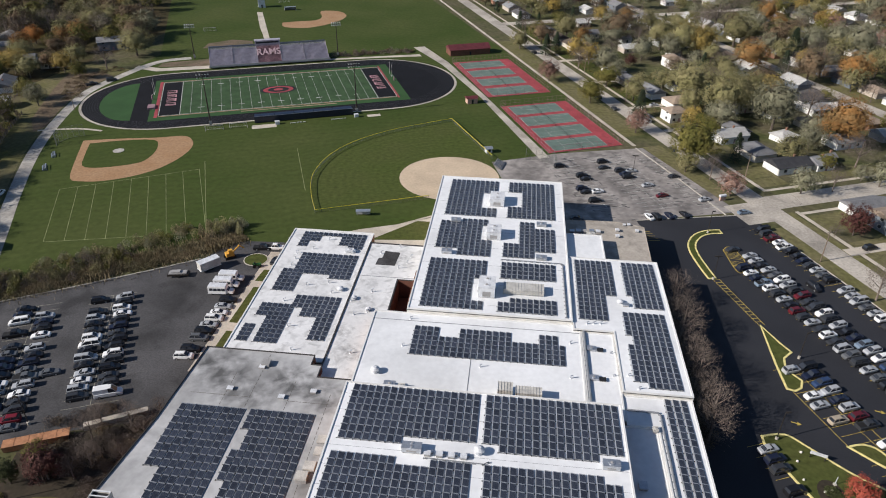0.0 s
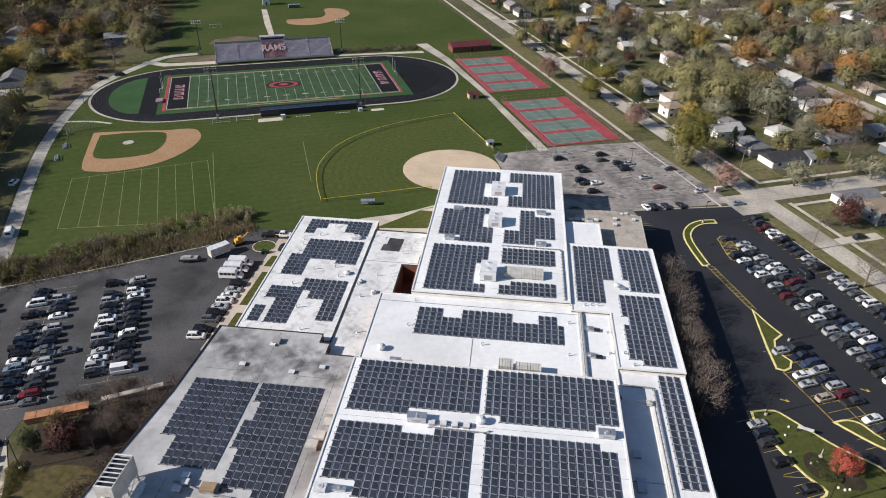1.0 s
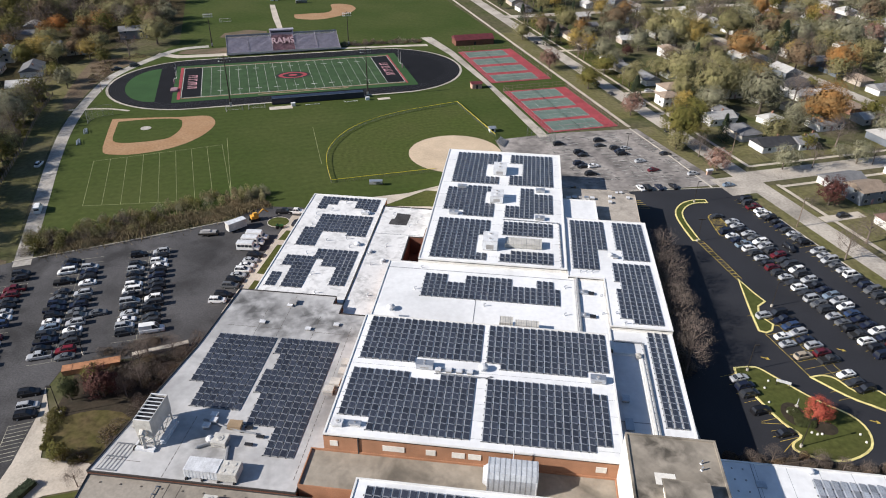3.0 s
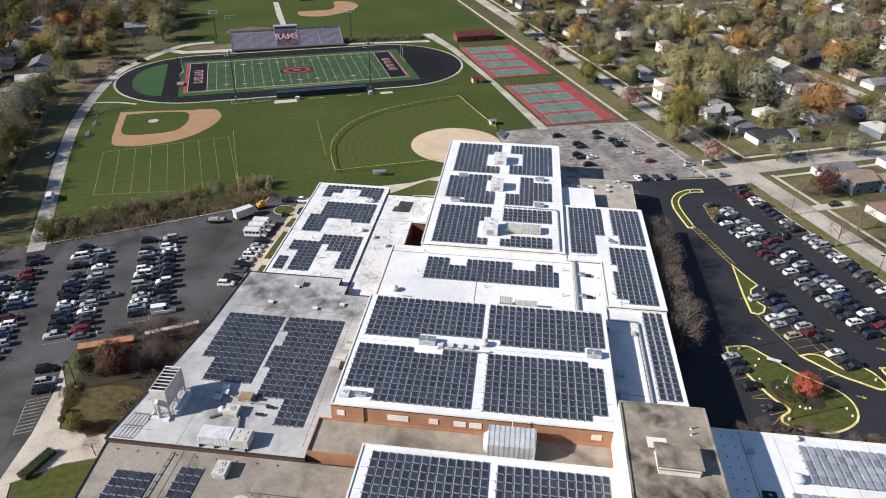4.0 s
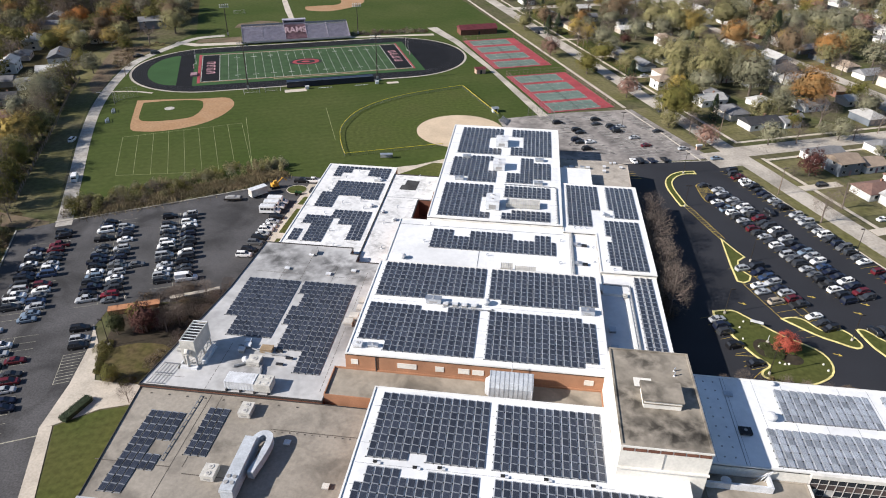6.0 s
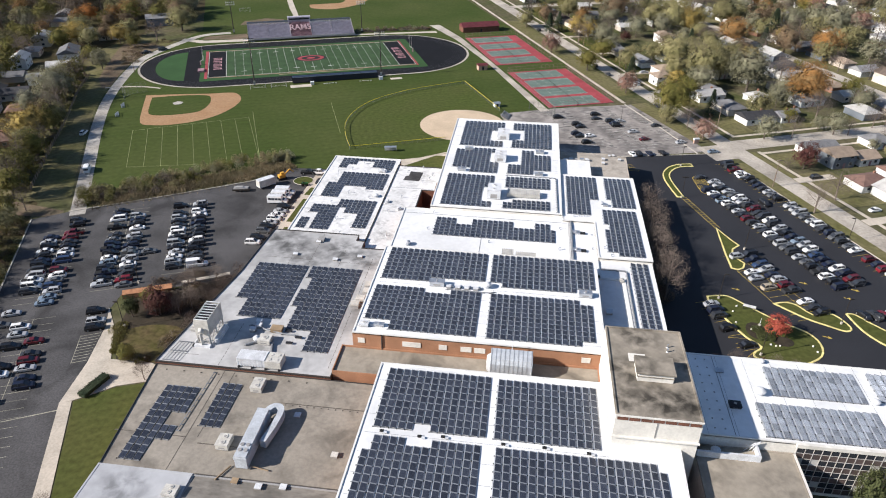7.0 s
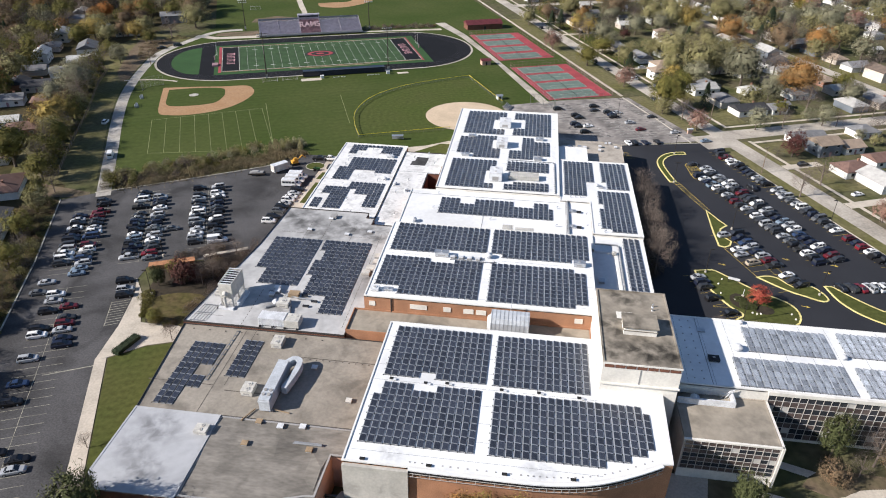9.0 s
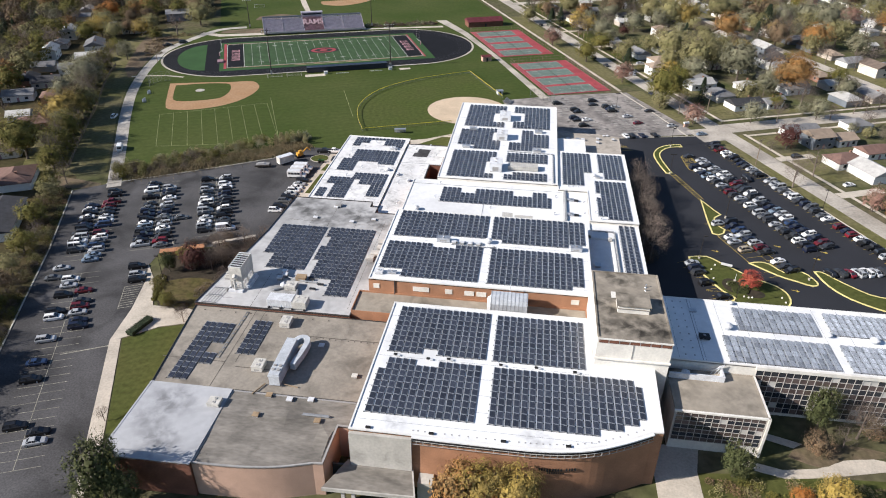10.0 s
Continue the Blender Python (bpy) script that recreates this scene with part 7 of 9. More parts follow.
PROFILES = {
    # kind: length, width, list of (x along, belt height) for the hull, cabin (x0, x1, x2, x3, roof height, inset)
    "sedan": (4.7, 1.82, [(-2.35, 0.62, 0.55), (-2.2, 0.86, 0.92), (-1.4, 0.94, 1.0), (1.0, 0.92, 1.0), (2.0, 0.78, 0.94), (2.35, 0.55, 0.72)], (-1.65, -0.95, 0.35, 1.15, 1.43)),
    "suv": (4.75, 1.9, [(-2.37, 0.8, 0.7), (-2.28, 1.05, 0.95), (-1.4, 1.08, 1.0), (1.0, 1.06, 1.0), (2.05, 0.95, 0.95), (2.37, 0.65, 0.75)], (-2.2, -1.95, 0.45, 1.25, 1.72)),
    "van": (5.2, 1.98, [(-2.6, 0.9, 0.8), (-2.52, 1.1, 0.97), (-1.4, 1.12, 1.0), (1.2, 1.1, 1.0), (2.25, 0.95, 0.95), (2.6, 0.65, 0.75)], (-2.5, -2.35, 0.9, 1.75, 1.95)),
    "pickup": (5.7, 1.98, [(-2.85, 0.85, 0.9), (-2.8, 1.05, 1.0), (-0.9, 1.08, 1.0), (0.9, 1.08, 1.0), (2.4, 1.0, 0.97), (2.85, 0.7, 0.8)], (-0.95, -0.75, 0.75, 1.35, 1.82)),
    "cargo": (6.0, 2.05, [(-3.0, 1.2, 0.96), (-2.95, 1.3, 1.0), (0.0, 1.3, 1.0), (1.6, 1.25, 1.0), (2.6, 1.05, 0.95), (3.0, 0.7, 0.8)], (-2.95, -2.9, 1.0, 1.9, 2.5)),
}
CAR_MESH = {}


def car_meshes(kind, colour):
    if (kind, colour) in CAR_MESH:
        return CAR_MESH[kind, colour]
    L, W, hull, (c0, c1, c2, c3, rh) = PROFILES[kind]
    w = W / 2
    secs = []
    for x, z, k in hull:
        secs.append([(x, -w * k * 0.93, 0.22), (x, -w * k, 0.5), (x, -w * k * 0.97, z - 0.08), (x, -w * k * 0.86, z), (x, w * k * 0.86, z), (x, w * k * 0.97, z - 0.08), (x, w * k, 0.5), (x, w * k * 0.93, 0.22)])
    body = loft(secs)
    zb = hull[2][1] - 0.05
    r = w * 0.72
    roof_x0, roof_x1 = c1 + 0.05, c2 - 0.05
    body.add([(roof_x0, -r, rh - 0.05), (roof_x1, -r, rh - 0.05), (roof_x1, r, rh - 0.05), (roof_x0, r, rh - 0.05), (roof_x0 + 0.12, -r * 0.88, rh), (roof_x1 - 0.12, -r * 0.88, rh), (roof_x1 - 0.12, r * 0.88, rh), (roof_x0 + 0.12, r * 0.88, rh)],
             [(4, 5, 6, 7), (0, 1, 5, 4), (1, 2, 6, 5), (2, 3, 7, 6), (3, 0, 4, 7)])
    for x0, x1 in ((c0, c1), (c3, c2)):
        for s in (-1, 1):
            body.tube((x0, s * w * 0.83, zb), (x1, s * r, rh - 0.05), 0.05, n=4)
    for s in (-1, 1):
        xm = (c1 + c2) / 2
        body.tube((xm, s * w * 0.86, zb), (xm, s * r, rh - 0.05), 0.06, n=4)
    if kind == "pickup":
        body.box(-2.7, -1.05, -w * 0.78, w * 0.78, 1.05, 1.1, 1)
    if kind == "cargo":
        body.box(-2.92, 0.2, -w * 0.88, w * 0.88, 1.2, rh - 0.03)
    if kind in ("suv", "van"):
        for s in (-1, 1):
            body.box(roof_x0 + 0.2, roof_x1 - 0.2, s * r * 0.9 - 0.03, s * r * 0.9 + 0.03, rh - 0.01, rh + 0.06, 1)
    g = Shape()
    wb = w * 0.84
    g.add([(c0, -wb, zb), (c3, -wb, zb), (c3, wb, zb), (c0, wb, zb), (c1, -r * 0.97, rh - 0.05), (c2, -r * 0.97, rh - 0.05), (c2, r * 0.97, rh - 0.05), (c1, r * 0.97, rh - 0.05)], [(0, 1, 5, 4), (1, 2, 6, 5), (2, 3, 7, 6), (3, 0, 4, 7)])
    wh = Shape().tube((0, -0.11, 0), (0, 0.11, 0), 0.33, n=10)
    wh.tube((0, -0.125, 0), (0, 0.125, 0), 0.2, n=8, slot=1)
    CAR_MESH[kind, colour] = (body.mesh("car", [PAINT[colour], M["black"]]), g.mesh("cabin_glass", M["glass"]), wh.mesh("wheel", [M["black"], M["galv"]]) if not CAR_MESH else list(CAR_MESH.values())[0][2])
    return CAR_MESH[kind, colour]


CAR_PROTO = {}
WORDS = {"black": "glossy black", "charcoal": "dark charcoal", "grey": "dark grey", "silver": "silver", "white": "white", "red": "bright red", "maroon": "maroon", "blue": "blue", "paleblue": "pale blue", "navy": "navy blue", "tan": "tan"}
KIND_WORDS = {"sedan": ("sedan car", "car"), "suv": ("sport utility car", "car"), "van": ("minivan", "van"), "pickup": ("pickup truck", "pickup truck"), "cargo": ("tall cargo van", "van")}


def car(kind, colour, x, y, z, turn, group="parked cars"):
    m = pose(x, y, z, 0, 0, turn)
    if (kind, colour) in CAR_PROTO:
        return copy_thing(CAR_PROTO[kind, colour], m)
    body, g, wh = car_meshes(kind, colour)
    L, W = PROFILES[kind][:2]
    t = new("car", body)
    tagged(t, WORDS[colour] + " " + KIND_WORDS[kind][0] + " parked on asphalt", KIND_WORDS[kind][1], group)
    t.matrix_basis = m
    part("cabin_glass", g, None, t, "dark tinted windows")
    for a in (-0.31, 0.30):
        for s in (-1, 1):
            part("wheel", wh, None, t, at=pose(a * L, s * (W / 2 - 0.1), 0.33))
    CAR_PROTO[kind, colour] = t
    return t


COLOURS = ["black"] * 11 + ["charcoal"] * 9 + ["grey"] * 4 + ["silver"] * 6 + ["white"] * 4 + ["navy"] * 7 + ["blue"] * 1 + ["paleblue"] * 1
KINDS = ["sedan"] * 10 + ["suv"] * 9 + ["van"] * 2 + ["pickup"] * 2
rc = random.Random(11)
DEG = math.degrees(TURN_UV)


def park_row(u, v0, v1, fill=0.9, step=2.75, z=0.05, face=0, known=None):
    """A row of stalls; known names the colours of cars in some of them, counted from v0."""
    v = v0
    for k in range(math.ceil((v1 - v0) / step)):
        if rc.random() < fill or known and k in known:
            x, y = uv(u + rc.uniform(-0.35, 0.35), v + rc.uniform(-0.15, 0.15))
            colour = known[k] if known and k in known else rc.choice(COLOURS)
            car(rc.choice(KINDS), colour, x, y, z, DEG + (180 if (rc.random() < 0.25) != bool(face) else 0) + rc.uniform(-1.5, 1.5))
        v += step


# old car park
park_row(-97.6, -213, -180, 0.85, known={0: "charcoal", 1: "white", 2: "white", 3: "silver", 5: "black", 8: "white"})
park_row(-91.8, -217, -171, 0.9, face=1, known={0: "paleblue", 1: "silver", 4: "white", 5: "maroon", 7: "blue", 8: "white", 12: "maroon", 13: "maroon", 15: "black"})
park_row(-79.0, -213.5, -168.5, 0.92, known={0: "silver", 1: "black", 4: "paleblue", 5: "white", 7: "navy", 12: "black", 14: "white", 15: "navy"})
park_row(-73.2, -215.5, -174, 0.92, face=1, known={1: "red", 2: "charcoal", 4: "white", 5: "silver", 6: "grey", 10: "silver", 12: "white", 13: "black"})
park_row(-60.4, -209, -168.5, 0.95, known={0: "charcoal", 1: "silver", 3: "silver", 5: "silver", 6: "black", 8: "white", 9: "charcoal", 14: "black"})
park_row(-54.3, -206, -168, 0.95, face=1, known={0: "charcoal", 2: "black", 4: "white", 6: "black", 8: "navy", 10: "white", 11: "white", 13: "silver"})
car("cargo", "white", *uv(-53.8, -209.6), 0.05, DEG)
for u, v, k, c in ((-100.7, -227.5, "sedan", "grey"), (-95.8, -229.6, "suv", "white"), (-95.8, -232.7, "sedan", "silver"), (-91.3, -236.3, "sedan", "maroon"), (-96.2, -237.5, "suv", "black"), (-91.0, -241.5, "sedan", "charcoal"), (-90.9, -244.1, "suv", "maroon"), (-96.6, -245.2, "suv", "black"), (-96.6, -247.9, "suv", "white"), (-91.0, -246.8, "sedan", "silver"), (-90.2, -250.6, "sedan", "navy"), (-89.9, -253.2, "suv", "navy"), (-96.5, -257.2, "suv", "silver"), (-96.7, -266.1, "sedan", "blue"), (-96.5, -272.4, "suv", "black"), (-96.1, -287.6, "suv", "black"), (-91.1, -290.4, "sedan", "black"), (-91.1, -293.2, "sedan", "silver"), (-99.5, -222.6, "sedan", "silver"), (-78.6, -226.8, "suv", "black"), (-77.9, -231.4, "suv", "silver"), (-77.8, -234.2, "suv", "black"), (-68.0, -198.5, "sedan", "grey"), (-92.4, -219.5, "sedan", "paleblue")):
    car(k, c, *uv(u, v), 0.05, DEG + (3 if v > -225 else 0))
# row along the school wing, noses to the kerb
for x, y, k, c in ((-56.6, 52.4, "suv", "black"), (-56.8, 49.5, "sedan", "silver"), (-56.9, 46.7, "sedan", "white"), (-57.1, 44.0, "suv", "white"), (-57.4, 41.3, "sedan", "silver"), (-57.5, 38.6, "suv", "black"), (-57.6, 35.8, "suv", "grey"), (-57.9, 31.4, "suv", "black"), (-58.4, 28.6, "suv", "white")):
    car(k, c, x, y, 0.05, 6 + rc.uniform(-2, 2))


def mini_bus(x, y, turn):
    t = thing("mini_bus", "white school mini bus with a flat roof parked on asphalt", "bus", "mini buses", at=pose(x, y, 0.05, 0, 0, turn))
    part("body", Shape().box(-3.4, 1.6, -1.15, 1.15, 0.5, 2.75).add([(1.6, -1.05, 0.5), (3.4, -0.95, 0.5), (3.4, 0.95, 0.5), (1.6, 1.05, 0.5), (1.6, -1.05, 2.1), (3.3, -0.9, 1.15), (3.3, 0.9, 1.15), (1.6, 1.05, 2.1), (2.3, -0.95, 1.35), (2.3, 0.95, 1.35)], [(0, 1, 5, 8, 4), (7, 9, 6, 2, 3), (1, 2, 6, 5), (5, 6, 9, 8), (8, 9, 7, 4)]), PAINT["white"], t)
    part("roof", Shape().box(-3.3, 1.5, -1.05, 1.05, 2.75, 2.85), M["unit_white"], t)
    for s in (-1, 1):
        for i in range(4):
            part("window", Shape().box(-3.0 + 1.15 * i, -2.0 + 1.15 * i, s * 1.15 - 0.02, s * 1.15 + 0.02, 1.5, 2.3), M["glass"], t)
    part("windscreen", Shape().add([(1.63, -0.95, 2.05), (2.3, -0.9, 1.4), (2.3, 0.9, 1.4), (1.63, 0.95, 2.05)], [(0, 1, 2, 3)]), M["glass"], t)
    for a in (-2.2, 2.2):
        for s in (-1, 1):
            part("wheel", Shape().tube((a, s * 0.95 - 0.12, 0.4), (a, s * 0.95 + 0.12, 0.4), 0.4, n=10), M["black"], t)


for x, y in ((-59.4, 62.6), (-59.6, 59.4), (-59.8, 56.0)):
    mini_bus(x, y, 4)
# trailers and small machines at the back of the yard
tr = thing("container", "cream box trailer beside the brush", "trailer", at=pose(-68.2, 67.6, 0.05, 0, 0, 50))
part("box", Shape().box(-3.1, 3.1, -1.25, 1.25, 0.7, 3.2), M["unit"], tr)
part("rib", Shape().box(-3.15, 3.15, -1.28, 1.28, 3.1, 3.25).box(-3.15, 3.15, -1.28, 1.28, 0.65, 0.8), M["unit_white"], tr)
for x in (-1.2, 0.2):
    for s in (-1, 1):
        part("wheel", Shape().tube((x, s * 1.1 - 0.1, 0.4), (x, s * 1.1 + 0.1, 0.4), 0.38, n=10), M["black"], tr)
tl = thing("loaded_trailer", "flat dark trailer piled with grey debris beside the brush", "trailer", at=pose(-75.4, 62.8, 0.05, 0, 0, 12))
part("bed", Shape().box(-3, 3, -1.1, 1.1, 0.6, 1.1), M["pole"], tl)
part("load", Shape().box(-2.6, 2.4, -0.9, 0.9, 1.1, 1.4).box(-1.8, 0.6, -0.7, 0.7, 1.4, 1.75), M["pipe"], tl)
for s in (-1, 1):
    part("wheel", Shape().tube((0, s * 1.1 - 0.1, 0.4), (0, s * 1.1 + 0.1, 0.4), 0.4, n=10), M["black"], tl)
ex = thing("excavator", "small orange lifting machine with a raised boom", "excavator", at=pose(-64.6, 74.2, 0.05, 0, 0, 40))
part("body", Shape().box(-1.2, 1.2, -0.9, 0.9, 0.8, 1.9).box(-0.4, 0.8, -0.8, 0.1, 1.9, 2.9), M["orange_machine"], ex)
part("track", Shape().box(-1.6, 1.6, -1.1, -0.6, 0, 0.8).box(-1.6, 1.6, 0.6, 1.1, 0, 0.8), M["black"], ex)
part("boom", Shape().tube((1.0, 0, 1.6), (3.2, 0, 3.3), 0.22).tube((3.2, 0, 3.3), (4.6, 0, 1.9), 0.18), M["orange_machine"], ex)
car("pickup", "white", -52.6, 80.8, 0.07, 5)
car("pickup", "black", -56.4, 80.2, 0.07, 8)
car("sedan", "black", -50.2, 73.6, 0.12, 80)
# new car park
park_row(120.8, -266, -200.5, 0.95, known={2: "white", 6: "silver", 9: "silver", 11: "white", 13: "silver", 15: "maroon", 17: "silver", 19: "white", 20: "paleblue", 22: "white"})
park_row(126.6, -266, -196, 0.95, face=1, known={1: "maroon", 3: "white", 8: "silver", 12: "silver", 14: "white", 17: "maroon", 19: "silver", 22: "silver"})
park_row(140.4, -300, -184, 0.93, known={8: "red", 11: "black", 12: "black", 13: "white", 14: "red", 16: "maroon", 18: "white", 20: "charcoal", 24: "white", 27: "silver", 29: "silver", 38: "white", 40: "maroon"})
park_row(106.4, -275, -244, 0.8, face=1, known={2: "white", 5: "maroon", 8: "silver"})
for u, v, k, c in ((102.6, -244.5, "suv", "silver"), (101.4, -253.2, "sedan", "white"), (100.6, -256.2, "sedan", "silver"), (101.0, -261.2, "suv", "tan"), (123.8, -192.6, "sedan", "charcoal"), (80.6, -264.0, "sedan", "silver"), (80.2, -266.7, "suv", "navy"), (79.6, -269.2, "suv", "charcoal"), (78.6, -274.5, "suv", "black"), (79.2, -281.5, "sedan", "black"), (116.9, -278.7, "sedan", "black"), (119.6, -279.6, "suv", "charcoal"), (122.2, -280.2, "sedan", "red"), (124.8, -280.8, "suv", "silver"), (127.4, -281.2, "suv", "white"), (130, -281.6, "sedan", "silver"), (132.6, -281.9, "suv", "charcoal")):
    car(k, c, *uv(u, v), 0.05, DEG + (90 if u > 116 and v < -278 else 0))
car("sedan", "paleblue", 97.6, 123.6, 0.05, 20)
car("suv", "black", *uv(133.2, -216.5), 0.05, DEG - 90)
# old north car park
for u, v, k, c in ((97.5, -121.5, "suv", "black"), (102, -131.6, "suv", "black"), (102.2, -134.4, "sedan", "black"), (97.2, -141.6, "suv", "navy"), (97.6, -144.4, "sedan", "black"), (101.6, -145.0, "sedan", "white"), (97.4, -151.4, "suv", "black"), (115.5, -122, "suv", "black"), (118.2, -131.2, "suv", "charcoal"), (118.3, -137.0, "suv", "black"), (118.6, -134.2, "sedan", "navy"), (122.0, -132.4, "sedan", "silver"), (121.8, -145.2, "sedan", "silver"), (122.4, -154.0, "sedan", "maroon"), (135.2, -141.0, "sedan", "charcoal"), (135.4, -160.6, "sedan", "silver"), (113.4, -127.0, "sedan", "charcoal")):
    car(k, c, *uv(u, v), 0.045, DEG + rc.uniform(-3, 3))
for x, y, k, c in ((64.9, 116.3, "sedan", "white"), (67.3, 116.8, "suv", "black"), (71.8, 118.0, "sedan", "navy"), (77.0, 119.4, "sedan", "black")):
    car(k, c, x, y, 0.045, 112)
car("sedan", "grey", 40.6, 112.0, 0.07, 4)
# along the streets
for u, v, k, c in ((149.2, -52, "suv", "black"), (149.2, -68, "sedan", "charcoal"), (156.0, -86, "suv", "silver"), (149.2, 6, "sedan", "grey"), (149.4, 30, "suv", "black"), (149.2, -128, "suv", "charcoal"), (149.2, -118, "sedan", "navy"), (168, -98.5, "suv", "charcoal"), (170, -68.5, "sedan", "silver"), (166, -203.0, "suv", "black"), (167, -230, "sedan", "white"), (171, 11.5, "suv", "black"), (265.5, -20, "sedan", "black"), (265.5, -60, "suv", "silver"), (265.5, 40, "suv", "charcoal"), (385.5, 40, "suv", "white"), (385.5, 10, "sedan", "grey")):
    car(k, c, *uv(u, v), 0.05, DEG + (0 if u > 158 and u < 200 else 90))
car("suv", "white", -160.0, 104.0, 0.06, 100)
car("cargo", "white", -138.0, 70.5, 0.06, 115)
for u, v, k, c in ((-89.6, 30.6, "pickup", "black"), (-81.0, 35.4, "van", "charcoal")):
    car(k, c, *uv(u, v), 0.06, DEG + 25)


# ---- houses ----
ROOFS = {"grey": mat("grey_shingles", (0.20, 0.20, 0.205), 0.9, vary=0.25, scale=0.5, fine=4.0, obj_random=0.25), "brown": mat("brown_shingles", (0.13, 0.10, 0.08), 0.9, vary=0.25, scale=0.5, fine=4.0, obj_random=0.25),
         "tan": mat("tan_shingles", (0.29, 0.225, 0.17), 0.9, vary=0.2, scale=0.5, fine=4.0, obj_random=0.15), "red": mat("red_brown_shingles", (0.165, 0.10, 0.082), 0.9, vary=0.2, scale=0.5, fine=4.0, obj_random=0.15),
         "dark": mat("charcoal_shingles", (0.055, 0.055, 0.06), 0.9, vary=0.25, scale=0.5, fine=4.0, obj_random=0.2), "pale": mat("pale_grey_shingles", (0.45, 0.44, 0.42), 0.9, vary=0.2, scale=0.5, fine=4.0, obj_random=0.15)}
SIDING = {"white": mat("white_siding", (0.72, 0.71, 0.68), 0.7, vary=0.1, scale=0.4, fine=5.0), "cream": mat("cream_siding", (0.58, 0.525, 0.45), 0.7, vary=0.12, scale=0.4, fine=5.0), "blue": mat("blue_grey_siding", (0.15, 0.17, 0.195), 0.7, vary=0.12, scale=0.4, fine=5.0),
          "brick": mat("house_brick", (0.30, 0.16, 0.11), 0.9, vary=0.2, scale=0.4, fine=5.0), "tan": mat("tan_siding", (0.46, 0.40, 0.34), 0.75, vary=0.12, scale=0.4, fine=5.0)}
HOUSE = {}


def house_mesh(w, d, h, rise, hip):
    key = (w, d, h, rise, hip)
    if key in HOUSE:
        return HOUSE[key]
    o = 0.5
    wall = Shape().box(-w / 2, w / 2, -d / 2, d / 2, -0.1, h)
    if not hip:
        wall.add([(-w / 2, -d / 2, h), (-w / 2, d / 2, h), (-w / 2, 0, h + rise * 0.9), (w / 2, -d / 2, h), (w / 2, d / 2, h), (w / 2, 0, h + rise * 0.9)], [(0, 2, 1), (3, 4, 5)])
    e = d / 2 if hip else 0
    a, b = -w / 2 - o, w / 2 + o
    t = 0.16
    z0 = h - 0.12
    rf = Shape()
    low = [(a, -d / 2 - o, z0), (b, -d / 2 - o, z0), (b, d / 2 + o, z0), (a, d / 2 + o, z0)]
    top = [(a + e, 0, h + rise), (b - e, 0, h + rise)]
    rf.add(low + [(x, y, z + t) for x, y, z in low] + [(x, y, z + t) for x, y, z in top], [(4, 5, 9, 8), (6, 7, 8, 9), (5, 6, 9), (7, 4, 8), (0, 1, 5, 4), (1, 2, 6, 5), (2, 3, 7, 6), (3, 0, 4, 7), (3, 2, 1, 0)])
    HOUSE[key] = (wall, rf)
    return HOUSE[key]


HM = {}


def house(u, v, w, d, h=2.9, rise=2.0, hip=False, roof="grey", wall="white", turn=0.0, wing=None, label="", xy=None):
    base = UVM @ pose(u, v, 0, 0, 0, turn) if xy is None else pose(xy[0], xy[1], 0, 0, 0, turn)
    t = thing("house", label or f"{'two-storey' if h > 4 else 'single-storey'} suburban house with {wall} walls and a {roof} shingle roof", "house", "suburban houses", at=base)

    def volume(w, d, h, rise, hip, dx=0.0, dy=0.0, rz=0.0):
        key = (w, d, h, rise, hip, roof, wall)
        if key not in HM:
            a, b = house_mesh(w, d, h, rise, hip)
            HM[key] = (a.mesh("wall", SIDING[wall]), b.mesh("roof", ROOFS[roof]))
        part("wall", HM[key][0], None, t, at=pose(dx, dy, 0, 0, 0, rz))
        return part("roof", HM[key][1], None, t, at=pose(dx, dy, 0, 0, 0, rz))

    top = volume(w, d, h, rise, hip)
    if wing:
        volume(*wing)
    k = ("win",)
    if k not in HM:
        s = Shape().box(-0.75, 0.75, -0.06, 0.05, 0, 1.3, 1)
        s.add([(-0.66, -0.07, 0.08), (0.66, -0.07, 0.08), (0.66, -0.07, 1.22), (-0.66, -0.07, 1.22)], [(0, 1, 2, 3)], 0)
        HM[k] = s.mesh("window", [M["glass"], M["frame_white"]])
        HM["door"] = Shape().box(-0.5, 0.5, -0.07, 0.05, 0, 2.05).mesh("door", M["maroon"])
        HM["chimney"] = Shape().box(-0.4, 0.4, -0.3, 0.3, 0, 1.6).box(-0.46, 0.46, -0.36, 0.36, 1.5, 1.65).mesh("chimney", SIDING["brick"])
    for x in (-w * 0.3, w * 0.28):
        part("window", HM[k], None, t, at=pose(x, -d / 2, 1.0))
    if h > 4:
        part("window", HM[k], None, t, at=pose(-w / 2, -d * 0.1, 1.0, 0, 0, -90))
    if abs(u) < 270:
        part("door", HM["door"], None, t, at=pose(0, -d / 2, 0.05))
    if h > 4:
        for x in (-w * 0.3, w * 0.28):
            part("window", HM[k], None, t, at=pose(x, -d / 2, 3.7))
        part("window", HM[k], None, t, at=pose(-w / 2, -d * 0.1, 3.7, 0, 0, -90))
    if (w + d) % 2 == 0 and abs(u) < 270:
        part("chimney", HM["chimney"], None, top, at=pose(w * 0.2, d * 0.12, h + rise * 0.45))
    return t


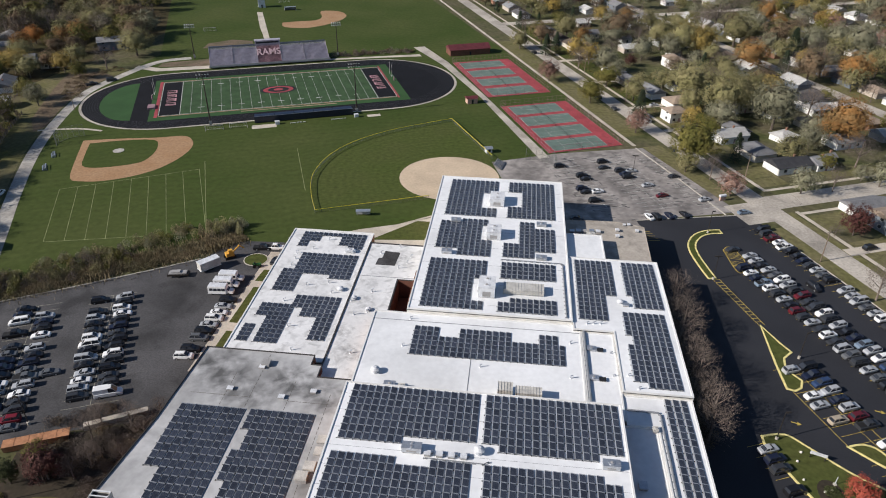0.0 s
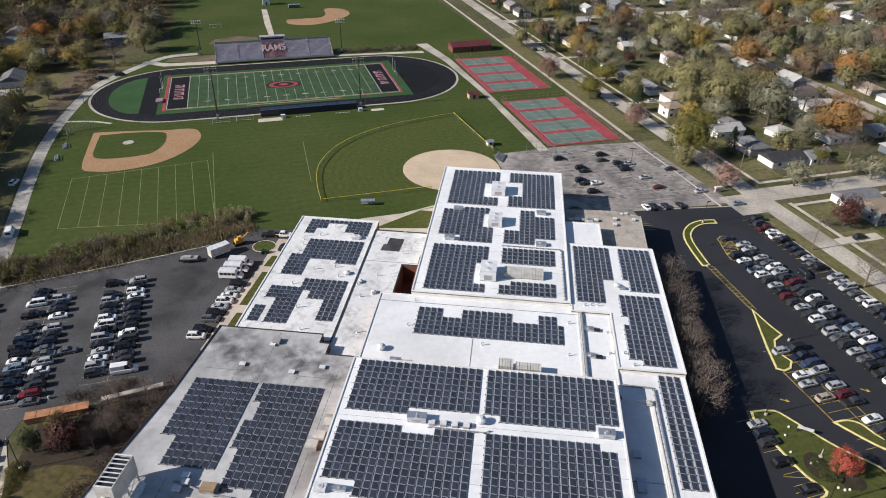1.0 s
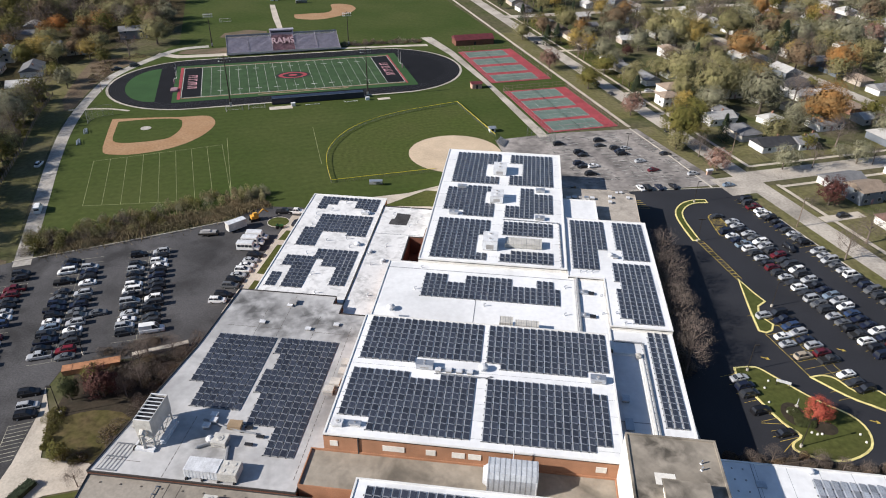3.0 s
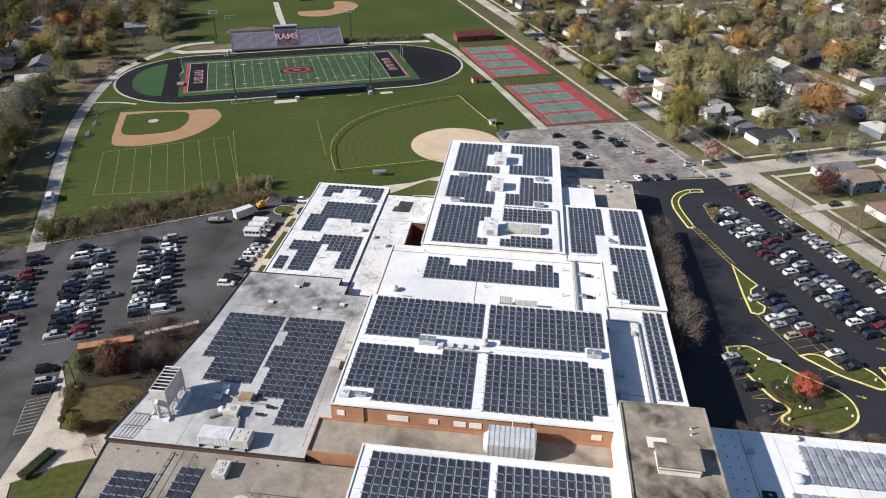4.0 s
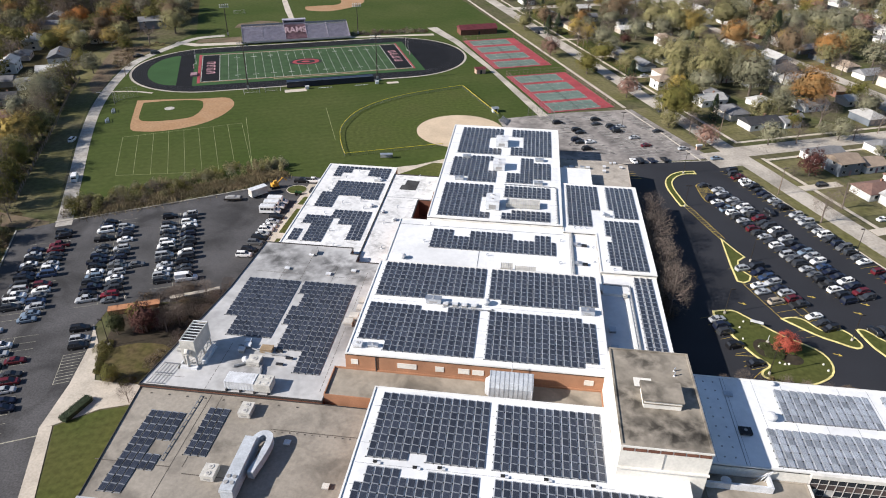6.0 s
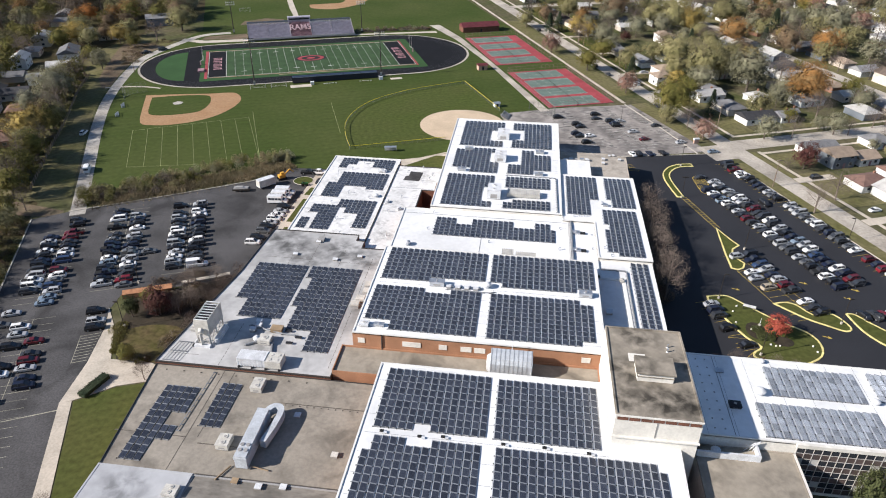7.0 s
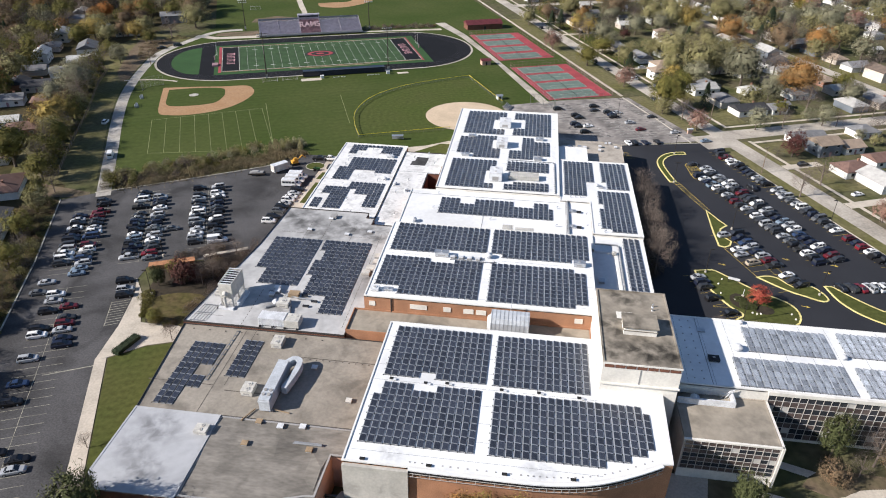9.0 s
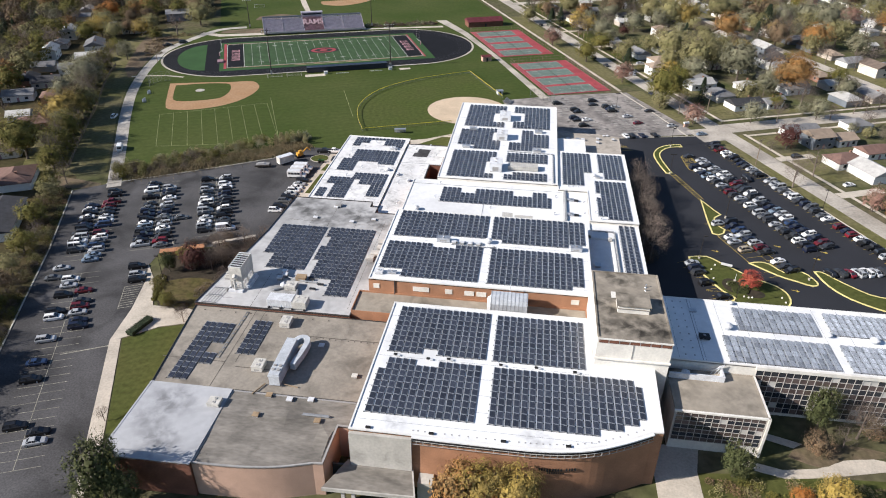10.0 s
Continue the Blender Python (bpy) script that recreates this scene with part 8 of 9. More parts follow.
# houses that show plainly
house(182, -145.5, 15, 9, 2.9, 1.8, False, "dark", "white", 0)
house(195.5, -147.0, 8, 8, 2.7, 1.6, False, "grey", "white", 0)
house(203, -143.5, 4, 4, 2.3, 1.2, False, "grey", "white", 0, label="small white garden shed with a grey roof")
house(178.5, -131.0, 13, 10, 3.0, 2.0, True, "grey", "cream", 90)
house(178, -114, 13, 9, 3.2, 1.9, False, "pale", "white", 0)
house(184.5, -110, 9, 8, 3.0, 1.7, False, "grey", "white", 90)
house(201, -120, 9, 7, 2.6, 1.3, True, "pale", "white", 10)
house(181, -71.5, 12, 10, 3.2, 1.7, True, "tan", "white", 0)
house(238.5, -88, 12, 9, 5.0, 2.0, False, "dark", "white", 0)
house(196, -48.5, 11, 9, 3.0, 1.8, False, "grey", "white", 0)
house(221, -131, 13, 9, 3.0, 1.9, False, "grey", "white", 0)
house(234.2, -151.4, 12, 9, 3.2, 2.2, True, "pale", "blue", 90)
house(184, -182, 14, 9, 2.9, 1.7, False, "grey", "white", 0)
house(182.8, -193.3, 10, 9, 5.0, 1.7, False, "tan", "blue", 0)
house(194.6, -194.2, 9, 8, 2.9, 1.8, False, "tan", "white", 0)
house(179.4, -213.2, 13, 9, 2.9, 1.9, True, "red", "white", 0)
house(197, -208.3, 11, 8, 2.8, 1.7, False, "red", "white", 0)
house(181, -225, 13, 10, 3.4, 2.2, False, "pale", "white", 90)
house(213.4, -181.3, 10, 9, 2.9, 1.8, True, "grey", "white", 0)
house(169, -87, 9, 8, 4.6, 1.8, True, "tan", "white", 0)
house(0, 0, 16, 12, 3.0, 2.2, True, "red", "white", -64, xy=(-158, 36), label="single-storey house with a red-brown hipped roof")
house(0, 0, 24, 13, 3.2, 1.6, False, "dark", "white", -66, xy=(-143, 6), label="long low house with a charcoal shingle roof")
house(0, 0, 14, 9, 3.0, 2.2, False, "pale", "blue", 26, xy=(-221, 185))
house(0, 0, 16, 10, 3.0, 2.2, False, "grey", "white", -64, xy=(-234, 211))
house(0, 0, 13, 9, 3.0, 2.2, False, "dark", "cream", 26, xy=(-217, 141))
house(0, 0, 12, 9, 3.0, 1.8, False, "grey", "white", 26, xy=(-219, 165))
house(0, 0, 9, 8, 2.8, 1.6, False, "pale", "white", 26, xy=(-199, 95))
house(0, 0, 16, 9, 5.0, 2.0, False, "grey", "blue", 26, xy=(-219, 288))
house(0, 0, 14, 8, 3.4, 1.6, False, "tan", "cream", 26, xy=(-231, 250))
house(0, 0, 14, 9, 3.0, 2.0, False, "grey", "white", 26, xy=(-252, 252))
house(0, 0, 13, 9, 3.0, 1.9, False, "grey", "white", 26, xy=(-217, 120))
house(0, 0, 13, 9, 3.0, 1.9, True, "red", "brick", 26, xy=(-199, 122))
house(0, 0, 13, 9, 3.0, 1.9, True, "red", "brick", 26, xy=(-187, 88))
house(0, 0, 14, 9, 3.0, 1.9, True, "brown", "cream", 26, xy=(-180, 58))

rh_ = random.Random(5)
TAKEN = [(-77, 30), (-50, 20)]


def street_houses(u, v0, v1, face, step=17.5, keep=0.92):
    v = v0
    while v < v1:
        if rh_.random() < keep:
            two = rh_.random() < 0.25
            w, d = rh_.choice((11, 12, 13)), rh_.choice((8, 9))
            house(u + rh_.uniform(-1.5, 1.5), v, w, d, 5.2 if two else 2.9, rh_.choice((1.8, 2.2)), rh_.random() < 0.35, rh_.choice(("grey", "grey", "brown", "dark", "tan", "pale", "pale")), rh_.choice(("white", "white", "cream", "tan", "brick", "blue")), face + rh_.choice((0, 0, 90)))
            TAKEN.append((u, v))
        v += step + rh_.uniform(-1.5, 1.5)


TAKEN += [(182, -145), (178, -131), (180, -114), (201, -120), (181, -71), (238, -88), (196, -48), (221, -131), (225, -144)]
street_houses(176, -54, 92, 90)
street_houses(250, -150, 92, -90)
street_houses(286, -150, 92, 90)
street_houses(370, -60, 92, -90, 19)
street_houses(406, -20, 92, 90, 19)
street_houses(176, 118, 250, 90, 22)
street_houses(250, 118, 230, -90, 24)
street_houses(330, 118, 200, -90, 26)
for (uu, v0, v1) in ((-150, -30, 150), (-205, 20, 170), (-240, 60, 200)):
    street_houses(uu, v0, v1, 90, 24, 0.85)
for (uu, vv) in ((215, -95), (218, -60), (222, -30), (226, 5), (214, 40), (230, 70), (330, -20), (335, 30), (310, 60), (325, -70)):
    small_building(uu, vv, 6, 6, 2.5, 1.4, SIDING[rh_.choice(("white", "tan", "cream"))], ROOFS[rh_.choice(("grey", "pale", "brown"))], "garage", "small detached garage with a shingle roof", "garage")
for (uu, vv, rz) in ((206, -84, 0), (222, -110, 90), (238, -96, 0), (236, -40, 90), (206, 20, 0), (214, -14, 90), (198, 56, 0), (232, 30, 90), (206, 84, 0), (300, -110, 0), (316, 10, 90), (340, 70, 0), (352, -40, 90), (244, -130, 0), (228, 120, 90), (300, 130, 0), (212, 160, 90)):
    house(uu, vv, rh_.choice((9, 11)), 8, rh_.choice((2.9, 2.9, 5.0)), 1.8, rh_.random() < 0.4, rh_.choice(("pale", "grey", "tan", "pale")), rh_.choice(("white", "white", "cream", "tan")), rz)
    TAKEN.append((uu, vv))


# ---- trees and shrubs ----
def crown_mesh(name, seed, material, rx, rz, lobes, leaves, size, wisps=0):
    """A full, uneven crown: many small clumps of leaves over a lumpy dome, with gaps between them."""
    r = random.Random(seed)
    lump = [(r.uniform(0, 6.28), r.uniform(-0.2, 0.9), r.uniform(-0.16, 0.16)) for _ in range(lobes)]

    def reach(a, e):
        k = 0.9
        for la, le, w in lump:
            k += w * max(0.0, math.cos(a - la)) ** 3 * max(0.0, 1 - abs(e - le))
        return k

    clumps = []
    for _ in range(lobes * 13):
        a = r.uniform(0, 6.283)
        e = r.uniform(-0.8, 1.0)
        c = math.sqrt(max(0.0, 1 - e * e))
        k = reach(a, e) * (r.uniform(0.7, 0.95) if r.random() < 0.85 else r.uniform(0.35, 0.7))
        clumps.append((Vector((math.cos(a) * c * k * rx, math.sin(a) * c * k * rx, e * k * rz)), r.uniform(0.13, 0.25)))
    s = Shape()
    per = max(1, leaves // len(clumps))
    for c, k in clumps:
        out = Vector((c.x / rx, c.y / rx, c.z / rz + 0.25)).normalized()
        for _ in range(per):
            d = Vector((r.gauss(0, 1), r.gauss(0, 1), r.gauss(0, 1))).normalized()
            if d.dot(out) < -0.3:
                d = -d
            q = abs(r.gauss(0.55, 0.5))
            p = c + Vector((d.x * k * rx * q, d.y * k * rx * q, d.z * k * rz * q))
            nrm = (d * 0.45 + out * 0.6 + Vector((r.gauss(0, 0.4), r.gauss(0, 0.4), r.gauss(0.15, 0.4)))).normalized()
            t = Matrix.Rotation(r.uniform(0, 6.28), 3, nrm) @ nrm.orthogonal().normalized()
            b = nrm.cross(t)
            a1, a2 = size * r.uniform(0.6, 1.35), size * r.uniform(0.45, 1.0)
            s.add([p - t * a1 - b * a2 * 0.5, p + t * a1 * 0.9 - b * a2 * 0.3, p + b * a2], [(0, 1, 2)])
    # the shaded leaves inside, which close the crown
    for _ in range(leaves // 9 if leaves > 500 else 0):
        d = Vector((r.gauss(0, 1), r.gauss(0, 1), r.gauss(0, 1))).normalized()
        q = r.uniform(0.35, 0.62)
        p = Vector((d.x * rx * q, d.y * rx * q, d.z * rz * q))
        t = Matrix.Rotation(r.uniform(0, 6.28), 3, d) @ d.orthogonal().normalized()
        b, w = d.cross(t), rx * r.uniform(0.05, 0.1)
        s.add([p - t * w - b * w * 0.6, p + t * w - b * w * 0.6, p + b * w], [(0, 1, 2)])
    # fine twigs that stand out of the crown
    for _ in range(wisps):
        c, k = r.choice(clumps)
        d = (Vector((c.x / rx, c.y / rx, c.z / rz + 0.5)).normalized() + Vector((r.gauss(0, 0.5), r.gauss(0, 0.5), r.gauss(0, 0.4)))).normalized()
        p = c + Vector((r.gauss(0, 0.16) * rx, r.gauss(0, 0.16) * rx, r.gauss(0, 0.16) * rz))
        w = d.orthogonal().normalized() * size * 0.16
        s.add([p - w, p + w, p + d * size * r.uniform(3.0, 6.0)], [(0, 1, 2)])
    return s.mesh(name, material)


def trunk_shape(seed, h, spread, limbs=5, twigs=0, base=0.24):
    r = random.Random(seed)
    s = Shape()
    top = Vector((r.uniform(-0.3, 0.3), r.uniform(-0.3, 0.3), h * 0.55))
    s.tube((0, 0, -0.2), (0, 0, 0.3), base * 1.4, base, n=7, caps=False)
    s.tube((0, 0, 0.3), top, base, base * 0.7, n=7, caps=False)
    s.tube(top, (top.x * 1.5, top.y * 1.5, h * 0.92), base * 0.7, base * 0.15, n=6)
    for i in range(limbs):
        a = 2 * math.pi * i / limbs + r.uniform(-0.4, 0.4)
        z = h * r.uniform(0.3, 0.62)
        e = Vector((math.cos(a) * spread * r.uniform(0.55, 0.85), math.sin(a) * spread * r.uniform(0.55, 0.85), z + h * r.uniform(0.2, 0.36)))
        st_ = Vector((top.x * z / (h * 0.55), top.y * z / (h * 0.55), z))
        s.tube(st_, e, base * 0.42, base * 0.12, n=5)
        for k in range(2 + twigs):
            f = r.uniform(0.35, 0.95)
            p = st_.lerp(e, f)
            q = p + Vector((r.gauss(0, 1), r.gauss(0, 1), abs(r.gauss(0.7, 0.6)))).normalized() * spread * r.uniform(0.25, 0.5)
            s.tube(p, q, base * 0.14, base * 0.03, n=3)
            for _ in range(twigs):
                p2 = p.lerp(q, r.uniform(0.3, 1.0))
                s.tube(p2, p2 + Vector((r.gauss(0, 1), r.gauss(0, 1), abs(r.gauss(0.5, 0.6)))).normalized() * spread * 0.22, base * 0.05, base * 0.015, n=3, caps=False)
    return s


TREES = {}
TREE_WORDS = {"olive": "broad tree with olive green autumn leaves", "greygreen": "broad tree with thinning grey-green leaves", "green": "tree with dark green leaves", "yellow": "tree with yellowing autumn leaves", "rust": "tree with rust orange autumn leaves", "orange": "tree with bright orange autumn leaves", "maroon": "tree with dark maroon leaves", "red": "small red maple tree", "pink": "small tree with faded pink-brown leaves", "brown": "tree with dry brown leaves"}


def tree_proto(kind, variant, big):
    key = (kind, variant, big)
    if key in TREES:
        return TREES[key]
    seed = sum(map(ord, kind)) * 7 + variant
    f = 0.54 if big else 1.0
    if kind == "bare":
        root = part("tree", trunk_shape(seed, 9.6, 4.0, 7, 4), M["twig"])
        part("crown", crown_mesh("crown", seed, M["twig"], 4.4, 4.2, 8, 260, 0.15, 1300), None, root, at=pose(0, 0, 5.9))
        tagged(root, "nearly bare tree with fine grey-brown twigs", "tree", "trees")
    elif kind == "conifer":
        root = part("tree", Shape().tube((0, 0, -0.2), (0, 0, 9.4), 0.2, 0.04, n=6), M["bark"])
        r = random.Random(seed)
        s = Shape()
        for i in range(1500):
            f = r.random() ** 0.75
            z = 0.5 + 9.2 * f
            a = r.uniform(0, 6.283)
            rad = (2.3 + 0.35 * math.sin(3 * a + seed) + 0.3 * math.sin(z * 4)) * (1 - f) ** 0.85 + 0.12
            q = rad * r.uniform(0.5, 1.08)
            p = Vector((math.cos(a) * q, math.sin(a) * q, z))
            o = Vector((math.cos(a), math.sin(a), -0.35)) * r.uniform(0.3, 0.6)
            w = Vector((-math.sin(a), math.cos(a), r.uniform(-0.3, 0.3))) * r.uniform(0.1, 0.2)
            s.add([p - o * 0.4 - w, p - o * 0.4 + w, p + o], [(0, 1, 2)])
        part("crown", s.mesh("crown", LEAF["conifer"]), None, root)
        tagged(root, "dark green pointed conifer", "tree", "trees")
    elif kind == "pine":
        root = part("tree", trunk_shape(seed, 9, 2.8, 6), M["bark"])
        part("crown", crown_mesh("crown", seed, LEAF["pine"], 3.6, 4.6, 9, 5200, 0.17, 900), None, root, at=pose(0, 0, 5.2))
        tagged(root, "full green pine tree with tufted needles", "tree", "trees")
    else:
        thin = kind in ("greygreen", "pink", "brown")
        root = part("tree", trunk_shape(seed, 8.6, 3.8, 6, 2 if thin else 0), M["bark"])
        part("crown", crown_mesh("crown", seed, LEAF[kind], 4.9, 4.5, 8 + variant, int((2700 if thin else 3300) / f ** 1.6), 0.205 * f, 300 if thin else 160), None, root, at=pose(0, 0, 5.0))
        tagged(root, TREE_WORDS[kind], "tree", "trees")
    root.matrix_basis = pose(0, 0, -60)
    TREES[key] = root
    return root


PLANTED = []
FIRST = set()


def tree(kind, x, y, size=1.0, seed=0, z=0.0, lift=1.0):
    v = seed % (3 if kind in ("olive", "greygreen", "green", "yellow", "rust", "bare") else 1)
    big = size > 1.35 and kind not in ("bare", "conifer", "pine")
    p = tree_proto(kind, v, big)
    r = random.Random(seed * 13 + int(x * 7) + int(y * 3))
    tall = (size if size < 1.2 else 1.2 + (size - 1.2) * 0.45) * lift
    m = pose(x, y, z, 0, 0, r.uniform(0, 360)) @ Matrix.Diagonal((size * r.uniform(0.92, 1.08), size * r.uniform(0.92, 1.08), tall * r.uniform(0.92, 1.08), 1))
    PLANTED.append((x, y))
    if (kind, v, big) not in FIRST:
        FIRST.add((kind, v, big))
        p.matrix_basis = m
        return p
    q = p.copy()
    scene.collection.objects.link(q)
    q.matrix_basis = m
    for c in p.children:
        k = c.copy()
        scene.collection.objects.link(k)
        k.parent = q
    return q


# trees that stand out by place and colour
EAST = [("yellow", 50, 306, 1.47), ("pink", 34, 261, 1.25), ("green", 53, 230, 1.5), ("greygreen", 64, 281, 1.60), ("olive", 74, 236, 1.45), ("greygreen", 68, 267, 1.27), ("olive", 100, 243, 2.48), ("olive", 111, 219, 2.3), ("olive", 121, 225, 2.1), ("olive", 126, 234, 2.07), ("greygreen", 130, 206, 2.65), ("rust", 143, 296, 2.18), ("rust", 190, 279, 1.95), ("brown", 168, 278, 2.1), ("rust", 152.6, 190, 2.45), ("green", 98, 191, 1.25), ("green", 87, 162, 2.2), ("olive", 84, 156, 1.0), ("bare", 92, 150, 1.05), ("pink", 96, 137, 0.98), ("pink", 70, 194, 1.22), ("olive", 111, 319, 2.61), ("olive", 101, 333, 2.37), ("brown", 77, 348, 2.44), ("olive", 147, 346, 2.59), ("conifer", 175, 327, 2.2), ("conifer", 160, 292, 1.58), ("conifer", 39, 316, 1.37), ("conifer", 33, 310, 1.50), ("conifer", 105, 168, 1.23)]
FARTHER = [("maroon", 129, 113, 1.2), ("greygreen", 122, 142, 1.18), ("bare", 134, 145, 0.95), ("greygreen", 153, 152, 1.05), ("greygreen", 148, 156, 0.79), ("bare", 151, 169, 1.40), ("green", 179, 204.7, 1.3), ("green", 166, 246, 0.82), ("olive", 127, 171, 1.29), ("greygreen", 138, 184, 1.22), ("conifer", 74, 214, 1.59), ("greygreen", 212, 328, 2.46), ("bare", 178, 290, 2.35), ("greygreen", 204, 340, 2.13), ("rust", 184, 409, 1.66), ("rust", 188, 396, 1.25), ("bare", 144, 386, 2.33), ("olive", 18, 322, 1.51), ("olive", 46, 347, 1.86), ("green", 29, 347, 1.42), ("bare", 132, 371, 1.83), ("bare", 92, 369, 1.83), ("yellow", 121, 317, 2.05), ("greygreen", 102, 310, 1.62), ("bare", 126, 289, 1.38), ("bare", 227, 338, 1.27), ("greygreen", 187, 333, 1.85)]
WEST = [("olive", -216, 308, 1.99), ("olive", -198, 275, 2.2), ("brown", -212, 301, 2.1), ("orange", -269, 290, 1.38), ("rust", -248, 303, 1.83), ("rust", -253, 293, 1.23), ("yellow", -244, 235, 1.98), ("yellow", -220, 240, 1.50), ("olive", -232, 229, 1.55), ("bare", -277, 317, 1.96), ("bare", -298, 305, 2.10), ("bare", -201, 248, 1.59), ("olive", -252, 325, 1.98), ("brown", -234, 275, 1.40), ("green", -195, 146, 1.3), ("olive", -246, 336, 1.94), ("bare", -205, 178, 1.23), ("greygreen", -202, 190, 1.14), ("green", -168, 56, 2.3), ("green", -150, 46, 1.3), ("green", -163, 22, 1.6), ("bare", -140, 38, 0.8), ("green", -122, -40, 1.5), ("bare", -113, -55, 1.3), ("green", -107, -66, 1.5), ("olive", -176, 108, 1.5), ("greygreen", -195, 139, 2.3), ("yellow", -175, 93, 2.2), ("yellow", -172, 92, 1.2), ("green", -161, 74, 1.4), ("bare", -158, 62, 1.2), ("greygreen", -192, 118, 1.5), ("bare", -178, 112, 1.5), ("bare", -187, 130, 1.4), ("green", -175, 104, 1.4), ("bare", -199, 160, 1.5), ("green", -203, 168, 1.3), ("olive", -168, 80, 1.2)]
for kind, x, y, s in EAST + FARTHER + WEST:
    tree(kind, x, y, s, int(abs(x * 3 + y)), 0, 1.25 if s > 1.55 and x > 0 and kind != "conifer" else 1.12 if x < 0 and y < 200 else 1.0)
STREET = [("bare", 160, -219.5, 1.2), ("pink", 159.4, -249, 0.95), ("rust", 161, -257, 1.1), ("bare", 145.8, -226, 1.1), ("green", 196, -150, 0.8)]
for kind, u, v, s in STREET:
    tree(kind, *uv(u, v), s, int(abs(u * 3 + v)))
GROUNDS = [("red", 88.7, 3.8, 0.72), ("maroon", -69.0, -9.6, 0.9), ("pine", -75.6, -11.6, 0.75), ("green", -73.6, -5.5, 0.6), ("bare", -66, 5, 0.62), ("bare", -60, 6, 0.65), ("bare", -56, -4, 0.6), ("bare", -54.5, 9, 0.55), ("bare", -58, -14, 0.5), ("bare", -64, -9, 0.62), ("green", -68.2, -27.8, 0.5), ("bare", -66, 1, 0.7), ("bare", -62, -6, 0.7), ("bare", -60.8, -33.7, 0.5), ("bare", -61.5, -69.4, 0.4), ("bare", -70, -10, 0.6), ("bare", -55, 3, 0.6), ("yellow", 20.6, -82.4, 1.42), ("yellow", 27.0, -82.0, 1.4), ("rust", 16.8, -82.6, 1.25), ("orange", 23.8, -83.4, 0.9), ("brown", 87.9, -56.7, 0.66), ("bare", 98.0, -51.2, 0.9), ("brown", 100.5, -51.0, 0.6), ("bare", 94.0, -54.5, 0.6), ("yellow", 87.0, -70.2, 0.85), ("orange", 80.6, -70.6, 0.5), ("bare", 48.5, -80.5, 0.6), ("bare", 55, -80, 0.5), ("bare", 103.0, -64, 0.5)]
tree("pine", 69.6, -65.4, 1.0, 2, 0, 1.05)
tree("pine", 90.0, -49.8, 0.9, 6, 0, 1.35)
tree("pine", -48.4, -89.8, 1.5, 3, 0, 1.35)
tree("pine", -43.6, -90.4, 1.0, 5, 0, 1.1)
for kind, x, y, s in GROUNDS:
    tree(kind, x, y, s, int(abs(x * 3 + y)), 0, 1.22 if y < -80 and 10 < x < 30 else 1.0)
for x, y, k in ((71, -11, 0.42), (75.5, -10, 0.46), (80, -9.4, 0.42), (84.5, -10, 0.48), (89, -11, 0.44), (93.5, -11, 0.42)):
    tree("bare", x, y, k, int(x * 3))
CORNER = [("bare", 159, 152, 0.8), ("bare", 173, 163, 1.0), ("bare", 180, 167, 0.9), ("bare", 187, 171, 0.9), ("bare", 122.7, 111.4, 0.5), ("greygreen", 162.6, 136, 0.6), ("olive", 167, 131, 0.6)]
for kind, x, y, s in CORNER:
    tree(kind, x, y, s, int(x))
for k in range(13):
    tree("bare", 63.2 + 1.1 * math.sin(k * 2.3), 16 + 4.1 * k, 1.08 + 0.12 * math.sin(k * 1.7), 7 * k)

for k, kind in enumerate(("bare", "green", "bare", "olive", "bare", "green", "brown", "bare", "greygreen", "green", "bare", "olive", "bare", "green")):
    tree(kind, -152 - 4.12 * k + 2.0 * math.sin(k * 2.1), 50 + 9.2 * k, 1.05 + 0.25 * math.sin(k * 1.3), 11 * k, 0, 1.3)

for k in range(15):
    f = k / 14
    line = ((-140, 33), (-122.5, -5.3), (-104.5, -51.6), (-87, -95))
    i = min(2, int(f * 3))
    p = Vector(line[i]).lerp(Vector(line[i + 1]), f * 3 - i)
    tree(("green", "olive", "brown", "green", "bare")[k % 5], p.x - 2.0 + 1.2 * math.sin(k * 1.9), p.y, 0.82 + 0.22 * math.sin(k * 2.7), 5 * k)

# suburban woods, scattered
rt = random.Random(23)
MIX = ["olive"] * 8 + ["greygreen"] * 11 + ["green"] * 3 + ["yellow"] * 3 + ["rust"] * 3 + ["bare"] * 13 + ["brown"] * 5 + ["conifer"] * 2 + ["maroon"] + ["pink"]


def near_road(u, v):
    return any(a - 2 < u < b + 2 for a, b in ((147, 158), (264, 272), (384, 392))) and v > -163 or -175 < v < -161 or 96 < v < 108


FAR = []


def scatter(n, area, gap, lo, hi, clear=None, far=False, mix=MIX):
    done = tries = 0
    while done < n and tries < n * 40:
        tries += 1
        u, v = rt.uniform(area[0], area[1]), rt.uniform(area[2], area[3])
        x, y = uv(u, v)
        if clear and not clear(u, v, x, y):
            continue
        if any((x - a) ** 2 + (y - b) ** 2 < gap * gap for a, b in PLANTED):
            continue
        if any((u - a) ** 2 + (v - b) ** 2 < 60 for a, b in TAKEN):
            continue
        k, s = rt.choice(mix), rt.uniform(lo, hi)
        if far:
            FAR.append((k, x, y, s, rt.uniform(0, 6.28), rt.randrange(3)))
            PLANTED.append((x, y))
        else:
            tree(k, x, y, s * (0.8 if k in ("conifer", "maroon", "pink") else 1.0), rt.randrange(999))
        done += 1


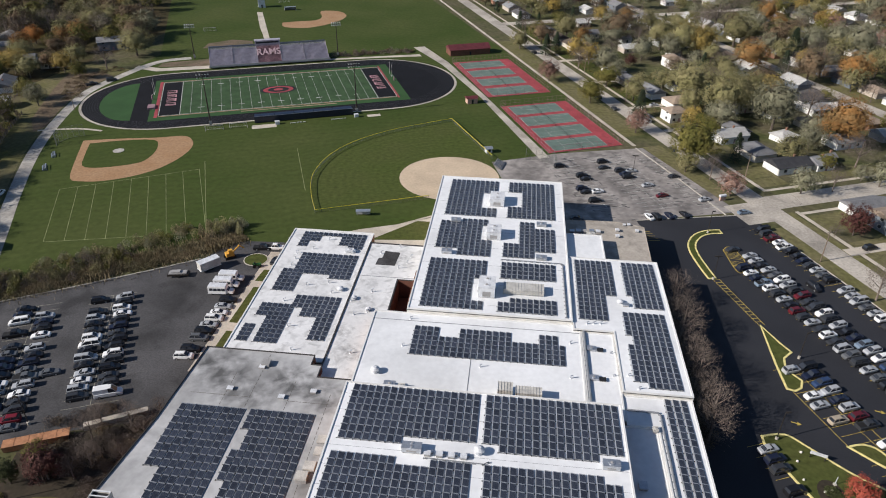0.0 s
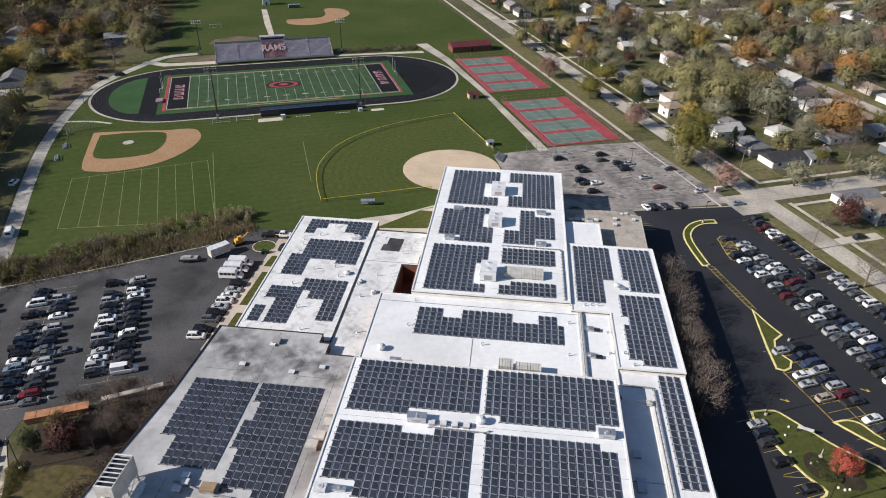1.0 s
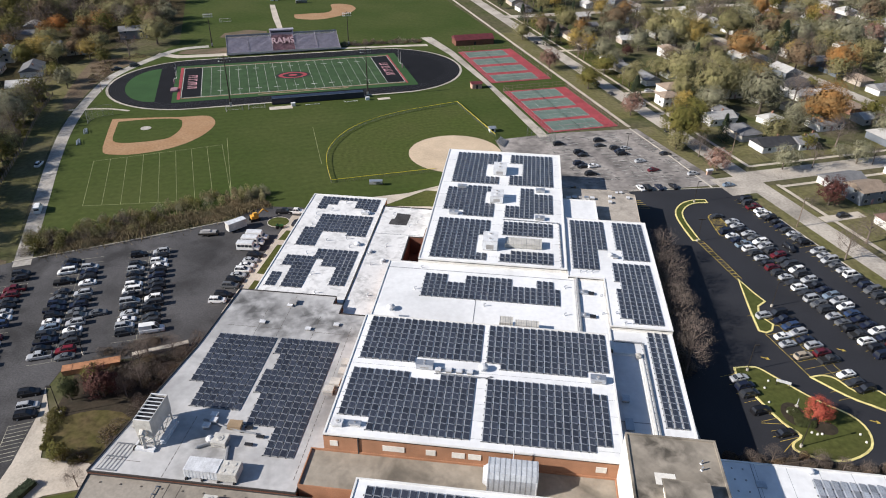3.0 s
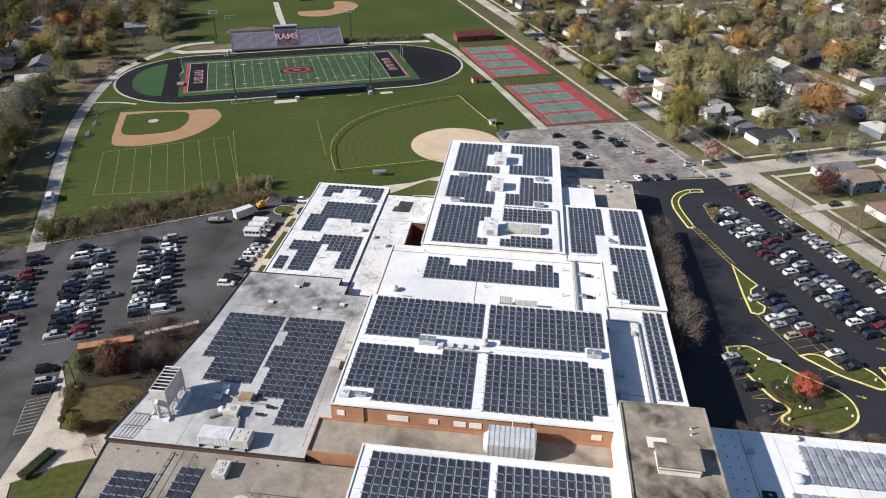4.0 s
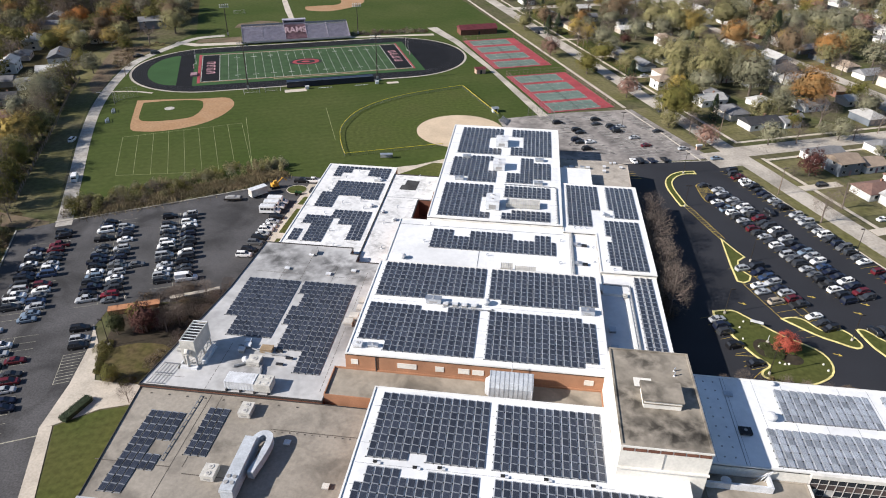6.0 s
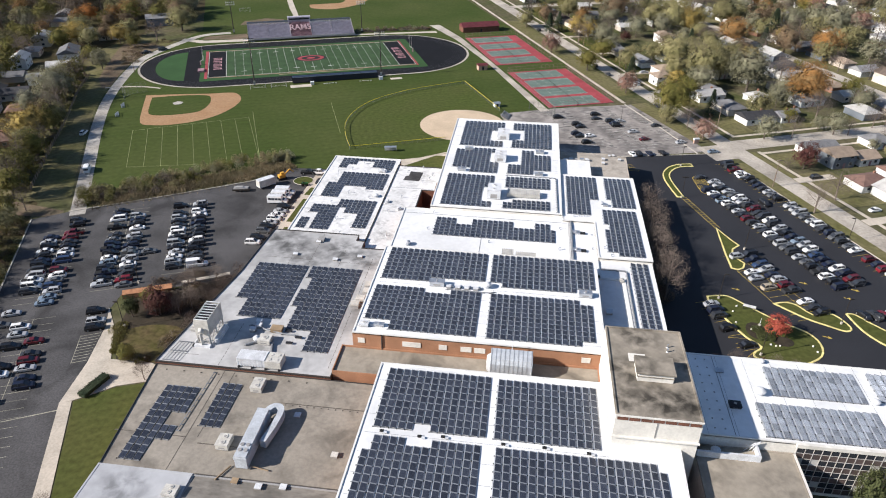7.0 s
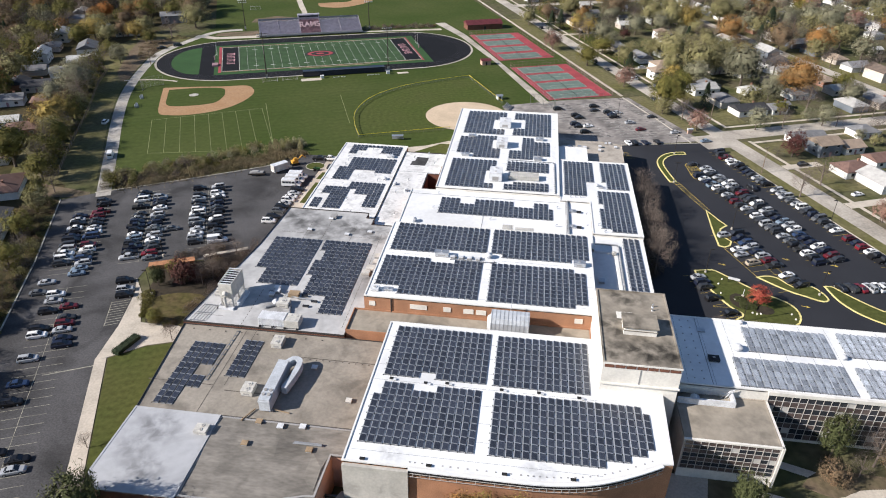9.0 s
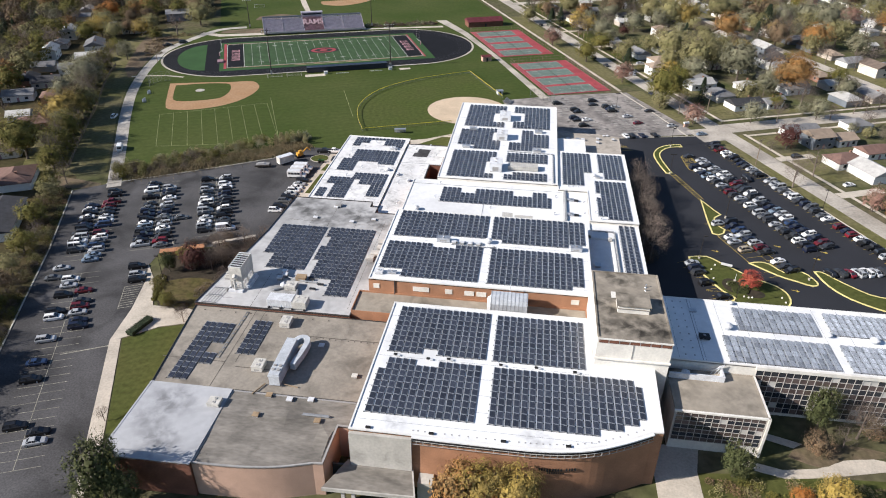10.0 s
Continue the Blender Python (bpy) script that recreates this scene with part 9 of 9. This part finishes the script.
# yards and house fronts kept clear of trees to fit the camera's view
SIGHT_GAPS = [(83, 215), (87, 284), (93, 193), (107, 195), (103, 262), (109, 171), (130, 199), (156, 248), (151, 264), (200, 278), (180, 246), (186, 222), (169, 173), (143, 168), (204, 256), (118, 211), (117, 168), (132, 167), (76, 246), (166, 261), (88, 242), (124, 298), (195, 300), (226, 290), (205, 230)]
east = lambda u, v, x, y: not near_road(u, v) and not any(abs(x - a) < 8 and -19 < y - b < 5 for a, b in SIGHT_GAPS) and u > 160 + max(0, -(v + 100)) * 0.2
WEST_HOUSES = [(-221, 185), (-234, 211), (-217, 141), (-217, 120), (-199, 122), (-187, 88), (-180, 58), (-219, 165), (-199, 95), (-158, 36), (-143, 6)]
west = lambda u, v, x, y: not any(-9 < x - a - 5 < 10 and -13 < y - b + 6 < 14 for a, b in WEST_HOUSES) and x < (-155 - (y - 56) * 0.47 if y < 150 else -200) and not (x > -168 and y < 46) and y > 8
scatter(56, (160, 262, -104, 95), 11.5, 1.0, 1.9, east)
scatter(26, (205, 300, -230, -104), 11.0, 0.8, 1.4, east)
scatter(62, (-235, -95, -140, 110), 10.0, 0.9, 1.6, west, mix=["bare"] * 5 + ["green"] * 5 + ["brown"] * 3 + ["olive"] * 3 + ["conifer"] * 2)
scatter(90, (272, 384, -130, 95), 12.5, 1.0, 1.8, east, True)
scatter(70, (392, 500, -60, 140), 12.5, 1.0, 1.8, east, True)
scatter(130, (160, 420, 106, 280), 13, 1.0, 1.8, east, True)
WOODS = ["bare"] * 8 + ["green"] * 6 + ["brown"] * 3 + ["greygreen"] * 4 + ["olive"] * 4 + ["yellow"] + ["rust"] + ["conifer"] * 2
scatter(110, (-235, -150, -60, 110), 9.5, 1.0, 1.7, west, True, WOODS)
scatter(200, (-260, -70, 100, 290), 9.5, 1.0, 1.8, lambda u, v, x, y: x < -203 + (y - 280) * 0.25, True, WOODS)

# the far woods: one joined object
FAR_MATS = [M["bark"], M["twig"]] + list(LEAF.values())
FAR_SLOT = {k: i + 2 for i, k in enumerate(LEAF)}
far_crowns, far_shape = {}, Shape()
for k in set(q[0] for q in FAR):
    for v in range(3):
        if k == "bare":
            me = crown_mesh("far", 300 + v, M["twig"], 4.4, 4.0, 7, 160, 0.22, 700)
        elif k == "conifer":
            me = crown_mesh("far", 400 + v, M["twig"], 1.9, 4.2, 4, 600, 0.34)
        else:
            me = crown_mesh("far", 500 + v + len(k), M["twig"], 4.9, 4.2, 8, 1500, 0.33, 100)
        far_crowns[k, v] = (np.array([w.co[:] for w in me.vertices]), [tuple(f.vertices) for f in me.polygons])
        bpy.data.meshes.remove(me)
for k, x, y, s, a, v in FAR:
    co, fs = far_crowns[k, v]
    c_, s_ = math.cos(a), math.sin(a)
    h = 4.4 if k == "conifer" else 5.2
    w = np.stack([(co[:, 0] * c_ - co[:, 1] * s_) * s + x, (co[:, 0] * s_ + co[:, 1] * c_) * s + y, (co[:, 2] + h) * s], 1)
    far_shape.add(w.tolist(), fs, 1 if k == "bare" else FAR_SLOT[k])
    far_shape.tube((x, y, -0.2), (x, y, 5.5 * s), 0.26 * s, 0.12 * s, n=5, slot=0, caps=False)
tagged(part("distant_trees", far_shape, FAR_MATS), "distant suburban woods in mixed autumn colours", "trees", kind="stuff")


# shrubs and brush: one object of countless clumps for each bed
def brush(name, label, path, width, n, h, materials, seed, size=0.3, z=0.0):
    r = random.Random(seed)
    s = Shape()
    pts = [Vector(p) for p in path]
    seg = [(a, b, (b - a).length) for a, b in zip(pts, pts[1:])]
    total = sum(q[2] for q in seg)
    mounds = []
    for _ in range(max(3, int(total * width / 5))):
        d = r.uniform(0, total)
        for a, b, l in seg:
            if d <= l:
                break
            d -= l
        c = a.lerp(b, min(1, d / l))
        nrm = Vector((-(b - a).y, (b - a).x)).normalized()
        c = c + nrm * r.uniform(-width / 2, width / 2)
        mounds.append((c, r.uniform(0.9, 2.0), h * r.uniform(0.45, 1.15), r.randrange(len(materials))))
    for _ in range(2 * n):
        c, rad, hh, k = r.choice(mounds)
        a, q, e = r.uniform(0, 6.283), r.random() ** 0.5, r.random()
        p = Vector((c.x + math.cos(a) * rad * q, c.y + math.sin(a) * rad * q, z + hh * e * (1 - 0.55 * q * q)))
        nrm = Vector((r.gauss(0, 1), r.gauss(0, 1), r.gauss(0.4, 0.7))).normalized()
        t = nrm.orthogonal().normalized()
        b2 = nrm.cross(t)
        a1, a2 = size * r.uniform(0.4, 1.1), size * r.uniform(0.3, 0.8)
        s.add([p - t * a1, p + t * a1 * 0.9 - b2 * a2 * 0.4, p + b2 * a2], [(0, 1, 2)], k)
    return tagged(part(name, s, materials), label, "shrubs", kind="stuff")


def reeds(label, path, width, n, h, seed):
    r = random.Random(seed)
    s = Shape()
    pts = [Vector(p) for p in path]
    seg = [(a, b, (b - a).length) for a, b in zip(pts, pts[1:])]
    total = sum(q[2] for q in seg)
    for _ in range(n):
        d = r.uniform(0, total)
        for a, b, l in seg:
            if d <= l:
                break
            d -= l
        c = a.lerp(b, min(1, d / l)) + Vector((-(b - a).y, (b - a).x)).normalized() * r.gauss(0, width / 3.6)
        hh = h * r.uniform(0.4, 1.1) * (0.75 + 0.35 * math.sin(c.x * 0.31 + seed) * math.sin(c.y * 0.23))
        ang = r.uniform(0, 6.283)
        w = Vector((math.cos(ang), math.sin(ang), 0)) * 0.09
        tip = Vector((c.x + r.gauss(0, 0.3), c.y + r.gauss(0, 0.3), hh))
        base = Vector((c.x, c.y, 0))
        s.add([base - w, base + w, tip + w * 0.6, tip - w * 0.6], [(0, 1, 2, 3)])
    return tagged(part("reeds", s, M["reed"]), label, "reeds", kind="stuff")


strip_ = [(-123, 47), (-104, 59), (-86, 71), (-74, 80), (-66, 88)]
reeds("tall dry tan reeds along the car park edge", strip_, 9, 22000, 1.5, 1)
brush("shrubs", "mixed olive and brown shrubs along the playing field", [(-130, 52), (-110, 66), (-93, 79), (-80, 89)], 6, 12000, 3.2, [LEAF["olive"], LEAF["greygreen"], LEAF["green"], M["reed"]], 2, 0.24)
brush("shrubs", "dense olive shrubs at the end of the reeds", [(-127, 47), (-116, 54), (-104, 62), (-95, 70)], 9, 14000, 4.4, [LEAF["olive"], LEAF["green"], M["twig"]], 21, 0.24)
brush("shrubs", "tall olive shrubs beside the turning circle", [(-79, 86), (-72, 90), (-66, 90)], 7, 6000, 4.4, [LEAF["olive"], LEAF["greygreen"], M["reed"]], 22, 0.24)
brush("shrubs", "brown shrubs and weeds among reeds", [(-118, 50), (-92, 66), (-74, 79)], 8, 5000, 2.0, [M["reed"], LEAF["brown"], M["reed"], LEAF["greygreen"]], 3, 0.22)
brush("shrubs", "tangled hedge along the west car park edge", [(-139.5, 33), (-122, -5), (-104.2, -51), (-86.5, -95)], 7, 26000, 3.2, [LEAF["green"], LEAF["brown"], LEAF["olive"], M["twig"]], 4, 0.22)
brush("shrubs", "dark undergrowth along the gravel drive", [(-152, 50), (-163, 80), (-178, 112), (-193, 144), (-206, 178)], 4, 14000, 2.6, [LEAF["green"], LEAF["conifer"], M["twig"], M["twig"]], 5, 0.26)
brush("shrubs", "bare brown shrubs along the school drive", [(63.0, 14), (63.0, 66)], 3.6, 9000, 3.4, [M["twig"], LEAF["brown"], M["twig"]], 6, 0.2, 0.1)
brush("shrubs", "bare brown shrubs beside the classroom wing", [(67, -12), (76, -9.8), (90, -10.6), (104, -12)], 5, 16000, 2.6, [M["twig"], LEAF["brown"], M["twig"]], 7, 0.17, 0.1)
brush("shrubs", "tangled bare shrubs in the planting bed", [(-76, -1), (-62, 7), (-54, 4), (-53.4, -14), (-57, -24)], 13, 26000, 2.4, [M["twig"], M["twig"], LEAF["brown"], M["bark"]], 8, 0.17, 0.1)
brush("shrubs", "dense bare brown shrubs in the planting bed", [(-73, -7), (-66, -3), (-60, -1), (-57, -11)], 9, 16000, 2.6, [M["twig"], M["twig"], LEAF["brown"]], 18, 0.16, 0.1)
brush("shrubs", "shrubs round the forecourt lawn", [(-77.5, -13), (-76, -18), (-72, -26), (-62, -27)], 2.6, 5000, 1.7, [LEAF["green"], M["twig"], LEAF["olive"], M["twig"]], 9, 0.16, 0.1)
hr, hs = random.Random(10), Shape()
hs.box(-0.95, 0.95, -3.6, 3.6, 0, 1.05)
for _ in range(2600):
    p = Vector((hr.uniform(-1.15, 1.15), hr.uniform(-3.8, 3.8), hr.uniform(0.1, 1.3)))
    a = Vector((hr.gauss(0, 1), hr.gauss(0, 1), hr.gauss(0, 1))).normalized() * 0.17
    b = a.orthogonal().normalized() * 0.12
    hs.add([p - a, p + b, p + a], [(0, 1, 2)])
tagged(part("hedge", hs, LEAF["conifer"], at=pose(-70.7, -37.6, 0.1, 0, 0, -15)), "clipped dark box hedge in the forecourt", "hedge")
brush("shrubs", "low shrubs and grasses on the traffic island", [(84.6, 7.6), (84.8, 4.0), (90.0, 1.4), (91.4, 1.4)], 3, 4000, 0.8, [LEAF["pine"], LEAF["green"]], 11, 0.2, 0.15)
brush("shrubs", "bare shrubs at the front of the school", [(36, -80.5), (53, -76)], 4, 3600, 2.4, [M["twig"], LEAF["brown"]], 12, 0.24, 0.05)
brush("shrubs", "low shrubs along the entrance walk", [(65, -70), (80, -68), (98, -66)], 5, 2600, 1.0, [LEAF["green"], LEAF["brown"], LEAF["olive"]], 13, 0.24, 0.05)
brush("shrubs", "foundation shrubs before houses", [uv(166, -140), uv(166, -60), uv(167, 60)], 4, 3000, 1.4, [LEAF["green"], LEAF["brown"]], 14, 0.26)
brush("shrubs", "brown undergrowth beside the drive bend", [uv(-96, 10), uv(-98, 40), uv(-80, 58)], 9, 3000, 1.0, [LEAF["brown"], M["reed"]], 15, 0.3)
brush("shrubs", "weedy brush behind the grandstand", [uv(34, 53), uv(60, 53), uv(82, 51)], 7, 9000, 2.6, [M["twig"], LEAF["brown"], LEAF["greygreen"]], 16, 0.24)
